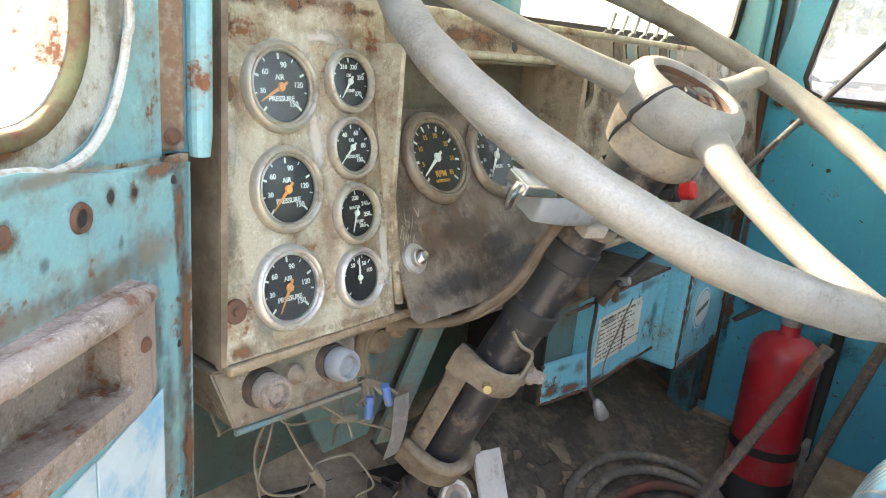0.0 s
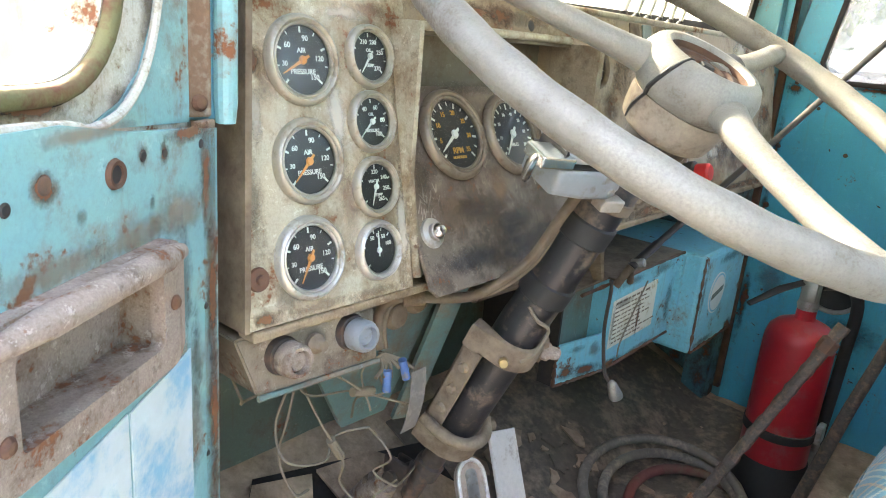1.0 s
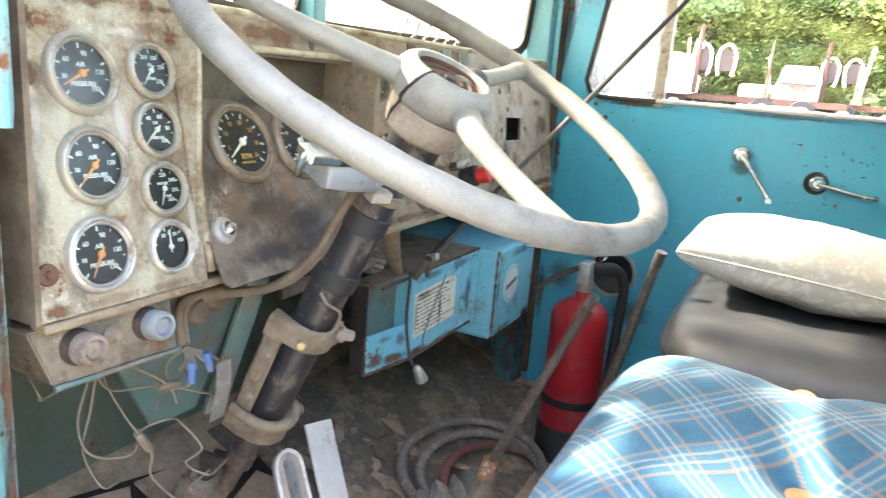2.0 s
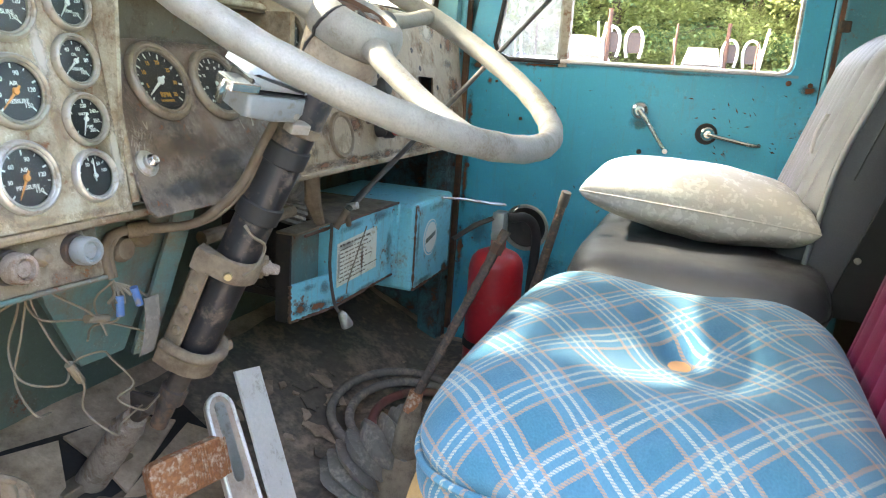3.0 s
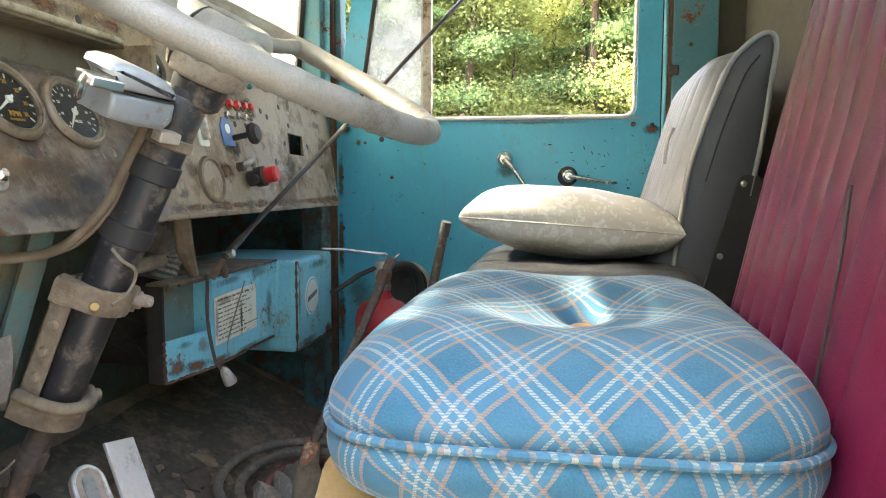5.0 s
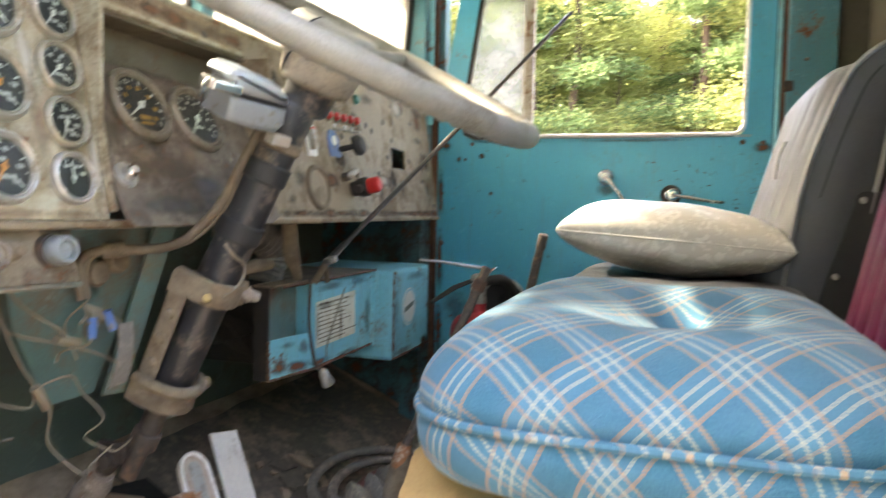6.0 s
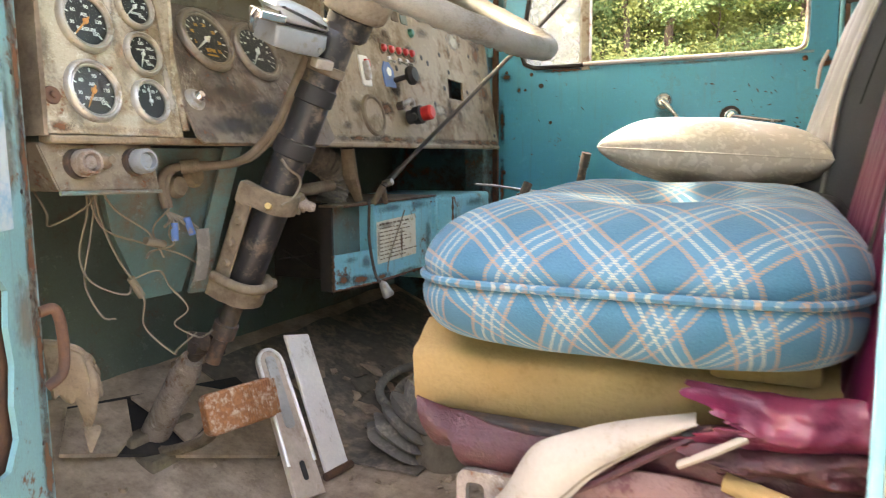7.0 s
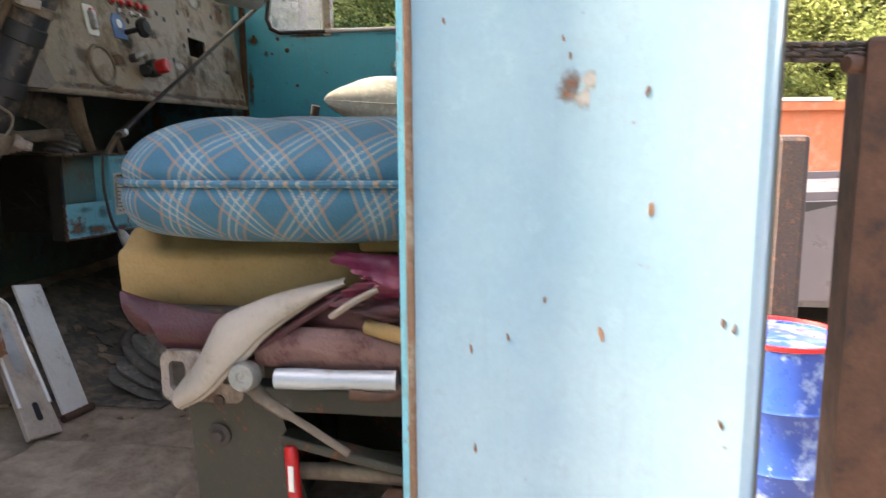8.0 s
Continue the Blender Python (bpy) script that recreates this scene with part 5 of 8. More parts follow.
    part("crack", tube([hub_at(h, g - 54, rr) for h, g, rr in ((0.0028, 236, 0.0455), (0.0030, 234, 0.0500), (-0.003, 231, 0.0580), (-0.012, 228, 0.0638), (-0.025, 224, 0.0655), (-0.037, 219, 0.0622), (-0.046, 214, 0.0545), (-0.052, 211, 0.0540), (-0.062, 206, 0.0536), (-0.072, 202, 0.0512), (-0.080, 200, 0.0488))], [0.0012, 0.0016, 0.0020, 0.0025, 0.0022, 0.0028, 0.0026, 0.002, 0.0024, 0.0017, 0.001], 6), BLACK, w, "black crack across the hub")
    part("collar", lathe([(0.027, -0.120), (0.033, -0.114), (0.035, -0.088), (0.032, -0.084)], hubm, WN, 32), BLACK_METAL, w, "", True)
    part("tape_wrap", tube([at(0.105, SPOKES[1], -0.018), at(0.13, SPOKES[1], -0.0155)], [0.0205, 0.0195], 14), BLACK_METAL, w, "frayed tape round a spoke", True)
    return w


HUB_DUST = plain("hub_dust", (0.27, 0.225, 0.17), 0.75, 0.0, 200, 0.35, 0.3, (0.13, 0.095, 0.07), 0.45, 20)
SPOKES = (-119, 4, 130)
steering_wheel()

# ---- heater ----
def heater():
    h = thing("heater", "blue under-dash heater box with paper label, scratched", "heater", (1.04, 0.95, 0.33))
    part("body", box(0.832, 0.868, 0.325, 1.125, 1.14, 0.500, 0.004), HEATER_BLUE, h)
    # near-black plates paint the dark void round the heater recess
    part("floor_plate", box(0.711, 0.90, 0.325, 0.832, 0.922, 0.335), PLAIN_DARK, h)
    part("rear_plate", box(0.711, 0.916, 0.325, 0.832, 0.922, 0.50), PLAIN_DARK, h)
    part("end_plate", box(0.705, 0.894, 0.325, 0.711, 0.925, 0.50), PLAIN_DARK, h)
    part("recess_plate", box(0.711, 0.906, 0.335, 0.832, 0.910, 0.50), TEAL, h, "dull green recessed plate")
    part("left_apron", plate([(0, 0), (0.127, 0), (0.127, 0.075), (0, 0.075)], plane_map((0.707, 0.893, 0.325), (0.127, -0.025, 0), (0, 0, 1)), 0.006), HEATER_BLUE, h, "rust-edged lower apron")
    part("top_plate", joined(box(0.832, 0.862, 0.500, 1.13, 1.14, 0.505, 0.001), box(0.705, 0.880, 0.500, 0.832, 0.925, 0.505, 0.001)), DUSTY, h, "dusty top")
    # another near-black plate, painting the unlit left side of the body
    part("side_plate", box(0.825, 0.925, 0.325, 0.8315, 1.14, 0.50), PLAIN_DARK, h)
    part("blower_housing", box(1.128, 0.815, 0.285, 1.390, 1.10, 0.503, 0.010), HEATER_BLUE, h)
    rr = random.Random(3)
    for p, q in (((0.705, 0.893, 0.326), (0.834, 0.867, 0.326)), ((0.834, 0.867, 0.326), (1.125, 0.867, 0.326)), ((0.706, 0.893, 0.326), (0.706, 0.893, 0.40)), ((1.13, 0.814, 0.29), (1.385, 0.814, 0.29)), ((0.706, 0.862, 0.503), (1.13, 0.862, 0.503)), ((1.131, 0.814, 0.29), (1.131, 0.814, 0.50))):
        n = 24
        part("rusted_edge", tube([Vector(p).lerp(Vector(q), i / n) for i in range(n + 1)], [rr.uniform(0.0012, 0.0042) for i in range(n + 1)], 6), RUST, h, "rusted edge")
    part("seam", box(1.118, 0.855, 0.32, 1.130, 0.875, 0.50, 0.003), HEATER_BLUE, h)
    lab = part("paper_label", plate([(0, 0), (0.185, 0.0), (0.185, 0.098), (0, 0.094)], plane_map((0.842, 0.8665, 0.365), (1, 0, 0.01), (0, 0, 1)), 0.001), PAPER, h, "yellowed paper label with faint print")
    rnd = random.Random(7)
    for r in range(10):
        x, z = 0.010, 0.008 + 0.0086 * r
        stop = rnd.uniform(0.11, 0.175)
        while x < stop:
            w = rnd.uniform(0.006, 0.022)
            part("text_bar", plate([(x, z), (x + w, z), (x + w, z + (0.0042 if r == 9 else 0.0026)), (x, z + (0.0042 if r == 9 else 0.0026))], plane_map((0.842, 0.8655, 0.365), (1, 0, 0.01), (0, 0, 1)), 0.0003), CANVAS, lab)
            x += w + rnd.uniform(0.003, 0.007)
    part("stray_wire", tube(spline([(0.955, 0.858, 0.478), (0.925, 0.861, 0.43), (0.885, 0.862, 0.372), (0.870, 0.858, 0.345)], 5), 0.0016, 6), WIRE, h, "thin tan wire", True)
    lg = part("badge", plate(circle(0, 0, 0.047, 32), plane_map((1.235, 0.8138, 0.405), (1, 0, 0), (0, 0, 1)), 0.001), MARK, h, "round white maker's badge")
    part("badge_ring", lathe([(0.040, 0.0006), (0.044, 0.0006)], (1.235, 0.8136, 0.405), (0, -1, 0), 32), HEATER_BLUE, lg)
    part("badge_bar", plate([(-0.034, -0.010), (0.030, 0.004), (0.034, 0.016), (-0.030, 0.003)], plane_map((1.235, 0.8132, 0.402), (1, 0, 0), (0, 0, 1)), 0.0004), GREEN, lg)
    for x, z, w, tall, mat in ((0.86, 0.335, 0.05, 0.012, RUST_STAIN), (0.98, 0.332, 0.08, 0.010, PALE_RUST), (1.09, 0.40, 0.02, 0.06, DIRT_STAIN), (0.90, 0.486, 0.08, 0.012, DIRT_STAIN), (1.04, 0.485, 0.07, 0.014, DIRT_STAIN), (0.845, 0.42, 0.008, 0.06, DIRT_STAIN), (0.875, 0.45, 0.05, 0.012, PALE_RUST), (0.95, 0.40, 0.008, 0.05, RUST_STAIN)):
        stain(h, plane_map((x, 0.8648, z), (1, 0, 0), (0, 0, 1)), w, tall, mat, "rust_stain")
    for s_, z, w, tall, mat in ((0.03, 0.02, 0.03, 0.018, RUST_STAIN), (0.08, 0.015, 0.045, 0.016, RUST_STAIN), (0.10, 0.05, 0.02, 0.02, PALE_RUST), (0.05, 0.06, 0.03, 0.010, DIRT_STAIN)):
        stain(h, plane_map(Vector((0.707, 0.893, 0.325)) + Vector((0.127, -0.025, 0)).normalized() * s_ + Vector((0, -0.0008, z)), (0.127, -0.025, 0), (0, 0, 1)), w, tall, mat, "rust_stain")
    for x, z, w, tall, mat in ((1.20, 0.30, 0.08, 0.012, PALE_RUST), (1.35, 0.30, 0.04, 0.02, RUST_STAIN), (1.15, 0.42, 0.012, 0.08, DIRT_STAIN), (1.28, 0.48, 0.08, 0.014, DIRT_STAIN)):
        stain(h, plane_map((x, 0.8142, z), (1, 0, 0), (0, 0, 1)), w, tall, mat, "rust_stain")
    part("cable", tube(spline([(0.80, 0.86, 0.51), (0.775, 0.845, 0.50), (0.772, 0.845, 0.43), (0.775, 0.835, 0.36), (0.782, 0.825, 0.335)], 6), 0.0032, 6), DARKRUST, h)
    part("knob", lathe([(0, -0.004), (0.006, 0), (0.009, 0.006), (0.013, 0.03), (0.011, 0.034), (0, 0.034)], (0.782, 0.822, 0.338), (0.25, -0.35, -0.9), 16), DULL, h, "grey pull knob", True)
    return h


heater()

# flexible duct and bracket over the heater
duct = thing("duct_hose", "dusty ribbed flexible duct under the dash", "hose", (0.85, 0.93, 0.56))
pts = spline([(0.80, 0.96, 0.50), (0.81, 0.95, 0.56), (0.76, 0.96, 0.60), (0.72, 1.02, 0.62)], 12)
part("duct", tube(pts, [0.03 + 0.004 * (i % 2) for i in range(len(pts))], 14), DUSTY_RUBBER, duct)
part("mount_strap", tube([(0.72, 0.86, 0.62), (0.745, 0.87, 0.56), (0.79, 0.88, 0.51)], [0.014, 0.016, 0.010], 8, flat=0.4), DUSTY, duct, "bent dusty strap")
part("stay_rod", tube([(0.50, 0.93, 0.53), (0.72, 0.90, 0.545)], 0.012, 10), DUSTY, duct)

# diagonal rod
ROD = Vector((0.724, -0.319, 0.612))
rod = thing("tie_rod", "dark flat steel rod rising from the heater to the door side", "rod", (0.83, 0.83, 0.55))
R0 = Vector((0.815, 0.834, 0.540))
part("rod", tube([R0, R0 + ROD * 0.06, R0 + ROD * 0.07, R0 + ROD * 1.10], [0.010, 0.010, 0.0075, 0.0075], 10, flat=0.6), DARK_STEEL, rod, "", True)
part("end_bolt", lathe([(0, 0.01), (0.007, 0.01), (0.008, 0.004), (0.008, -0.012)], R0 + ROD * 0.012 + Vector((0, -0.005, 0)), (0, -1, 0.3), 10), DULL, rod)
part("foot_bracket", joined(tube([R0, (0.80, 0.85, 0.503)], 0.007, 8), tube([R0, (0.845, 0.845, 0.503)], 0.006, 8)), DUSTY, rod)

# ---- fire extinguisher ----
def extinguisher():
    e = thing("fire_extinguisher", "dusty red fire extinguisher standing by the passenger door", "fire extinguisher", (1.21, 0.65, 0.0))
    c = (1.212, 0.655, 0.0)
    part("cylinder", lathe([(0, 0.008), (0.060, 0.008), (0.068, 0.02), (0.068, 0.340), (0.067, 0.356), (0.062, 0.374), (0.050, 0.388), (0.032, 0.396), (0.021, 0.400), (0.019, 0.405), (0.019, 0.425), (0, 0.425)], c, (0, 0, 1), 40), RED, e, "", True)
    part("base_band", lathe([(0.069, 0.0), (0.0715, 0.002), (0.0715, 0.085), (0.069, 0.09)], c, (0, 0, 1), 36), BLACK, e, "black rubber boot", True)
    part("strap", lathe([(0.0685, 0.145), (0.0705, 0.146), (0.0705, 0.164), (0.0685, 0.165)], c, (0, 0, 1), 36), BLACK, e, "black strap", True)
    part("buckle", box(1.225, 0.575, 0.135, 1.262, 0.588, 0.175, 0.003), DULL, e)
    part("valve", joined(lathe([(0.019, 0.42), (0.021, 0.43), (0.018, 0.44), (0.018, 0.48), (0.014, 0.485), (0, 0.485)], c, (0, 0, 1), 20), box(1.19, 0.64, 0.44, 1.235, 0.67, 0.492, 0.004)), DULL, e, "", True)
    part("top_lever", tube([(1.235, 0.655, 0.505), (1.19, 0.68, 0.512), (1.13, 0.735, 0.525), (1.09, 0.765, 0.53)], [0.009, 0.009, 0.007, 0.005], 8, flat=0.45), DULL, e, "", True)
    part("carry_handle", tube([(1.21, 0.66, 0.48), (1.16, 0.70, 0.462), (1.11, 0.74, 0.43)], [0.009, 0.011, 0.008], 8, flat=0.5), BLACK, e, "", True)
    part("hose", tube(spline([(1.22, 0.64, 0.475), (1.255, 0.60, 0.475), (1.288, 0.58, 0.43), (1.292, 0.582, 0.32), (1.285, 0.585, 0.20), (1.275, 0.588, 0.10)], 6), 0.012, 10), BLACK, e, "", True)
    part("nozzle", lathe([(0.010, 0), (0.013, 0.02), (0.016, 0.08), (0, 0.08)], (1.276, 0.588, 0.13), (-0.05, 0.02, -1), 14), DULL, e, "", True)
    part("safety_pin", tube(spline([(1.2, 0.635, 0.49), (1.19, 0.615, 0.505), (1.21, 0.61, 0.512), (1.215, 0.63, 0.50)], 6), 0.0018, 6), CHROME, e)
    e.location += Vector((0.020, -0.022, 0.004))
    return e


extinguisher()

# ---- levers standing on the floor ----
lv = thing("shift_lever", "rusty bare gear lever with a rag tied round its foot", "lever", (0.72, 0.64, 0.0))
rough = random.Random(12)
bar = [Vector((0.715, 0.645, 0.04)).lerp(Vector((0.722, 0.63, 0.22)), i / 6) for i in range(6)] + [Vector((0.722, 0.63, 0.22)).lerp(Vector((0.787, 0.50, 0.55)), i / 40) for i in range(41)]
part("lever", tube([p + Vector((rough.uniform(-1, 1), rough.uniform(-1, 1), 0)) * 0.0008 for p in bar], [0.0095 * rough.uniform(0.88, 1.14) for p in bar], 10, flat=0.85), PITTED, lv, "pitted rusty bar", True)
part("collar_nut", lathe([(0.013, -0.012), (0.013, 0.006), (0.0085, 0.01)], (0.781, 0.512, 0.52), (0.18, -0.36, 0.92), 6), RUST, lv)
part("tie", tube([(0.719, 0.634, 0.195), (0.723, 0.627, 0.235)], [0.016, 0.013], 10), ORANGE_RUST, lv)
rag = part("canvas_boot", lathe([(0.013, 0.22), (0.018, 0.20), (0.024, 0.16), (0.030, 0.12), (0.022, 0.105), (0.045, 0.08), (0.055, 0.05), (0.06, 0.0)], (0.712, 0.648, 0.0), (0.04, -0.08, 1), 22), CANVAS, lv, "torn canvas boot", True)
for v in rag.data.vertices:
    k = noise.noise(v.co * 40) * 0.010
    v.co += Vector((k, -k, 0))
br = thing("brake_lever", "dark rusty hand lever beside the seat", "lever", (0.99, 0.53, 0.0))
part("lever", tube([(1.03, 0.56, 0.0), (0.99, 0.49, 0.35), (0.957, 0.431, 0.605)], [0.012, 0.0105, 0.0082], 8), PITTED, br, "", True)
part("tip", tube([(0.960, 0.437, 0.578), (0.956, 0.430, 0.606)], [0.0100, 0.0100], 8), DARKRUST, br)

# rubber bellows and hose coils on the floor
bl = thing("rubber_boot", "grey ribbed rubber gear lever boot on the floor", "boot", (0.70, 0.66, 0))
spine = spline([(0.688, 0.748, 0.020), (0.696, 0.728, 0.058), (0.716, 0.700, 0.092), (0.748, 0.668, 0.112), (0.775, 0.650, 0.115)], 8)
folds = [(0.052, 0.070, 0.075, 0.064)[i % 4] * (1 - 0.006 * i) for i in range(len(spine))]
bellows = tube(spine, folds, 36)
for v in bellows.verts:
    w = noise.noise(v.co * 13) * 0.012
    v.co += Vector((w, noise.noise(v.co * 13 + Vector((7, 0, 0))) * 0.012, w * 0.6))
    v.co.z = max(v.co.z, 0.001)
part("bellows", bellows, BELLOWS, bl, "", True)
hs = thing("air_hose", "coiled black and red air hoses on the floor", "hose", (0.95, 0.78, 0.0))
for k, (r, x, y, z, mat) in enumerate(((0.19, 0.98, 0.76, 0.05, DUSTY_RUBBER), (0.165, 0.985, 0.74, 0.035, DUSTY_RUBBER), (0.15, 0.99, 0.70, 0.022, plain("red_hose", (0.19, 0.065, 0.055), 0.7, 0, 90, 0.3, 0.2, DUST, 0.4)))):
    part("coil", tube([(x + r * math.cos(a) * 1.05, y + r * math.sin(a) * 0.8, z + 0.02 * math.sin(a)) for a in [radians(20 + 12 * i) for i in range(30)]], 0.0105, 10, True), mat, hs, "", True)

# ---- pedals ----
def pedal_plate(name, label, foot, top, width, thick, mat, round_top=False):
    foot, top = Vector(foot), Vector(top)
    v = top - foot
    u = Vector((0.93, -0.1, -0.1))
    u = (u - v * u.dot(v) / v.length_squared).normalized()
    p = thing(name, label, "pedal", foot)
    L = v.length
    w = width / 2
    if round_top:
        out = [(-w * 1.25, 0), (w * 1.25, 0)] + [(w * math.cos(radians(a)), L - w + w * math.sin(radians(a))) for a in range(0, 181, 20)]
    else:
        out = [(-w, 0), (w, 0), (w, L), (-w, L)]
    m = plane_map(foot, u, v)
    if m.col[2].xyz.dot(Vector((-1, -1, 1))) < 0:
        m = m @ Matrix.Diagonal((-1, 1, -1, 1))
    part("plate", plate(out, m, thick, bevel=0.002), mat, p)
    return p, m, L


acc, am, aL = pedal_plate("accelerator_pedal", "flat bare aluminium accelerator plate standing from the floor", (0.575, 0.805, 0.005), (0.638, 0.94, 0.247), 0.066, 0.006, ALUMINIUM)
part("hinge", tube([(0.54, 0.812, 0.008), (0.61, 0.80, 0.008)], 0.008, 8), RUST, acc)
stk, sm, sL = pedal_plate("pedal_arm", "worn brown steel pedal arm with rounded top", (0.46, 0.785, 0.012), (0.525, 0.925, 0.245), 0.058, 0.010, plain("worn_pedal_steel", (0.56, 0.45, 0.37), 0.36, 0.15, 90, 0.3, 0.3, (0.34, 0.23, 0.165), 0.42, 18), True)
part("groove", plate(rrect(-0.012, sL * 0.45, 0.012, sL * 0.95, 0.010), sm @ Matrix.Translation((0, 0, 0.0015)), 0.003), DULL, stk, "polished worn centre")
w_ = 0.029
part("rim", tube([sm @ Vector((x, y, 0.001)) for x, y in [(-w_ * 1.12, 0.06), (-w_, sL - w_)] + [(-w_ * math.cos(radians(a)), sL - w_ + w_ * math.sin(radians(a))) for a in range(15, 166, 15)] + [(w_, sL - w_), (w_ * 1.12, 0.06)]], 0.0035, 8), ALUMINIUM, stk, "polished worn rim", True)
part("slot", plate(rrect(-0.006, 0.03, 0.006, 0.065, 0.005), sm @ Matrix.Translation((0, 0, 0.001)), 0.002), BLACK, stk)
bp = thing("brake_pedal", "rust-orange ribbed brake pedal pad on a bent arm", "pedal", (0.40, 0.95, 0.05))
bm_ = plane_map((0.376, 0.855, 0.196), Vector((0.966, -0.259, 0.0)), Vector((-0.04, 0.30, 0.95)))
part("pad", plate(rrect(-0.066, -0.034, 0.066, 0.034, 0.012), bm_, 0.02, bevel=0.004), ORANGE_RUST, bp, "rusted ribbed pad")
for i in range(14):
    x = 0.003 + 0.0048 * i
    part("rib", plate([(x, -0.030), (x + 0.0024, -0.030), (x + 0.0024, 0.030), (x, 0.030)], bm_ @ Matrix.Translation((0, 0, 0.002)), 0.003), ORANGE_RUST, bp)
part("arm", tube(spline([bm_ @ Vector((-0.03, 0.0, -0.02)), (0.365, 0.93, 0.13), (0.375, 1.02, 0.09), (0.38, 1.06, 0.08)], 5), 0.014, 8, flat=0.7), DUSTY, bp, "", True)
part("arm_foot", box(0.33, 1.02, 0.06, 0.43, 1.10, 0.085, 0.005), DUSTY, bp)

# steering shaft running on through the floor
sh = thing("steering_shaft", "dusty steering shaft and joint above the floor", "shaft", (0.36, 0.98, 0.1))
part("shaft_tube", tube([(0.366, 0.952, 0.268), (0.372, 0.972, 0.245), (0.402, 1.12, 0.055)], [0.018, 0.025, 0.027], 18), PALE_DUST, sh, "", True)
part("joint", joined(box(0.354, 0.905, 0.288, 0.362, 0.950, 0.318, 0.003), box(0.388, 0.905, 0.272, 0.396, 0.955, 0.302, 0.003), tube([(0.345, 0.930, 0.292), (0.405, 0.932, 0.280)], 0.010, 10), tube([(0.372, 0.905, 0.310), (0.370, 0.960, 0.262)], 0.011, 10)), DARKRUST, sh, "rusty universal joint", True)
part("clamp_ear", box(0.352, 0.968, 0.225, 0.392, 0.990, 0.262, 0.004), DUSTY, sh)
part("floor_collar", box(0.33, 1.07, 0.075, 0.48, 1.17, 0.115, 0.004), DUSTY, sh)
# teal bracket between dash and column
tb = thing("column_bracket", "dusty teal pressed-steel steering column bracket", "bracket", (0.30, 0.93, 0.4))
part("web", plate([(0.01, 0), (0.085, 0.0), (0.14, 0.24), (-0.10, 0.24), (-0.06, 0.12)], plane_map((0.27, 0.96, 0.385), (1, -0.05, 0), (-0.02, -0.25, 1)), 0.012), TEAL, tb)
part("flange", plate([(0, 0), (0.03, 0.0), (0.08, 0.24), (0.05, 0.24)], plane_map((0.345, 0.93, 0.385), (0.9, -0.4, 0), (0.02, -0.25, 1)), 0.008), TEAL, tb)
for q in ((0.30, 0.90, 0.56), (0.33, 0.895, 0.575)):
    part("bolt", lathe([(0, 0.012), (0.014, 0.012), (0.018, 0.006), (0.018, 0)], q, (0, -1, 0.1), 16), DUSTY, tb, "", True)

# ---- small control box under the gauges ----
def control_box():
    b = thing("control_box", "dusty cream under-dash box with two round knobs", "control box", (0.13, 0.85, 0.56))
    bm = bmesh.new()
    f = [(0.055, 0.828, 0.565), (0.200, 0.823, 0.561), (0.200, 0.835, 0.622), (0.036, 0.836, 0.622)]
    r = [(0.055, 0.95, 0.565), (0.200, 0.95, 0.561), (0.200, 0.95, 0.622), (0.036, 0.95, 0.622)]
    v = [bm.verts.new(p) for p in f + r]
    for q in ((0, 1, 2, 3), (7, 6, 5, 4), (0, 4, 5, 1), (1, 5, 6, 2), (2, 6, 7, 3), (3, 7, 4, 0)):
        bm.faces.new([v[i] for i in q])
    bmesh.ops.bevel(bm, geom=bm.edges[:], offset=0.002, segments=2, affect="EDGES")
    part("case", bm, BOX_PAINT, b)
    part("bottom_edge", tube([(0.055, 0.827, 0.563), (0.20, 0.822, 0.559)], 0.003, 6), TEAL, b)
    for x, z, mat in ((0.083, 0.597, PALE_DUST), (0.166, 0.598, SWITCH_GREY)):
        part("collar", lathe([(0, 0.004), (0.0175, 0.004), (0.0185, 0.0), (0.0185, -0.006)], (x, 0.829, z), (0, -1, 0.1), 24), DARKRUST, b, "", True)
        part("knob", lathe([(0, 0.022), (0.008, 0.022), (0.0085, 0.019), (0.0105, 0.019), (0.0110, 0.026), (0.0140, 0.026), (0.0160, 0.022), (0.0165, 0.008), (0.0135, 0.004), (0.012, -0.006)], (x, 0.829, z), (0, -1, 0.1), 24), mat, b, "", True)
    part("switch", lathe([(0, 0.016), (0.005, 0.016), (0.007, 0.008), (0.010, 0.005), (0.010, 0)], (0.118, 0.829, 0.600), (0, -1, 0.1), 16), DUSTY, b, "", True)
    return b


control_box()

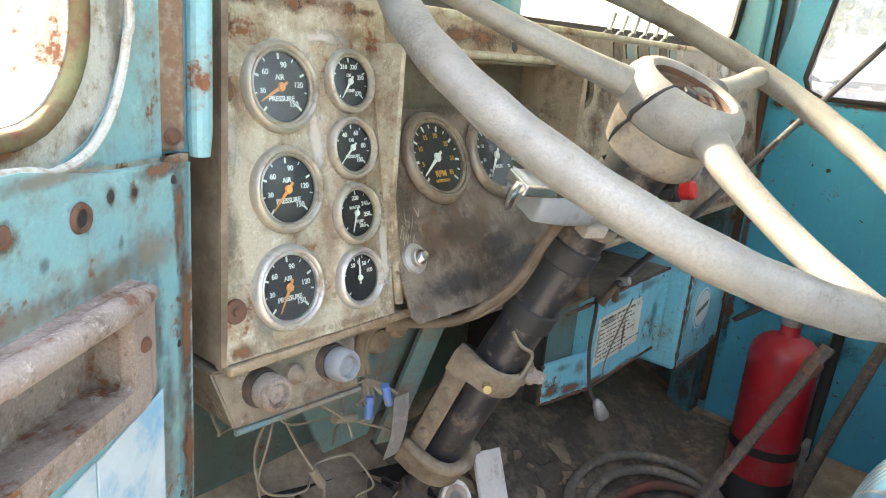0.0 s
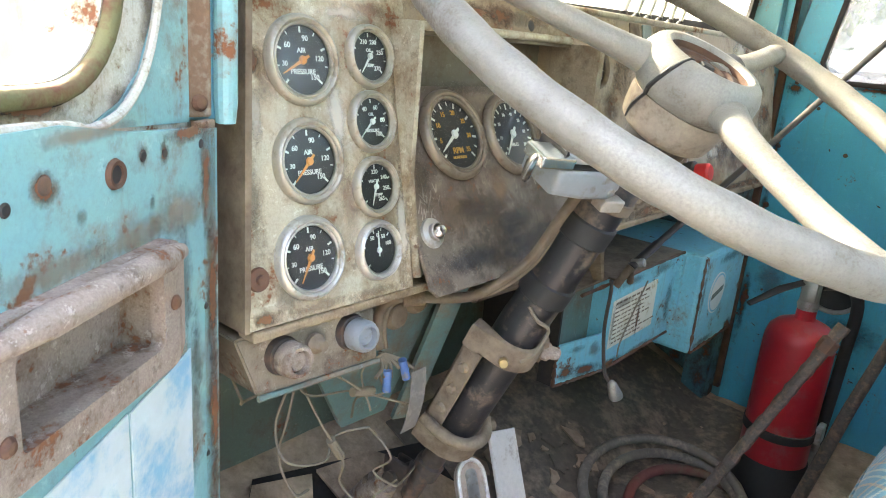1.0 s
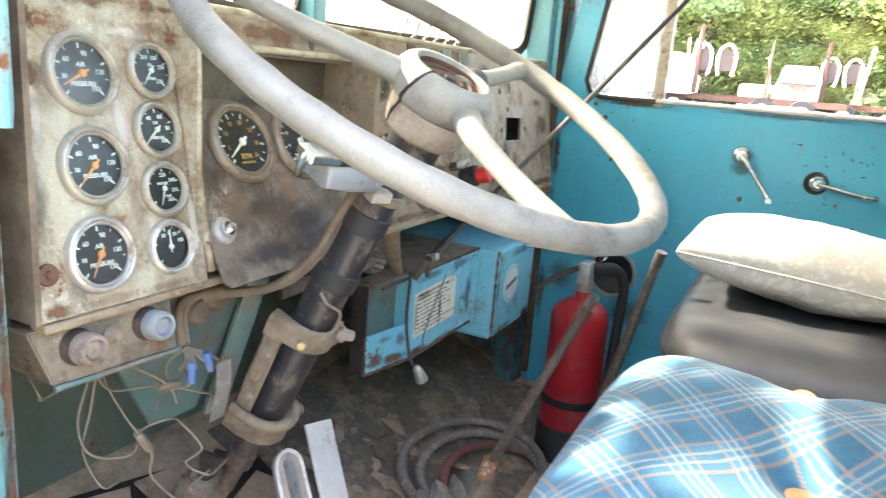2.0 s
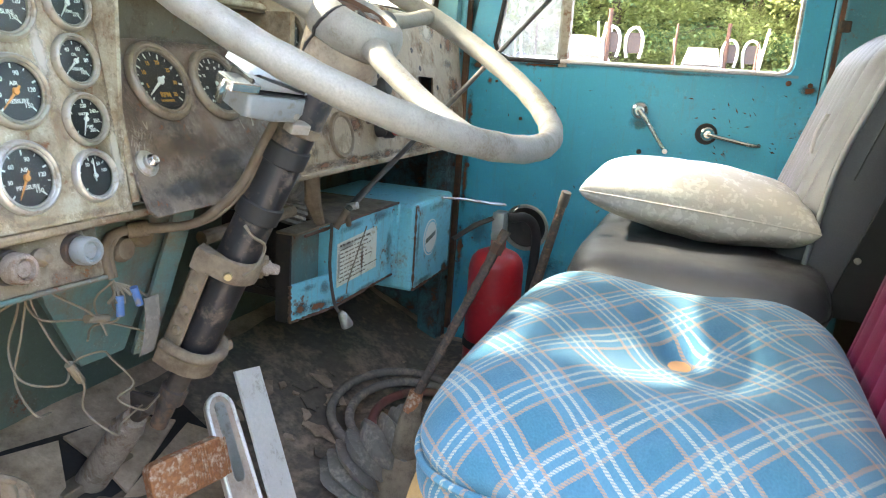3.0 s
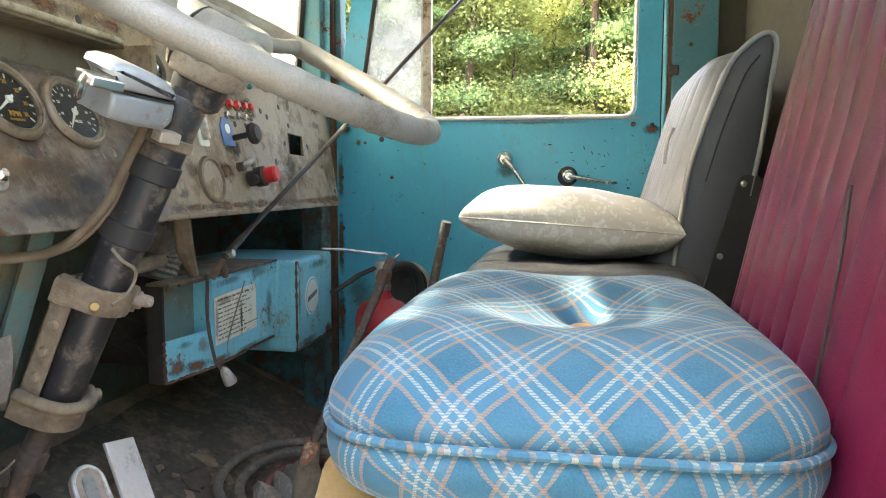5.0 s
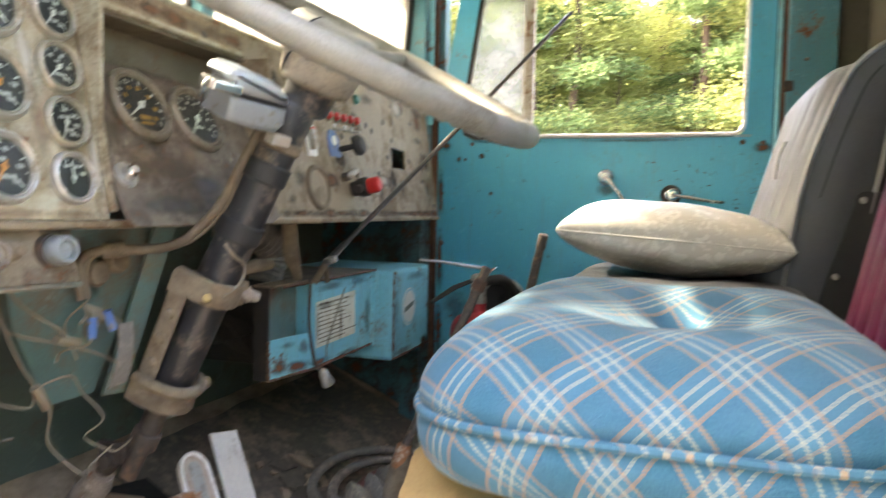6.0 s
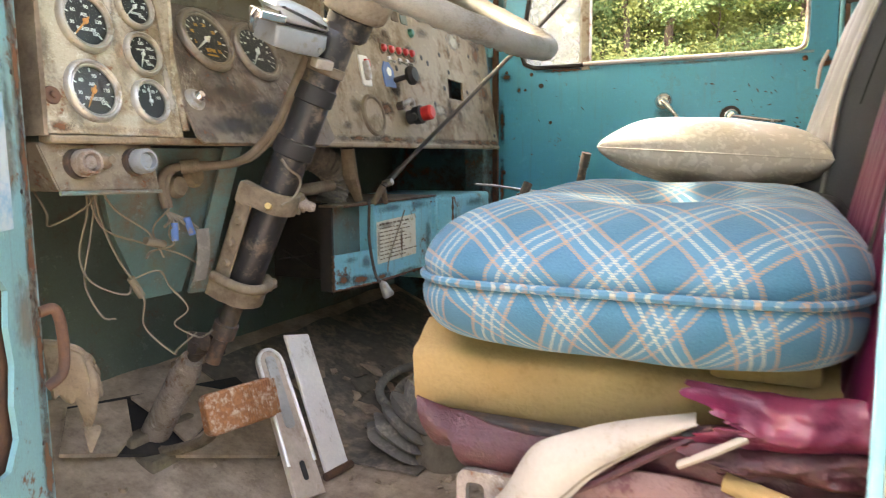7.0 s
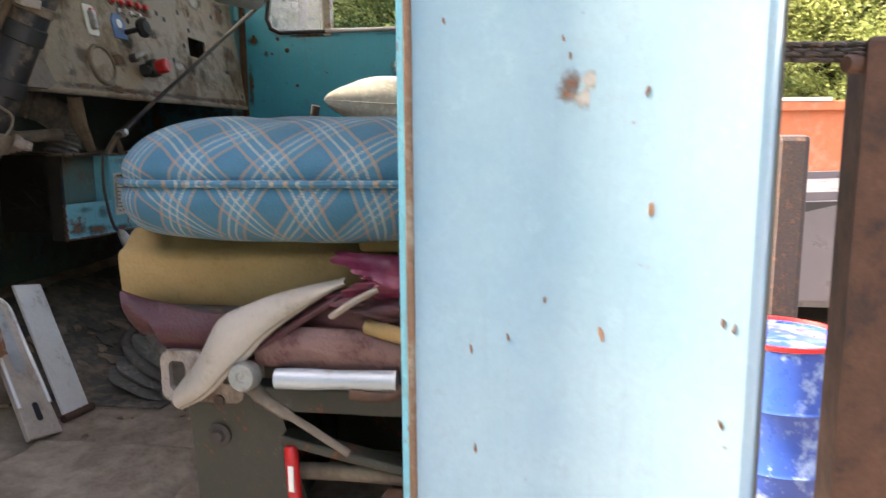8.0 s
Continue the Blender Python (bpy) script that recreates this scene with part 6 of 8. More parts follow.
# ---- turn signal switch on the column ----
def signal_switch():
    s = thing("turn_signal_switch", "chrome turn signal switch box clamped on the column", "switch", (0.34, 0.69, 0.76))
    m = plane_map((0.287, 0.692, 0.750), (0.95, -0.30, -0.075), AX)
    case = plate([(0.0, 0.0), (0.040, -0.004), (0.076, -0.003), (0.086, 0.010), (0.083, 0.031), (-0.003, 0.030)], m, 0.056, bevel=0.007)
    part("case", case, SWITCH_GREY, s, "grey die-cast case", 50)
    part("seam", plate([(-0.002, 0.0305), (0.083, 0.0312), (0.083, 0.0325), (-0.002, 0.0322)], m @ Matrix.Translation((0, 0, -0.001)), 0.054), BLACK, s)
    cap = plate([(0.010, 0.033), (0.084, 0.033), (0.085, 0.038), (0.080, 0.046), (0.066, 0.054), (0.046, 0.059), (0.024, 0.062), (0.004, 0.062), (-0.006, 0.058), (-0.008, 0.051), (0.000, 0.045)], m @ Matrix.Translation((0, 0, -0.001)), 0.054, bevel=0.009)
    part("cap", cap, WORN_CHROME, s, "chrome cap with a hooded front", 50)
    part("slot", box(-0.0005, 0.031, -0.048, 0.012, 0.047, -0.006, 0.0, m), BLACK, s)
    part("lever", plate(rrect(-0.032, 0.031, 0.008, 0.043, 0.002, 3), m @ Matrix.Translation((0, 0, 0.002)), 0.030, bevel=0.002), CHROME, s, "chrome lever arm")
    part("lever_tip", tube([m @ Vector((-0.032, 0.040, -0.008)), m @ Vector((-0.035, 0.031, -0.008)), m @ Vector((-0.035, 0.019, -0.008)), m @ Vector((-0.034, 0.014, -0.008))], [0.010, 0.014, 0.012, 0.006], 14, flat=0.4), CHROME, s, "chrome paddle", True)
    part("clamp_strap", lathe([(0.0285, 0), (0.0315, 0.002), (0.0315, 0.014), (0.0285, 0.016)], on_axis(0.728), AX, 28), DUSTY, s, "", True)
    part("spacer", box(0.076, -0.018, -0.020, 0.106, -0.004, -0.002, 0.002, m), PALE_VINYL, s, "white plastic spacer")
    part("screw", lathe([(0, 0.002), (0.004, 0.0015), (0.0045, 0)], m @ Vector((0.074, 0.008, 0)), m.col[2].xyz, 12), DULL, s)
    return s


signal_switch()

# ---- seats ----
def cushion_mesh(cx, cy, z_seam, hx, hy, up, down, p=3.2, dips=(), n=56, uvscale=1.0, pw_top=2.6, pw_low=2.6, cinch=0.0, lean=0.0):
    """A stuffed cushion: two domed faces over a rounded square, meeting at a seam; UVs run along the cloth."""
    bm = bmesh.new()
    uvl = bm.loops.layers.uv.new("UVMap")
    uv = {}
    arc = {}
    for sgn, hgt, pw in ((1, up, pw_top), (-1, down, pw_low)):
        tab, last = [0.0], hgt
        for q in range(1, 2001):
            z = hgt * (1 - (q / 2000) ** pw) ** (0.52 if sgn > 0 else 0.40)
            tab.append(tab[-1] + math.hypot((hx + hy) / 4000, z - last))
            last = z
        arc[sgn] = tab
    for sgn, hgt in ((1, up), (-1, down)):
        vs = {}
        for i in range(n + 1):
            for j in range(n + 1):
                u, v = -1 + 2 * i / n, -1 + 2 * j / n
                # square to superellipse
                m = math.sin(math.pi / 2 * max(abs(u), abs(v)))
                edge = i in (0, n) or j in (0, n)
                a = math.atan2(v, u)
                rr = m / ((abs(math.cos(a)) ** p + abs(math.sin(a)) ** p) ** (1 / p)) if m > 0 else 0
                x, y = rr * math.cos(a), rr * math.sin(a)
                dome = (1 - m ** (pw_top if sgn > 0 else pw_low)) ** (0.52 if sgn > 0 else 0.40) if not edge else 0.0
                z = hgt * dome * (1 + lean * x if sgn > 0 else 1)
                k = 1 - cinch * math.exp(-(z / 0.011) ** 2)
                X, Y = cx + hx * x * k, cy + hy * y * k
                if sgn > 0:
                    for dx, dy, dep, rad in dips:
                        z -= dep * math.exp(-((X - dx) ** 2 + (Y - dy) ** 2) / rad ** 2)
                z += 0.004 * noise.noise((X * 11, Y * 11, sgn)) * dome
                if edge and sgn < 0:
                    vs[i, j] = top[i, j]
                    continue
                wv = bm.verts.new((X, Y, z_seam + sgn * z))
                run = arc[1][round(m * 2000)] if sgn > 0 else arc[1][2000] + arc[-1][2000] - arc[-1][round(m * 2000)]
                ext = run / max(1e-6, m * (hx + hy) / 2)
                uv[wv] = (hx * x * ext * uvscale, hy * y * ext * uvscale)
                vs[i, j] = wv
        if sgn > 0:
            top = vs
        for i in range(n):
            for j in range(n):
                q = (vs[i, j], vs[i + 1, j], vs[i + 1, j + 1], vs[i, j + 1])
                f = bm.faces.new(q if sgn > 0 else q[::-1])
                for lp in f.loops:
                    lp[uvl].uv = uv[lp.vert]
    return bm


def seam_points(cx, cy, z, hx, hy, p=3.2, n=120):
    out = []
    for k in range(n):
        a = 2 * math.pi * k / n
        rr = 1 / ((abs(math.cos(a)) ** p + abs(math.sin(a)) ** p) ** (1 / p))
        out.append((cx + hx * rr * math.cos(a), cy + hy * rr * math.sin(a), z))
    return out


def add_uv(ob):
    me = ob.data
    l = me.uv_layers.new(name="UVMap")
    for lp in me.loops:
        c = me.vertices[lp.vertex_index].co
        l.data[lp.index].uv = (c.x, c.y)


pc = thing("plaid_cushion", "puffy blue plaid wool cushion with buttoned dimples on the driver's seat", "cushion", (0.36, 0.19, 0.43))
part("cover", cushion_mesh(0.362, 0.198, 0.486, 0.288, 0.212, 0.080, 0.070, 5.2, ((0.352, 0.181, 0.020, 0.024), (0.59, 0.180, 0.024, 0.028), (0.312, 0.181, 0.030, 0.088), (0.59, 0.180, 0.010, 0.08)), n=120, pw_top=4.6, pw_low=11.0, cinch=0.020, lean=0.07), PLAID, pc, "", True)
pip = part("piping", tube(seam_points(0.362, 0.198, 0.486, 0.2850, 0.2103, 5.2, 160), 0.0040, 8, True), PLAID, pc, "", True)
add_uv(pip)
for x, y, z in ((0.350, 0.181, 0.521), (0.59, 0.180, 0.532)):
    part("button", lathe([(0, 0.007), (0.012, 0.006), (0.018, 0)], (x, y, z), (-0.2, 0, 1), 16), plain("button_cloth", (0.50, 0.27, 0.12), 0.9), pc, "orange-tan cloth button", True)

ds = thing("driver_seat", "torn driver's seat, bare yellow foam and maroon vinyl on steel", "seat", (0.35, 0.15, 0.0))
fm = plate([(0.158, 0.335), (0.622, 0.335), (0.622, 0.424), (0.186, 0.424), (0.176, 0.418), (0.160, 0.404), (0.149, 0.400), (0.146, 0.392), (0.150, 0.345)], plane_map((0, -0.06, 0), (1, 0, 0), (0, 0, 1)), 0.475, bevel=0.008)
part("foam_block", fm, FOAM, ds, "bare yellow foam block with a cut lip", 50)
part("foam_scrap", box(0.14, 0.03, 0.405, 0.18, 0.12, 0.428, 0.008), FOAM, ds, "", True)


def back_mesh(x0, x1, z0, z1, y_at, thick, n=28, groove=None, gdepth=0.006, taper=0.25, nx=0):
    """A padded backrest; with groove, its face is sewn into upright pleats."""
    bm = bmesh.new()
    nx = nx or n
    top = {}
    for side in (1, -1):
        vs = {}
        for i in range(nx + 1):
            for j in range(n + 1):
                u, v = -1 + 2 * i / nx, j / n
                w = 1 - taper * max(0, (v - 0.45) / 0.55) ** 2.2
                X = (x0 + x1) / 2 + (x1 - x0) / 2 * u * w
                Z = z0 + (z1 - z0) * v - 0.04 * (1 - math.sqrt(max(0, 1 - u * u * 0.96))) * v
                e = max(abs(u) ** 5, max(0, (v - 0.75) / 0.25) ** 3)
                t = thick / 2 * (1 - e) ** 0.5 if e < 1 else 0
                if side > 0 and groove:
                    ph = (X - x0) / groove
                    t += gdepth * (abs(math.sin(math.pi * ph)) ** 0.45 - 1) * (1 - e) + 0.004 * noise.noise((X * 5, Z * 5, 3)) * (1 - e)
                edge = (i in (0, nx) or j == n)
                if edge and side < 0:
                    vs[i, j] = top[i, j]
                    continue
                vs[i, j] = bm.verts.new((X, y_at(Z) + side * t, Z))
        if side > 0:
            top = vs
        for i in range(nx):
            for j in range(n):
                bm.faces.new((vs[i, j], vs[i + 1, j], vs[i + 1, j + 1], vs[i, j + 1]))
    return bm


part("backrest", back_mesh(0.06, 0.60, 0.40, 1.02, lambda z: -0.055 - 0.20 * (z - 0.45), 0.13, 40, 0.046, 0.0042, nx=190), RED_VINYL, ds, "maroon pleated vinyl backrest", True)
part("back_cut", tube(spline([(0.178, 0.004, 0.50), (0.187, -0.008, 0.56), (0.192, -0.018, 0.62), (0.203, -0.027, 0.68)], 5), 0.0016, 6), BLACK, ds, "split seam")
ps = thing("passenger_seat", "black and grey vinyl passenger seat with a split backrest", "seat", (1.12, 0.1, 0))
part("cushion", cushion_mesh(1.11, 0.175, 0.47, 0.36, 0.225, 0.062, 0.05, 5.5, ((1.05, 0.19, 0.008, 0.12),), 64, pw_top=11.0), BLACK_VINYL, ps, "", True)
part("cushion_piping", tube(seam_points(1.11, 0.175, 0.472, 0.361, 0.226, 5.0), 0.004, 8, True), BLACK, ps, "", True)
part("base", box(0.80, -0.03, 0.0, 1.42, 0.36, 0.44, 0.01), BLACK_METAL, ps)
part("backrest", back_mesh(0.985, 1.50, 0.47, 0.955, lambda z: -0.016 - 0.295 * (z - 0.55), 0.13, 40, 0.048, 0.010, 0.12, 150), GREY_VINYL, ps, "grey pleated face", True)
SIDE = [(0.006, 0.455), (-0.003, 0.528), (-0.024, 0.697), (-0.053, 0.799), (-0.086, 0.890), (-0.110, 0.924), (-0.140, 0.948), (-0.160, 0.950), (-0.168, 0.930), (-0.163, 0.877), (-0.150, 0.761), (-0.133, 0.660), (-0.118, 0.455)]
part("back_bolster", plate([(-y, z) for y, z in SIDE], plane_map((0.957, 0, 0), (0, -1, 0), (0, 0, 1)), 0.13, bevel=0.010), SIDE_VINYL, ps, "black vinyl side bolster", 35)
part("rear_shell", plate([(-y + 0.01, z - 0.01) for y, z in SIDE], plane_map((1.086, 0, 0), (0, -1, 0), (0, 0, 1)), 0.40, bevel=0.010), BLACK_VINYL, ps, "black vinyl rear of the back", 35)
part("bolster_piping", tube(spline([(0.957, y, z) for y, z in SIDE[1:12]], 5), 0.0048, 8), PIPING, ps, "pale worn piping", True)
part("bolster_seam", tube(spline([(0.956, y - 0.030, z - 0.012) for y, z in SIDE[2:6]], 5), 0.0016, 6), BLACK, ps)
part("face_split", tube(spline([(1.02, 0.012, 0.72), (1.02, 0.008, 0.76), (1.025, -0.004, 0.79)], 4), 0.005, 6, flat=0.5), PIPING, ps, "torn pale split in the face", True)
part("side_bracket", plate([(0.045, 0.44), (0.150, 0.44), (0.152, 0.688), (0.146, 0.697), (0.120, 0.697), (0.112, 0.690), (0.071, 0.543)], plane_map((0.9525, 0, 0), (0, -1, 0), (0, 0, 1)), 0.006, bevel=0.0015), BLACK, ps, "black steel hinge bracket")
for q in ((0.9525, -0.121, 0.682), (0.9525, -0.084, 0.548)):
    screw(q, (-1, 0, 0), 0.006, DULL, ps)

pw = thing("pillow", "grubby ivory satin pillow on the passenger seat", "pillow", (1.07, 0.19, 0.54))


def pillow_point(u, v, side):
    """A stuffed square of cloth: edges drawn in between pointed corners, creases running to the corners."""
    full = ((1 - u * u) * (1 - v * v))
    x = 1.095 + 0.165 * u * (1 - 0.07 * (1 - v * v))
    y = 0.192 + 0.210 * v * (1 - 0.05 * (1 - u * u))
    swell = full ** 0.31
    crease = 0.0045 * math.sin(9 * math.atan2(v, u) + 5 * u) * (1 - full) * full ** 0.25 + 0.010 * noise.noise((x * 9, y * 9, side * 3)) * swell
    z = 0.603 + 0.014 * v + side * ((0.072 if side > 0 else 0.070) * swell + crease)
    return Vector((x, y, z))


def pillow_mesh(n=64):
    bm = bmesh.new()
    top = {}
    for side in (1, -1):
        vs = {}
        for i in range(n + 1):
            for j in range(n + 1):
                if side < 0 and (i in (0, n) or j in (0, n)):
                    vs[i, j] = top[i, j]
                else:
                    vs[i, j] = bm.verts.new(pillow_point(math.sin(math.pi * (i / n - 0.5)), math.sin(math.pi * (j / n - 0.5)), side))
        top = top or vs
        for i in range(n):
            for j in range(n):
                bm.faces.new((vs[i, j], vs[i + 1, j], vs[i + 1, j + 1], vs[i, j + 1]))
    return bm


part("cover", pillow_mesh(), SATIN, pw, "", True)
RIM = [(-1 + 2 * i / 30, -1) for i in range(30)] + [(1, -1 + 2 * i / 30) for i in range(30)] + [(1 - 2 * i / 30, 1) for i in range(30)] + [(-1, 1 - 2 * i / 30) for i in range(30)]
part("seam", tube([pillow_point(u, v, 1) for u, v in RIM], 0.0017, 6, True), SATIN, pw, "", True)

# ---- switch panel fittings ----
def fitting(name, label, x, z, category="switch"):
    return thing(name, label, category, on_dash(x, z))


lamps = [(0.880, 0.838), (0.915, 0.839), (0.948, 0.840), (0.982, 0.841), (1.014, 0.842)]
for x, z in lamps:
    f = tagged(fitting("indicator_lamp", "small red indicator lamp on the dash", x, z, "lamp"), group="red indicator lamps")
    part("lens", lathe([(0, 0.010), (0.006, 0.009), (0.009, 0.004), (0.009, 0)], on_dash(x, z, 0.001), DASH_OUT, 14), RED_PLASTIC, f, "", True)
    part("rim", lathe([(0.009, 0.003), (0.012, 0.002), (0.0125, 0)], on_dash(x, z), DASH_OUT, 16), DUSTY, f, "", True)
f = fitting("indicator_lamp", "small green indicator lamp on the dash", 1.031, 0.892, "lamp")
part("lens", lathe([(0, 0.010), (0.007, 0.009), (0.011, 0.004), (0.011, 0)], on_dash(1.031, 0.892, 0.001), DASH_OUT, 16), plain("green_lens", (0.02, 0.16, 0.12), 0.3), f, "", True)
for x, z in ((0.90, 0.815), (0.95, 0.817), (0.985, 0.818)):
    f = tagged(fitting("toggle_switch", "small dusty toggle switch on the dash", x, z), group="dash toggles")
    part("nut", lathe([(0, 0.005), (0.007, 0.005), (0.008, 0)], on_dash(x, z), DASH_OUT, 8), DULL, f)
    part("lever", lathe([(0, 0.02), (0.003, 0.019), (0.002, 0.004)], on_dash(x, z), DASH_OUT + Vector((0, 0, -0.5)), 8), DULL, f, "", True)
f = fitting("air_switch", "cream plate with a red cap and a small lever", 0.787, 0.779)
part("backplate", plate(rrect(-0.020, -0.032, 0.016, 0.032, 0.006), dash_map(0.787, 0.779, 0.003), 0.003, bevel=0.001), MARK, f)
part("cap", box(-0.004, 0.008, 0, 0.014, 0.024, 0.006, 0.002, dash_map(0.787, 0.779, 0.003)), RED_PLASTIC, f)
part("lever", box(-0.012, -0.022, 0, -0.002, 0.018, 0.014, 0.003, dash_map(0.787, 0.779, 0.003)), DULL, f)
f = fitting("air_valve", "blue air valve plate with a black knob", 0.888, 0.779, "valve")
part("backplate", plate([(-0.026, -0.026), (0.022, -0.026), (0.022, 0.012), (0.008, 0.030), (-0.014, 0.030), (-0.026, 0.012)], dash_map(0.886, 0.779, 0.003), 0.003, bevel=0.001), BLUE_PLASTIC, f)
part("plate_mark", plate(circle(0, 0.008, 0.010, 16), dash_map(0.886, 0.779, 0.0036), 0.0006), MARK, f)
part("stem", lathe([(0.006, 0), (0.006, 0.05)], on_dash(0.905, 0.770), DASH_OUT, 12), BLACK, f)
part("knob", lathe([(0.006, 0.035), (0.020, 0.040), (0.022, 0.048), (0.016, 0.056), (0, 0.058)], on_dash(0.905, 0.770), DASH_OUT, 20), BLACK, f, "black round knob", True)
f = fitting("hose_fitting", "corroded brass air fitting on the dash", 0.914, 0.717, "fitting")
part("elbow", tube(spline([on_dash(0.90, 0.712), on_dash(0.905, 0.716, 0.02), on_dash(0.925, 0.722, 0.024), on_dash(0.935, 0.712, 0.020)], 5), 0.006, 10), DULL, f, "", True)
part("nut", lathe([(0.0, 0.016), (0.010, 0.016), (0.010, 0.002)], on_dash(0.90, 0.712), DASH_OUT, 6), DARKRUST, f)
f = fitting("air_brake_knob", "red-capped black pull valve on the dash", 0.965, 0.690, "valve")
part("body", lathe([(0.016, 0), (0.016, 0.014), (0.020, 0.016), (0.021, 0.034), (0.016, 0.038)], on_dash(0.945, 0.690), DASH_OUT, 20), BLACK, f, "", True)
part("red_cap", lathe([(0.012, 0.036), (0.0165, 0.038), (0.017, 0.058), (0.013, 0.062), (0, 0.062)], on_dash(0.945, 0.690), DASH_OUT, 20), RED_PLASTIC, f, "", True)
part("side_wing", lathe([(0, 0.018), (0.009, 0.016), (0.009, -0.03), (0, -0.032)], on_dash(0.945, 0.690, 0.024), (1, 0, 0.2), 12), BLACK, f, "", True)
# toggles along the dash top
strip = thing("label_strip", "row of small grey switch label plates", "label", on_dash(0.9, 0.918))
for i in range(6):
    x = 0.79 + 0.044 * i
    part("label_plate", plate(rrect(-0.016, -0.012, 0.016, 0.012, 0.003), dash_map(x, 0.921, 0.002), 0.002), GREEN if i % 2 else DUSTY, strip)
    f = tagged(thing("toggle_switch", "bright toggle switch standing on the dash top", "switch", (x, 0.90, 0.941)), group="dash top toggles")
    part("boot", lathe([(0.009, 0.0), (0.008, 0.004), (0.0045, 0.010), (0, 0.010)], (x, 0.905, 0.941), (0.15, 0, 1), 12), BLACK, f, "", True)
    part("lever", lathe([(0.003, 0.008), (0.0045, 0.034), (0.004, 0.038), (0, 0.039)], (x, 0.905, 0.941), (0.25, -0.1, 1), 10), DULL, f, "", True)
# ignition button on the instrument plate
f = thing("starter_button", "chrome starter button on the instrument plate", "button", on_cluster(0.273, 0.685))
part("collar", lathe([(0.017, 0), (0.016, 0.003), (0.010, 0.005), (0.010, 0.010), (0.0085, 0.011)], on_cluster(0.273, 0.685), CLUSTER_OUT, 24), DULL, f, "", True)
part("plunger", lathe([(0.0085, 0.008), (0.007, 0.014), (0.005, 0.017), (0, 0.0175)], on_cluster(0.273, 0.685), CLUSTER_OUT, 20), CHROME, f, "", True)
rnd = random.Random(11)
sc = thing("scratch_marks", "bare scratched marks in the instrument plate paint", "scratches", on_cluster(0.27, 0.72), kind="stuff")
bm = bmesh.new()
for x0, z0, x1, z1 in [(0.257 + rnd.uniform(0, 0.04), 0.698 + rnd.uniform(0, 0.026), 0, 0) for _ in range(22)] + [(0.49 + rnd.uniform(0, 0.03), 0.71 + rnd.uniform(0, 0.02), 0, 0) for _ in range(5)]:
    a, L = rnd.uniform(0.8, 2.6), rnd.uniform(0.006, 0.016)
    p, q = on_cluster(x0, z0, 0.0004), on_cluster(x0 + L * math.cos(a), z0 + L * math.sin(a), 0.0004)
    w = Vector((0.0011, 0, 0))
    bm.faces.new([bm.verts.new(c) for c in (p - w, p + w, q + w * 0.4, q - w * 0.4)])
part("scratches", bm, PALE_VINYL, sc)

ps_ = thing("scratch_marks", "dark scratches and chips in the passenger door paint", "scratches", (1.6, 0.2, 0.6), kind="stuff")
bm = bmesh.new()
for i in range(60):
    y0, z0 = rnd.uniform(-0.04, 0.84), rnd.uniform(0.15, 0.845)
    if i < 26:
        y0, z0 = 0.08 + rnd.gauss(0, 0.07), 0.72 + rnd.gauss(0, 0.06)
    a, L, w = rnd.uniform(-0.3, 1.2), rnd.uniform(0.003, 0.016), rnd.uniform(0.0006, 0.0018)
    e, f = Vector((0, math.cos(a), math.sin(a))), Vector((0, -math.sin(a), math.cos(a)))
    p = Vector((1.5993, y0, z0))
    bm.faces.new([bm.verts.new(c) for c in (p - f * w, p + e * L * 0.5 - f * w * 1.6, p + e * L, p + e * L * 0.4 + f * w)])
part("scratches", bm, DARKRUST, ps_)

# ---- wires under the dash ----
wires = thing("wiring", "loose dusty wires hanging under the dash", "wires", (0.22, 0.9, 0.4))
Y = 0.885
for pts in (((0.13, 0.60), (0.13, 0.542), (0.124, 0.481), (0.126, 0.443), (0.183, 0.416), (0.208, 0.432), (0.235, 0.442), (0.274, 0.411), (0.289, 0.376), (0.279, 0.352), (0.300, 0.330), (0.330, 0.322), (0.364, 0.333), (0.383, 0.373), (0.391, 0.42)),
            ((0.146, 0.60), (0.146, 0.548), (0.157, 0.512), (0.185, 0.458), (0.207, 0.409), (0.223, 0.36), (0.251, 0.316), (0.282, 0.312), (0.307, 0.334)),
            ((0.138, 0.59), (0.14, 0.534), (0.165, 0.504), (0.236, 0.48), (0.286, 0.458), (0.336, 0.429)),
            ((0.215, 0.463), (0.245, 0.468), (0.266, 0.476), (0.277, 0.491), (0.27, 0.515)),
            ((0.15, 0.58), (0.18, 0.535), (0.22, 0.50), (0.25, 0.475)),
            ((0.065, 0.575), (0.068, 0.54), (0.089, 0.520), (0.13, 0.543), (0.15, 0.565)),
            ((0.155, 0.58), (0.13, 0.50), (0.128, 0.44), (0.14, 0.395), (0.165, 0.385)),
            ((0.245, 0.46), (0.25, 0.50), (0.262, 0.53))):
    n = len(pts)
    part("wire", tube(spline([(x, Y + 0.012 * math.sin(3.1 * i + x * 20), z) for i, (x, z) in enumerate(pts)], 7), 0.0015, 6), WIRE, wires, "", True)
for k in range(6):
    part("wire_end", tube(spline([(0.266, 0.885, 0.525), (0.262 + 0.006 * k, 0.875, 0.512), (0.245 + 0.013 * k, 0.868, 0.505 - 0.004 * (k % 3))], 5), 0.0022, 6), WIRE, wires)
for x, z, a in ((0.264, 0.497, -0.08), (0.288, 0.503, 0.25)):
    part("connector", tube([(x, 0.868, z + 0.012), (x + a * 0.03, 0.866, z - 0.014)], 0.0052, 8), BLUE_PLASTIC, wires, "blue wire connector")
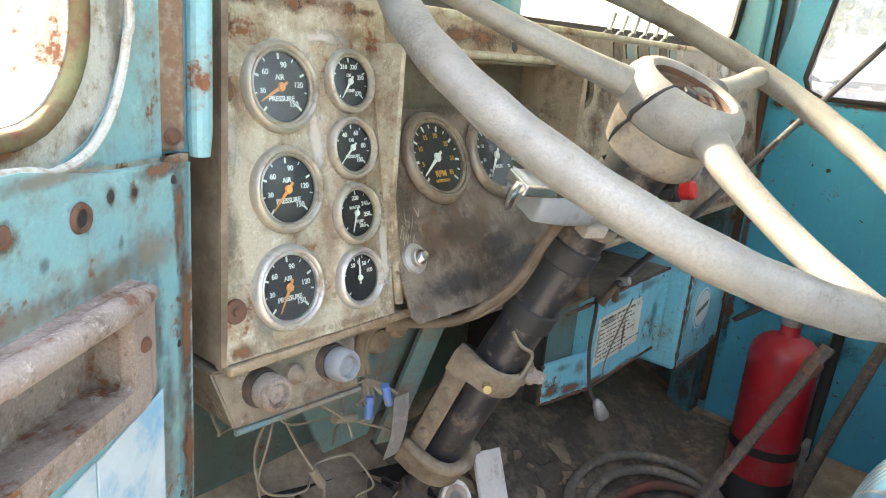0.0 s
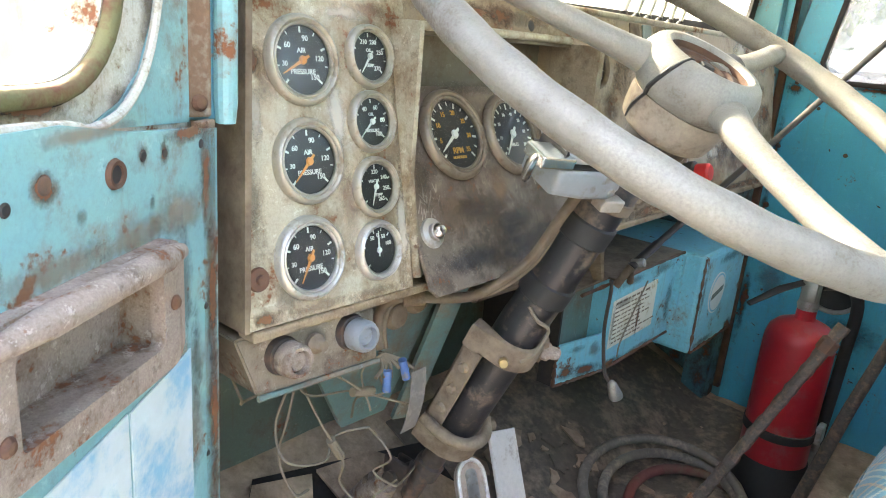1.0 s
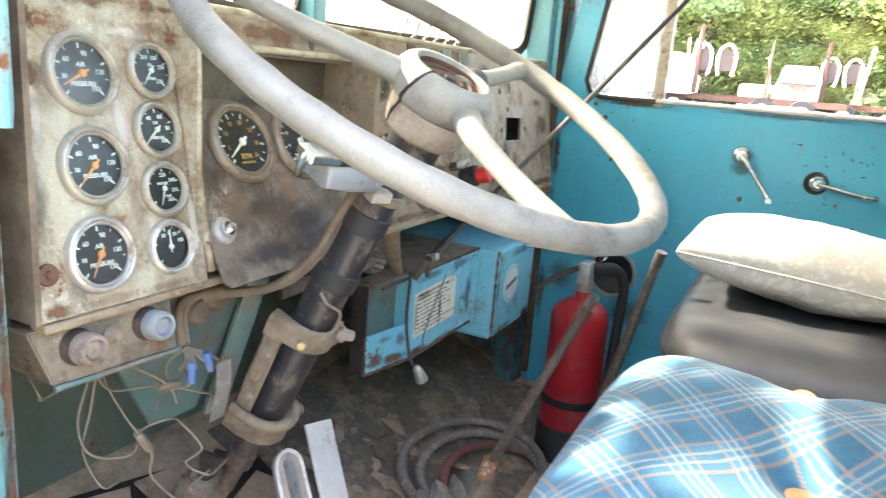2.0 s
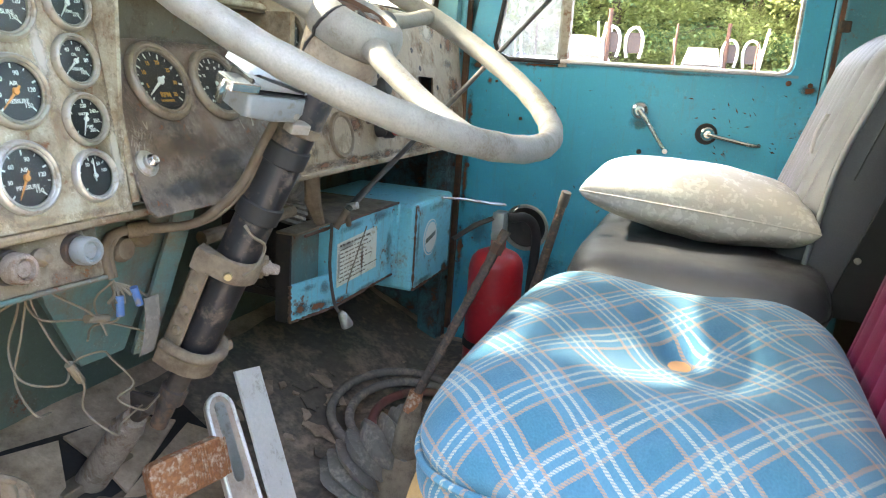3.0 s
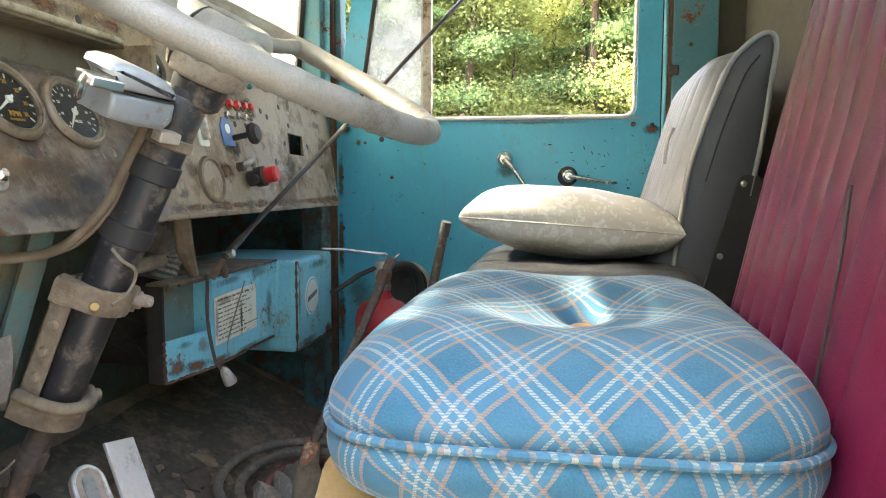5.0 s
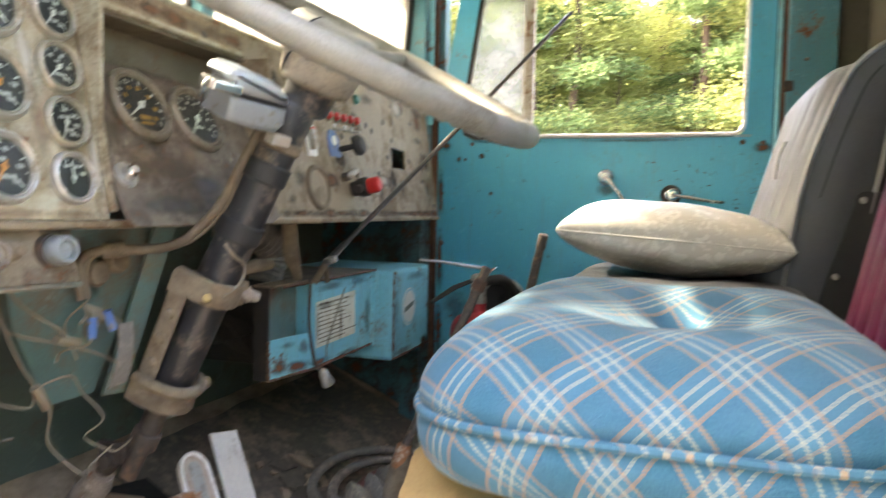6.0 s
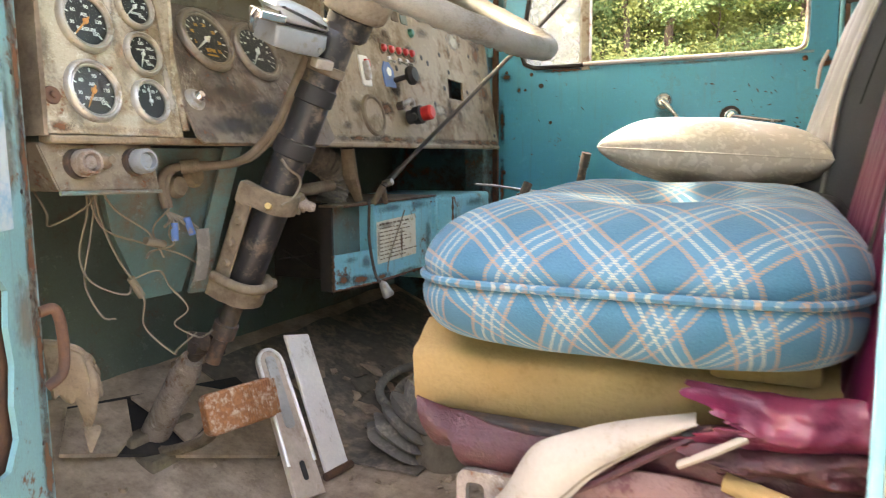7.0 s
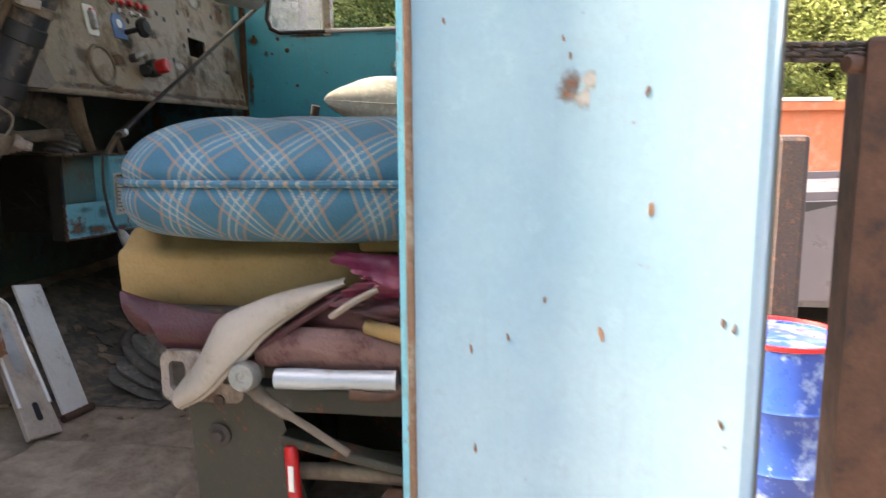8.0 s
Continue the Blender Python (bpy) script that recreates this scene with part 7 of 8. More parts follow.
for x0, z0, x1, z1 in ((0.225, 0.487, 0.258, 0.478), (0.195, 0.437, 0.212, 0.408)):
    part("sleeve", tube([(x0, Y, z0), (x1, Y, z1)], 0.0055, 8), WIRE, wires)
LOOM_PATH = [on_axis(0.750) + Vector((-0.028, 0.020, 0)), on_axis(0.705) + Vector((-0.029, 0.023, 0)), on_axis(0.655) + Vector((-0.030, 0.026, 0)), (0.368, 0.797, 0.616), (0.352, 0.820, 0.597), (0.326, 0.848, 0.591), (0.296, 0.876, 0.591), (0.273, 0.888, 0.584), (0.264, 0.889, 0.563), (0.266, 0.886, 0.530)]
for k, (ox, oz, r) in enumerate(((0, 0, 0.0064), (0.006, 0.004, 0.0036))):
    part("loom", tube(spline([(x + ox, y - 0.004 * k, z + oz * math.sin(1.3 * i + k)) for i, (x, y, z) in enumerate(LOOM_PATH)], 7), r, 10), LOOM, wires, "dusty cloth-wrapped loom", True)
part("loom_tape", tube([(0.312, 0.862, 0.592), (0.292, 0.878, 0.590)], 0.0105, 10), CANVAS, wires, "tape round the loom", True)
tg = thing("hanging_tag", "curled grey card tag hanging from the wires", "tag", (0.305, 0.86, 0.42))
part("card", thicken(grid_sheet(4, 10, lambda u, v: Vector((0.300 - 0.013 * v + 0.026 * u, 0.862 - 0.006 * math.sin(3 * v), 0.496 - 0.078 * v))), (0, 0.0015, 0)), DUSTY_RUBBER, tg, "", True)

# rubber-lined flap hanging at the door hinge
fl = thing("torn_flap", "dirty torn upholstery flap hanging behind the door edge", "flap", (0.04, 0.84, 0.27))


def flap_point(u, v):
    x = 0.022 + 0.066 * u ** 0.85 + 0.006 * v * (1 - u)
    top = 0.392 - 0.018 * u - 0.045 * u * u
    low = 0.322 - 0.010 * u + (-0.042 * math.exp(-((u - 0.55) / 0.16) ** 2)) + 0.006 * math.sin(23 * u)
    bulge = 0.030 * math.sin(math.pi * u) * (0.4 + 0.6 * math.sin(math.pi * min(1, v * 0.9 + 0.1)))
    rib = 0.006 * abs(math.sin(math.pi * 4.0 * (u + 0.12 * v))) ** 0.6
    return Vector((x, 0.835 - bulge - rib, top + (low - top) * v))


part("cloth", thicken(grid_sheet(40, 16, flap_point), (0.0, 0.005, 0)), CANVAS, fl, "", True)
part("edge_roll", tube([flap_point(u, 0) for u in [0.05 * i for i in range(21)]], 0.0045, 8), CANVAS, fl, "", True)
part("edge_roll", tube([flap_point(0.985, v) for v in [0.1 * i for i in range(11)]], 0.005, 8), CANVAS, fl, "", True)
part("hanging_end", tube(spline([flap_point(0.55, 0.95), (0.060, 0.812, 0.268), (0.055, 0.81, 0.250)], 4), [0.009, 0.010, 0.010, 0.009, 0.008, 0.006, 0.005, 0.003, 0.002], 8, flat=0.3), CANVAS, fl, "", True)

# ---- torn vinyl and base of the driver's seat ----
def sheet(name, fn, nu, nv, mat, label, th=0.003):
    return part(name, thicken(grid_sheet(nu, nv, fn), (th, 0, 0)), mat, ds, label, True)


def lerp(a, b, t):
    return Vector(a) + (Vector(b) - Vector(a)) * t


# skirt: its upper border has sunk and its middle is folded out
def skirt(u, v):
    top = spline([(0.11, 0.392, 0.362), (0.125, 0.35, 0.345), (0.12, 0.272, 0.335), (0.12, 0.20, 0.345), (0.11, 0.11, 0.375), (0.12, 0.0, 0.37)], 8)
    k = min(len(top) - 1, int(u * (len(top) - 1)))
    a = top[k]
    b = Vector((0.13, a.y - 0.012 if a.y > 0.3 else a.y, 0.285 if u > 0.15 else 0.305))
    p = lerp(a, b, v)
    p.x -= 0.022 * math.sin(math.pi * v) * (0.6 + 0.4 * math.sin(9 * u)) + 0.004 * noise.noise((p.y * 30, p.z * 30, 2))
    return p


sheet("vinyl_skirt", skirt, 40, 10, OLD_VINYL, "dried maroon vinyl skirt, torn open")
sheet("vinyl_panel", lambda u, v: Vector((0.098 - 0.010 * math.sin(math.pi * v) - 0.004 * noise.noise((u * 7, v * 3, 5)), 0.225 - 0.24 * u, 0.330 - 0.006 * u - 0.046 * v + 0.004 * noise.noise((u * 6, 2, 1)))), 40, 10, BROWN_VINYL, "faded brown vinyl side panel")


def tongue(u, v):
    c = spline([(0.084, 0.322, 0.240), (0.074, 0.285, 0.270), (0.074, 0.250, 0.314), (0.078, 0.212, 0.342), (0.084, 0.168, 0.363), (0.090, 0.124, 0.380)], 8)
    f = u * (len(c) - 1)
    k = min(len(c) - 2, int(f))
    p = lerp(c[k], c[k + 1], f - k)
    w = 0.012 + 0.034 * math.sin(math.pi * min(1, u * 0.86 + 0.14)) ** 1.3 + 0.010 * math.exp(-((u - 0.42) / 0.10) ** 2) - 0.006 * u
    p += Vector((0, 0.62, 0.78)) * w * (v - 0.5)
    p.x += 0.012 * (v - 0.35) ** 2 * 4 - 0.003 * math.sin(5 * u)
    return p


sheet("vinyl_tongue", tongue, 48, 12, PALE_VINYL, "pale vinyl backing folded outwards")
part("pale_hem", tube([skirt(0.0125 * i, 0) + Vector((-0.004, 0, 0.002)) for i in range(41)], [0.0038 + 0.0014 * math.sin(2.3 * i) for i in range(41)], 6), HEM, ds, "pale torn hem", True)
part("tongue_stitch", tube([tongue(u, 0.10) + Vector((-0.0006, 0, 0)) for u in [0.05 * i for i in range(20)]], 0.0009, 6), DUSTY, ds)
part("vinyl_hem", tube(spline([(0.10, 0.11, 0.375), (0.095, 0.16, 0.345), (0.09, 0.21, 0.312), (0.09, 0.25, 0.29), (0.085, 0.275, 0.27)], 6), 0.004, 8), OLD_VINYL, ds, "", True)
part("zip_tape", tube(spline([(0.10, 0.135, 0.367), (0.10, 0.08, 0.378), (0.10, 0.02, 0.372)], 6), 0.0055, 8, flat=0.4), BLACK, ds, "black torn edging", True)
PINK_VINYL = plain("pink_maroon_vinyl", (0.16, 0.015, 0.042), 0.35, 0, 300, 0.35, 0.3, (0.11, 0.016, 0.04), 0.4, 20)


def drape(top, drop, shift):
    def fn(u, v):
        rag = math.exp(-u * 9)
        y = 0.115 - 0.26 * u + (0.018 * math.sin(9 * v + shift) + 0.022 * noise.noise((v * 14, shift, 3))) * rag
        z = top + 0.012 * noise.noise((u * 4, shift, 1)) - drop * v
        x = 0.122 - 0.034 * math.sin(math.pi * min(1, 0.15 + 0.8 * v)) - 0.014 * noise.noise((u * 7, v * 3, shift)) - 0.0035 * noise.noise((u * 20, v * 8, shift + 4))
        return Vector((x, y, z))
    return fn


sheet("vinyl_tatter", drape(0.412, 0.060, 0.7), 90, 30, PINK_VINYL, "crumpled maroon vinyl")
sheet("vinyl_tatter", drape(0.372, 0.045, 5.1), 90, 26, OLD_VINYL, "crumpled maroon vinyl")
part("foam_strip", tube(spline([(0.10, 0.10, 0.332), (0.09, 0.06, 0.325), (0.09, 0.01, 0.312)], 5), 0.009, 8), FOAM, ds, "", True)
part("pale_strip", tube(spline([(0.088, 0.135, 0.345), (0.082, 0.11, 0.362), (0.09, 0.085, 0.375)], 5), 0.007, 8, flat=0.5), PALE_VINYL, ds, "", True)
part("slide_tube", lathe([(0.0, 0), (0.0115, 0), (0.0118, 0.04), (0.0105, 0.07), (0.0115, 0.135), (0, 0.137)], (0.088, 0.200, 0.273), (0, -1, 0.02), 18), WORN_CHROME, ds, "flaking bright slide tube", True)
part("slide_stop", tube(spline([(0.082, 0.115, 0.262), (0.082, 0.09, 0.259), (0.084, 0.068, 0.262), (0.09, 0.060, 0.270)], 4), 0.0065, 10), RUST, ds, "rusty bent stop", True)
part("slide_bracket", plate(rrect(-0.05, -0.03, 0.05, 0.03, 0.012), plane_map((0.112, 0.300, 0.262), (0, -1, 0), (0, 0, 1)), 0.01, [circle(0.03, 0.0, 0.008, 14), rrect(-0.04, -0.018, -0.02, 0.018, 0.006, 3)]), PALE_DUST, ds, "cream slide bracket")
part("release_arm", tube(spline([(0.085, 0.235, 0.272), (0.080, 0.21, 0.250), (0.080, 0.18, 0.232), (0.085, 0.12, 0.192)], 5), [0.011] * 5 + [0.009] * 5 + [0.006] * 6, 10, flat=0.6), DUSTY, ds, "", True)
part("release_knob", lathe([(0.0, 0.014), (0.005, 0.0135), (0.006, 0.016), (0.0145, 0.016), (0.0165, 0.012), (0.0165, 0.0)], (0.082, 0.230, 0.278), (-1, 0.1, 0.1), 20), DULL, ds, "grey round release knob", True)
part("frame_plate", plate([(0.005, 0), (0.165, 0.0), (0.100, 0.12), (-0.008, 0.12)], plane_map((0.12, 0.315, 0.0), (0, -1, 0), (0, 0, 1)) @ Matrix.Diagonal((1, 2.0, 1, 1)), 0.012), DARK_GREEN, ds, "dark green base plate")
for y, z in ((0.285, 0.19), (0.28, 0.235)):
    part("bolt", lathe([(0, 0.010), (0.006, 0.010), (0.008, 0.005), (0.014, 0.004), (0.014, 0)], (0.12, y, z), (-1, 0, 0), 14), DARKRUST, ds, "", True)
part("frame_rail", box(0.11, -0.15, 0.225, 0.14, 0.24, 0.255, 0.003), DARK_GREEN, ds, "dark green rail")
part("scissor_arm", box(-0.014, -0.006, 0, 0.014, 0.006, 0.24, 0.003, look((0.115, 0.205, 0.195), (0.115, -0.03, 0.145)) @ pose(0, 0, -0.24)), DARK_GREEN, ds)
part("far_leg", box(0.50, -0.05, 0.0, 0.53, 0.33, 0.34, 0.004), DARK_GREEN, ds)
part("rear_leg", box(0.15, -0.08, 0.0, 0.5, -0.05, 0.34, 0.004), DARK_GREEN, ds)
part("front_leg", box(0.24, 0.26, 0.0, 0.5, 0.28, 0.33, 0.004), DARK_GREEN, ds)
part("seat_pan", box(0.14, -0.06, 0.318, 0.61, 0.40, 0.336, 0.004), DARKRUST, ds)
# things under the seat
rh = thing("red_handle", "red plastic tool handle under the seat", "handle", (0.10, 0.19, 0.0))
part("grip", tube([(0.10, 0.187, 0.0), (0.10, 0.187, 0.10), (0.10, 0.192, 0.185), (0.10, 0.192, 0.190)], [0.0095, 0.010, 0.0095, 0.006], 14, flat=0.8), RED_PLASTIC, rh, "", True)
part("lettering_bar", box(0.089, 0.186, 0.14, 0.091, 0.192, 0.17), MARK, rh)
ch = thing("hose", "grey cable lying under the seat", "cable", (0.2, 0.1, 0.02))
part("cable", tube(spline([(0.14, 0.26, 0.13), (0.13, 0.20, 0.145), (0.12, 0.12, 0.152), (0.11, 0.05, 0.155)], 6), 0.010, 10), DUSTY, ch, "", True)
pn = thing("rusty_pan", "rusty orange tin under the seat edge", "tin", (0.07, 0.05, 0))
part("tin", lathe([(0.05, 0), (0.055, 0.14), (0.05, 0.145), (0.0, 0.14)], (0.10, 0.02, 0.0), (0, 0.1, 1), 24), RUST, pn, "", True)
# doorstep rust and a raised floor edge
def ledge_point(u, v):
    x, y = -0.005 + 0.455 * u, 0.448 + 0.33 * v
    e = min(1.0, 12 * min(u + 0.2, 1 - u, v, 1 - v + 0.05))
    return Vector((x + 0.008 * noise.noise((y * 14, 2, 1)), y + 0.008 * noise.noise((x * 14, 5, 1)), -0.004 + 0.026 * max(0, e) ** 0.4 + 0.006 * noise.noise((x * 8, y * 8, 7)) + 0.003 * noise.noise((x * 40, y * 40, 2))))


part("floor_ledge", thicken(grid_sheet(60, 44, ledge_point), (0, 0, -0.01)), WOOD_DIRT, None, "dirt-caked raised floor ledge by the driver's seat", True, "trim", "structure")

# floor litter and mat
bm = bmesh.new()
rnd = random.Random(5)
for i in range(260):
    x, y = rnd.uniform(0.02, 1.5), rnd.uniform(0.35, 1.15)
    z = max(0.0, (y - 0.88) * 0.46) + 0.002
    s = rnd.uniform(0.003, 0.010)
    tmp = bmesh.ops.create_cone(bm, cap_ends=True, segments=5, radius1=s, radius2=s * 0.5, depth=s * 0.7)
    bmesh.ops.transform(bm, matrix=Matrix.Translation((x, y, z)) @ Euler((rnd.uniform(-1, 1), rnd.uniform(-1, 1), rnd.uniform(0, 6))).to_matrix().to_4x4(), verts=tmp["verts"])
part("floor_litter", bm, WOOD_DIRT, None, "crumbs of dirt and litter on the cab floor", False, "litter", "stuff")
mt = thing("floor_mat", "torn black rubber mat on the passenger side floor", "mat", (1.0, 0.95, 0))
part("mat_sheet", thicken(grid_sheet(30, 20, lambda u, v: Vector((0.62 + 0.93 * u, 0.66 + 0.54 * v, max(0.0, (0.66 + 0.54 * v - 0.88) * 0.46) + 0.008 + 0.006 * noise.noise((u * 9, v * 7, 4))))), (0, 0, -0.004)), MAT, mt, "", True)

rnd = random.Random(41)
for i in range(26):
    x, y = rnd.uniform(0.62, 1.05), rnd.uniform(0.68, 1.05)
    n, size = rnd.randint(7, 11), rnd.uniform(0.012, 0.045)
    ragged = [(size * rnd.uniform(0.35, 1.2) * math.cos(6.283 * k / n), size * rnd.uniform(0.2, 0.7) * math.sin(6.283 * k / n)) for k in range(n)]
    slope = 0.46 if y > 0.88 else 0.0
    flat_m = plane_map((x, y, max(0.0, (y - 0.88) * 0.46) + 0.0165), Vector((1, 0, 0)), Vector((0, 1, slope))) @ pose(0, 0, 0, rnd.uniform(-5, 5), rnd.uniform(-5, 5), rnd.uniform(0, 180))
    part("torn_piece", plate(ragged, flat_m, 0.004), WOOD_DIRT if i % 3 else MAT, mt)

# loose dusty plates round the steering shaft on the toe board
tp = thing("toe_plates", "dusty loose steel plates round the shaft on the toe board", "plates", (0.3, 0.95, 0.03), kind="structure")


def toe_plate(name, outline, lift, mat, tilt=0.0):
    bm = bmesh.new()
    top = [bm.verts.new((x, y, max(0.0, (y - 0.88) * 0.46) + lift + tilt * (x - 0.3))) for x, y in outline]
    bm.faces.new(top)
    g = bmesh.ops.extrude_face_region(bm, geom=bm.faces[:])
    bmesh.ops.translate(bm, verts=[e for e in g["geom"] if isinstance(e, bmesh.types.BMVert)], vec=(0, 0, -0.006))
    return part(name, bm, mat, tp)


# near-black sheet paints the darkness seen in the gaps between the plates
toe_plate("gap_shade_sheet", [(0.315, 1.207), (0.663, 1.129), (0.634, 0.917), (0.541, 0.926), (0.231, 1.121)], 0.012, PLAIN_DARK)
toe_plate("plate", [(0.303, 1.191), (0.405, 1.163), (0.351, 1.089), (0.296, 1.066), (0.224, 1.111)], 0.022, WOOD_DIRT, 0.02)
toe_plate("plate", [(0.418, 1.167), (0.541, 1.155), (0.612, 1.092), (0.414, 1.024), (0.422, 1.077)], 0.026, WOOD_DIRT, -0.03)
toe_plate("plate", [(0.376, 1.015), (0.622, 1.072), (0.672, 0.986), (0.530, 0.917)], 0.020, WOOD_DIRT, 0.0)
for pts in ([(0.649, 0.990, 0.397), (0.738, 0.990, 0.392), (0.822, 0.990, 0.395)], [(0.710, 0.990, 0.432), (0.769, 0.990, 0.378), (0.822, 0.990, 0.320), (0.844, 0.990, 0.285)], [(0.663, 0.990, 0.416), (0.758, 0.990, 0.367), (0.848, 0.990, 0.334)], [(0.729, 0.990, 0.442), (0.800, 0.990, 0.410), (0.833, 0.990, 0.356)]):
    part("wire", tube(spline(pts, 6), 0.0016, 6), PLAIN_DARK, wires, "black wire", True)

# ---- outside ----
GZ = -1.25


def rise(x):
    """The yard climbs gently on the passenger's side."""
    return 1.35 * max(0.0, min(1.0, (x - 4.5) / 17.0))


def ground_point(u, v):
    x, y = 300 * (2 * u - 1) ** 3 + 12 * (2 * u - 1), 300 * (2 * v - 1) ** 3 + 12 * (2 * v - 1)
    return Vector((x, y, GZ + rise(x) + 0.10 * noise.noise((x * 0.15, y * 0.15, 0)) * min(1, (abs(x) + abs(y)) / 12)))


part("ground", grid_sheet(90, 90, ground_point), GRAVEL, None, "pale sunlit gravel yard", True, "ground", "structure")


def leaf_cloud(rnd, n, place, size, droop=0.0):
    vs, fs = [], []
    for i in range(n):
        p, nrm = place(rnd)
        s = size * rnd.uniform(0.6, 1.4)
        a = Vector((rnd.gauss(0, 1), rnd.gauss(0, 1), rnd.gauss(0, 0.6))).normalized()
        b = a.cross(Vector((rnd.gauss(0, 1), rnd.gauss(0, 1), rnd.gauss(0, 1)))).normalized()
        k = len(vs)
        vs += [p - a * s, p + b * s * 0.55, p + a * s * 1.1 - Vector((0, 0, droop * s)), p - b * s * 0.55]
        fs.append((k, k + 1, k + 2, k + 3))
    return vs, fs


def tree(name, label, seed, height, conifer):
    rnd = random.Random(seed)
    t = thing(name, label, "tree", (0, 0, 0))
    trunk = tube([(0.15 * math.sin(i * 1.1 + seed), 0.12 * math.cos(i * 1.7 + seed), height * 0.94 * i / 8) for i in range(9)], [0.24 * (1 - 0.11 * i) * height / 16 for i in range(9)], 8)
    limbs = []
    nodes = []
    for i in range(30 if conifer else 22):
        f = rnd.uniform(0.04, 0.95) if conifer else rnd.uniform(0.06, 0.88)
        a = rnd.uniform(0, 6.283)
        L = height * ((0.21 * (1 - f) + 0.02) if conifer else rnd.uniform(0.14, 0.26) * (1.15 - 0.6 * abs(f - 0.5)))
        z0 = height * f
        tip = Vector((math.cos(a) * L, math.sin(a) * L, z0 + (-0.12 * L if conifer else 0.55 * L)))
        limbs.append(tube([(0, 0, z0), tip * 0.5 + Vector((0, 0, z0 * 0.5 + (0.1 * L))), tip], [0.06 * height / 16, 0.04 * height / 16, 0.012], 5))
        nodes.append((Vector((0, 0, z0)), tip, L))
    part("trunk", joined(trunk, *limbs), BARK, t, "", True)

    def place(r):
        p0, p1, L = r.choice(nodes)
        f = r.uniform(0.25, 1.05)
        p = p0.lerp(p1, f)
        sp = L * (0.17 if conifer else 0.30)
        return p + Vector((r.gauss(0, sp), r.gauss(0, sp), r.gauss(0, sp * (0.45 if conifer else 0.7)))), None
    vs, fs = leaf_cloud(rnd, 24000 if conifer else 26000, place, 0.09 if conifer else 0.088, 0.5 if conifer else 0.1)
    me = bpy.data.meshes.new("crown")
    me.from_pydata(vs, [], fs)
    me.materials.append(NEEDLE if conifer else LEAF)
    ob = new("crown", me)
    ob.parent = t
    return t


kinds = [tree("broadleaf_tree", "tall sunlit green broadleaf tree at the yard's edge", 1, 15, False), tree("broadleaf_tree", "bright green leafy tree at the yard's edge", 2, 12, False),
         tree("conifer_tree", "dark green conifer at the yard's edge", 3, 20, True), tree("conifer_tree", "tall drooping conifer at the yard's edge", 4, 17, True)]
rnd = random.Random(9)
spots = []
for i in range(64):
    a = radians(-30 + 118 * (i / 63) + rnd.uniform(-1, 1))
    for row in range(3):
        d = 40 + 7 * row + rnd.uniform(-3, 3)
        spots.append((d * math.cos(a), d * math.sin(a), row))
for i in range(46):
    a = radians(-30 + 118 * (i / 45) + rnd.uniform(-1, 1))
    d = 37.5 + rnd.uniform(-1, 1)
    spots.append((d * math.cos(a), d * math.sin(a), 9))
# unseen trees added front left to shade the ground beside the driver's door
for i in range(12):
    a = radians(114 + 44 * (i / 11) + rnd.uniform(-1, 1))
    d = 14 + rnd.uniform(-1.5, 2.5)
    spots.append((d * math.cos(a), d * math.sin(a), i % 2))
# unseen trees added on the driver's side to hold back low sky light
for i in range(30):
    a = radians(158 + 125 * (i / 29) + rnd.uniform(-2, 2))
    d = 30 + 5 * (i % 2) + rnd.uniform(-2, 2)
    spots.append((d * math.cos(a), d * math.sin(a), 1))
used = set()
for x, y, row in spots:
    k = rnd.choice((0, 0, 1, 2, 3) if row == 0 else (0, 1) if row == 9 else (2, 3, 2, 0))
    m = pose(x, y, GZ + rise(x) - 0.2, 0, 0, rnd.uniform(0, 360))
    if k not in used:
        kinds[k].matrix_basis = m
        used.add(k)
    else:
        s = rnd.uniform(0.8, 1.2) if row != 9 else rnd.uniform(0.28, 0.42)
        o = copy_thing(kinds[k], m)
        o.scale = (s, s, s)


def wheel_at(t, x, y, r, mat_rim):
    tyre = part("tyre", lathe([(r * 0.55, -0.12), (r * 0.95, -0.12), (r, -0.08), (r, 0.08), (r * 0.95, 0.12), (r * 0.55, 0.12)], (x, y, GZ + r), (1, 0, 0), 24), BLACK, t, "", True)
    part("rim", lathe([(0, -0.06), (r * 0.3, -0.06), (r * 0.5, -0.02), (r * 0.56, -0.11)], (x, y, GZ + r), (1, 0, 0), 20), mat_rim, tyre, "", True)


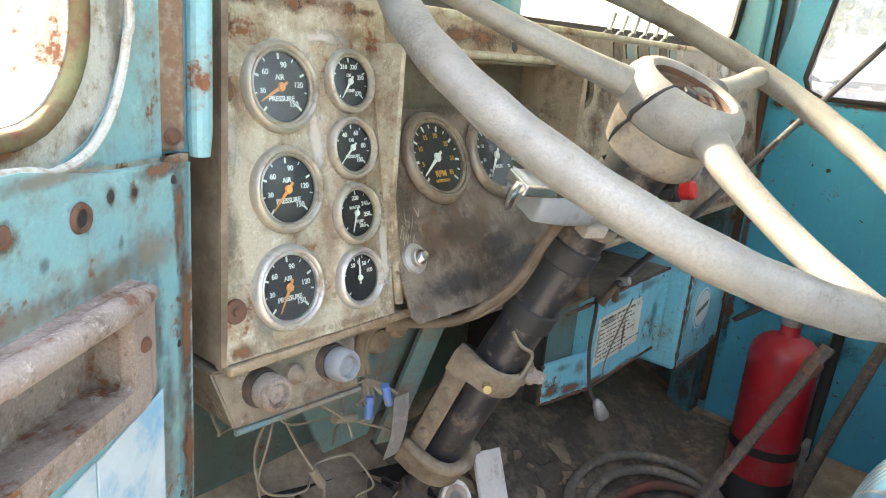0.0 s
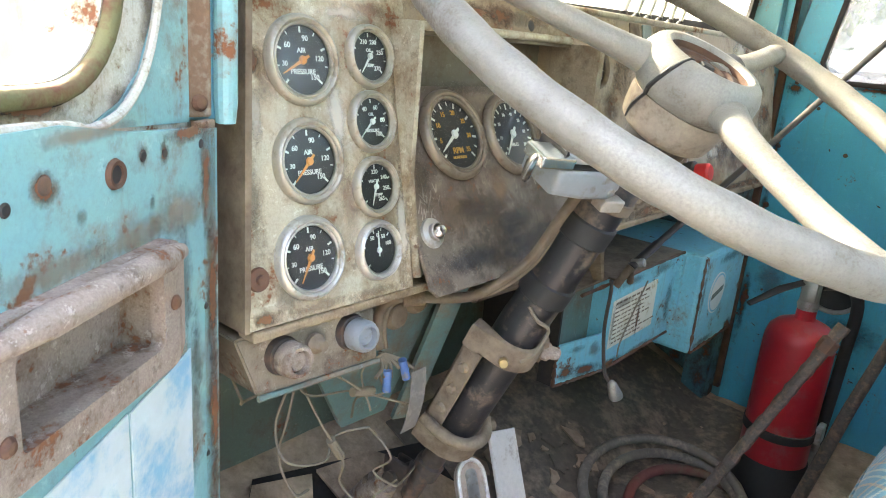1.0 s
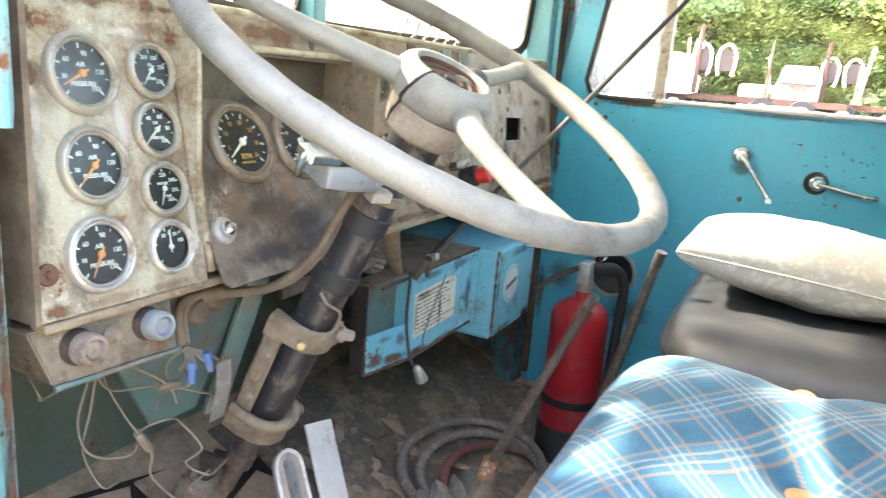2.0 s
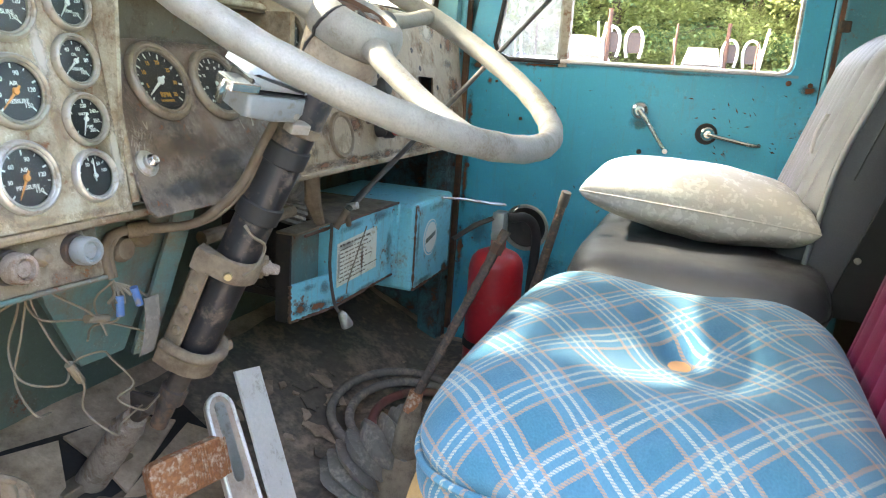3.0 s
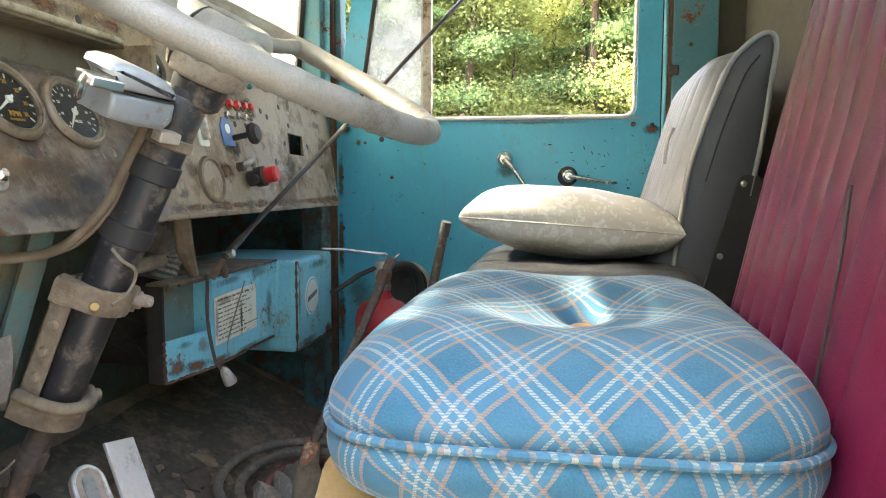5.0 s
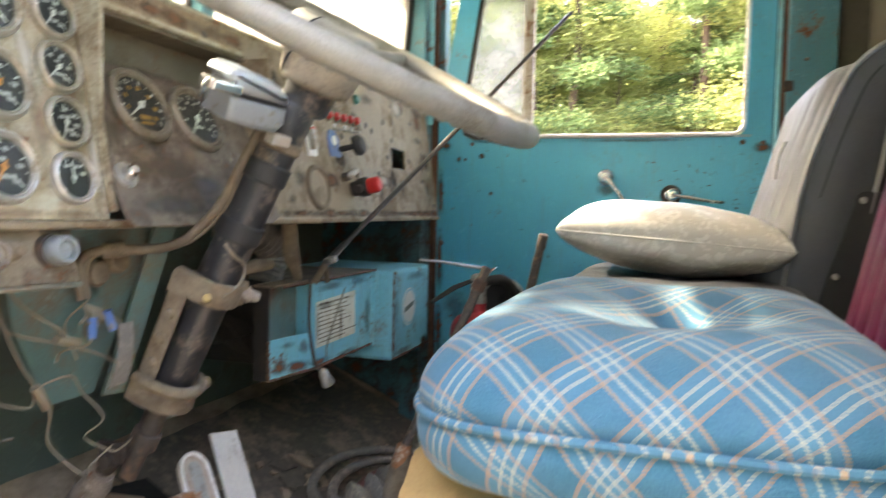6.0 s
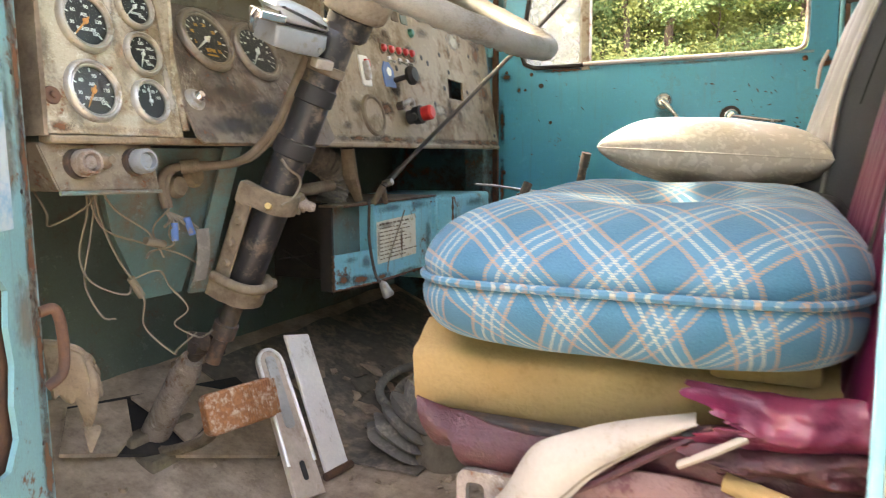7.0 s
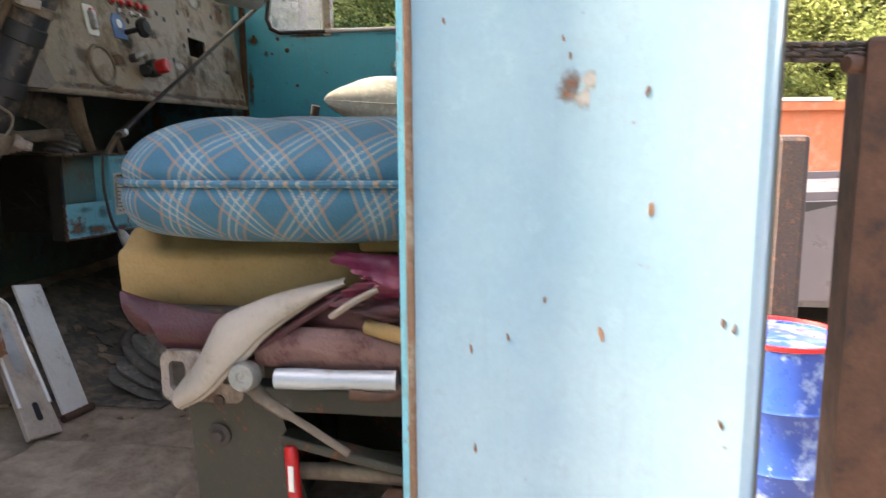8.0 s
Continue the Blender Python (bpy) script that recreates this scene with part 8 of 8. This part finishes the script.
def old_truck(x, y, mat, label):
    t = thing("parked_truck", label, "truck", (x, y, GZ))
    part("cab", joined(box(x - 1.1, y - 0.9, GZ + 0.9, x + 1.1, y + 0.9, GZ + 1.75, 0.12), plate([(-0.75, 0), (0.8, 0), (0.65, 0.7), (-0.55, 0.7)], plane_map((x - 1.0, y, GZ + 1.7), (0, -1, 0), (0, 0, 1)), -2.0)), mat, t)
    part("windscreen", box(x - 1.03, y - 0.55, GZ + 1.8, x - 1.01, y + 0.55, GZ + 2.3, 0.0), BLACK, t, "dark cab window")
    part("bonnet", box(x - 0.9, y + 0.8, GZ + 0.8, x + 0.9, y + 2.4, GZ + 1.6, 0.15), mat, t)
    part("chassis", box(x - 0.5, y - 6.5, GZ + 0.75, x + 0.5, y + 2.2, GZ + 0.95), RUST, t)
    for wy in (1.7, -3.6, -5.0):
        for sx in (-0.95, 0.95):
            wheel_at(t, x + sx, y + wy, 0.5, WHITE)
    part("side_window", box(x - 1.13, y - 0.35, GZ + 1.78, x - 1.10, y + 0.5, GZ + 2.25), BLACK, t, "dark door window")
    for sy in (-0.75, 0.15):
        part("rack_loop", tube([(x - 0.9, y - 1.3 + sy + 0.34 * math.cos(a), GZ + 2.35 + (0.55 * math.sin(a) if math.sin(a) > 0 else 0.9 * math.sin(a))) for a in [math.pi * (1.25 - 1.5 * i / 12) for i in range(13)]], 0.06, 8), WHITE, t, "white hoop of the headache rack")
        part("rack_mesh", box(x - 0.88, y - 1.3 + sy - 0.25, GZ + 1.9, x - 0.86, y - 1.3 + sy + 0.25, GZ + 2.7), DARKRUST, t)
    part("exhaust_pipe", tube([(x - 0.9, y - 1.0, GZ + 1.0), (x - 0.9, y - 1.0, GZ + 3.6)], 0.09, 12), RUST, t)
    t.location.z += rise(x)
    return t


old_truck(31, 5.6, WHITE, "white old logging truck parked in the yard")
old_truck(36, 1.0, WHITE, "white flatbed truck parked farther off in the yard")
old_truck(9, 17, WHITE, "white truck in front of the cab across the yard")
old_truck(15, 19, TRUCK_ORANGE, "orange truck in front of the cab across the yard")
old_truck(17, 12.5, BLUE_DRUM, "blue truck in the yard")


def log_trailer(x, y, label, rng):
    t = thing("log_trailer", label, "trailer", (x, y, GZ))
    part("frame", box(x - 0.25, y - 4, GZ + 0.8, x + 0.25, y + 4, GZ + 1.0), RUST, t)
    for yy in (-3.0, 0.2, 3.2):
        part("bunk", box(x - 1.2, y + yy - 0.12, GZ + 1.0, x + 1.2, y + yy + 0.12, GZ + 1.2), TRUCK_ORANGE, t)
        for sx in (-1.15, 1.15):
            tilt = rng.uniform(-0.35, 0.35)
            part("stake", tube([(x + sx, y + yy, GZ + 1.1), (x + sx, y + yy + tilt, GZ + 2.6 + rng.uniform(0, 0.7))], [0.06, 0.045], 8), rng.choice((RUST, WHITE, WHITE)), t)
    for wy in (-2.6, -1.3):
        for sx in (-0.9, 0.9):
            wheel_at(t, x + sx, y + wy, 0.5, WHITE)
    t.location.z += rise(x)
    return t


rnd = random.Random(21)
log_trailer(31.5, 8.0, "empty log trailer with orange stakes in the yard", rnd)
log_trailer(33, 12.5, "empty log trailer with rusty stakes behind the trucks", rnd)
log_trailer(32.0, 1.8, "empty log trailer with leaning stakes in the yard", rnd)
lp = thing("scrap_pipes", "pale scrap pipes and timbers lying in the yard", "scrap", (11, 2.5, GZ))
for i in range(150):
    x, y, a, L = rnd.uniform(11, 24), rnd.uniform(-3, 9), rnd.uniform(0, 3.14), rnd.uniform(0.6, 2.6)
    z = GZ + rise(x) + rnd.uniform(0.08, 0.7)
    part("pipe", tube([(x, y, z), (x + L * math.cos(a), y + L * math.sin(a), z + rnd.uniform(-0.05, 0.1))], rnd.uniform(0.04, 0.12), 8), rnd.choice((WHITE, WHITE, DULL, RUST, GRAVEL, GRAVEL)), lp)

# behind the cab
pt = thing("steel_stake", "thick rusty brown steel stake behind the cab", "post", (0.40, -0.56, GZ))
part("stake", plate([(0.330, -0.474), (0.285, -0.755), (0.405, -0.775), (0.452, -0.499)], plane_map((0, 0, 0.650), (1, 0, 0), (0, 1, 0)), 0.650 - GZ, bevel=0.006), RUST, pt)
part("pin", lathe([(0, 0.022), (0.009, 0.022), (0.0115, 0.018), (0.0115, -0.01)], (0.348, -0.472, 0.619), (-0.5, 1, 0), 14), RUST, pt, "", True)
cn = thing("chain", "rusty double chain stretched behind the cab", "chain", (0.36, -0.4, 0.62))
CHAIN_DIR = Vector((0.029, 0.088, 0.005)).normalized()
for row in range(2):
    for i in range(15):
        c = Vector((0.350, -0.470, 0.640 - 0.012 * row)) + CHAIN_DIR * 0.0125 * i
        m = Matrix.Translation(c) @ CHAIN_DIR.to_track_quat("X", "Z").to_matrix().to_4x4() @ pose(0, 0, 0, 90 * (i % 2) + 35)
        part("link", tube([m @ Vector((x, y, 0)) for x, y in rrect(-0.0098, -0.0056, 0.0098, 0.0056, 0.0055, 4)], 0.0034, 6, True), PITTED, cn, "", True)
p2 = thing("steel_stake", "dark rusty square stake behind the cab", "post", (3.32, -1.36, GZ))
part("stake", box(3.25, -1.43, GZ, 3.40, -1.26, 0.535, 0.03), DARKRUST, p2)
dr = thing("oil_drum", "glossy blue steel drum with a red rim on the ground", "drum", (2.75, -1.18, GZ))
part("shell", lathe([(0, 0), (0.285, 0), (0.285, 0.28), (0.295, 0.295), (0.285, 0.31), (0.285, 0.57), (0.295, 0.585), (0.285, 0.60), (0.285, 0.87), (0.27, 0.87), (0.27, 0.855), (0, 0.855)], (2.75, -1.18, GZ), (0, 0, 1), 40), BLUE_DRUM, dr, "", True)
part("red_rim", lathe([(0.282, 0.862), (0.292, 0.866), (0.292, 0.886), (0.276, 0.886), (0.272, 0.868)], (2.75, -1.18, GZ), (0, 0, 1), 40), RED_PLASTIC, dr, "red rim", True)


def parked_car():
    c = thing("parked_car", "grey car parked in the yard behind the cab", "car", (6.2, -2.4, GZ))
    prof = [(-2.1, 0.35), (-2.15, 0.7), (-1.95, 0.92), (-0.95, 1.02), (-0.35, 1.32), (1.1, 1.37), (1.85, 1.1), (2.15, 1.0), (2.2, 0.4)]
    bm = plate(prof, plane_map((5.4, -2.4, GZ), (0, -1, 0), (0, 0, 1)), 1.7)
    bmesh.ops.bevel(bm, geom=[e for e in bm.edges], offset=0.07, segments=2, affect="EDGES")
    part("body", bm, GREY_CAR, c, "", True)
    part("side_window", plate([(-0.75, 1.04), (-0.3, 1.25), (1.0, 1.29), (1.55, 1.06)], plane_map((5.39, -2.4, GZ), (0, -1, 0), (0, 0, 1)), 0.02), BLACK, c)
    for wy in (-1.35, 1.4):
        wheel_at(c, 5.5, -2.4 - wy, 0.33, DULL)
    return c


parked_car()
bn = thing("orange_skip", "orange steel bin at the edge of the yard", "bin", (14, -4.6, GZ))
part("bin", box(13, -6.4, GZ, 15, -2.6, GZ + 2.3, 0.05), TRUCK_ORANGE, bn)
part("bin_rim", box(12.9, -6.5, GZ + 2.25, 15.1, -2.5, GZ + 2.42, 0.02), TRUCK_ORANGE, bn)
part("pale_ledge", box(12.88, -5.05, GZ + 2.42, 15.1, -2.5, GZ + 2.48), WHITE, bn, "pale top ledge")
bn.location.z += rise(14) - 0.79
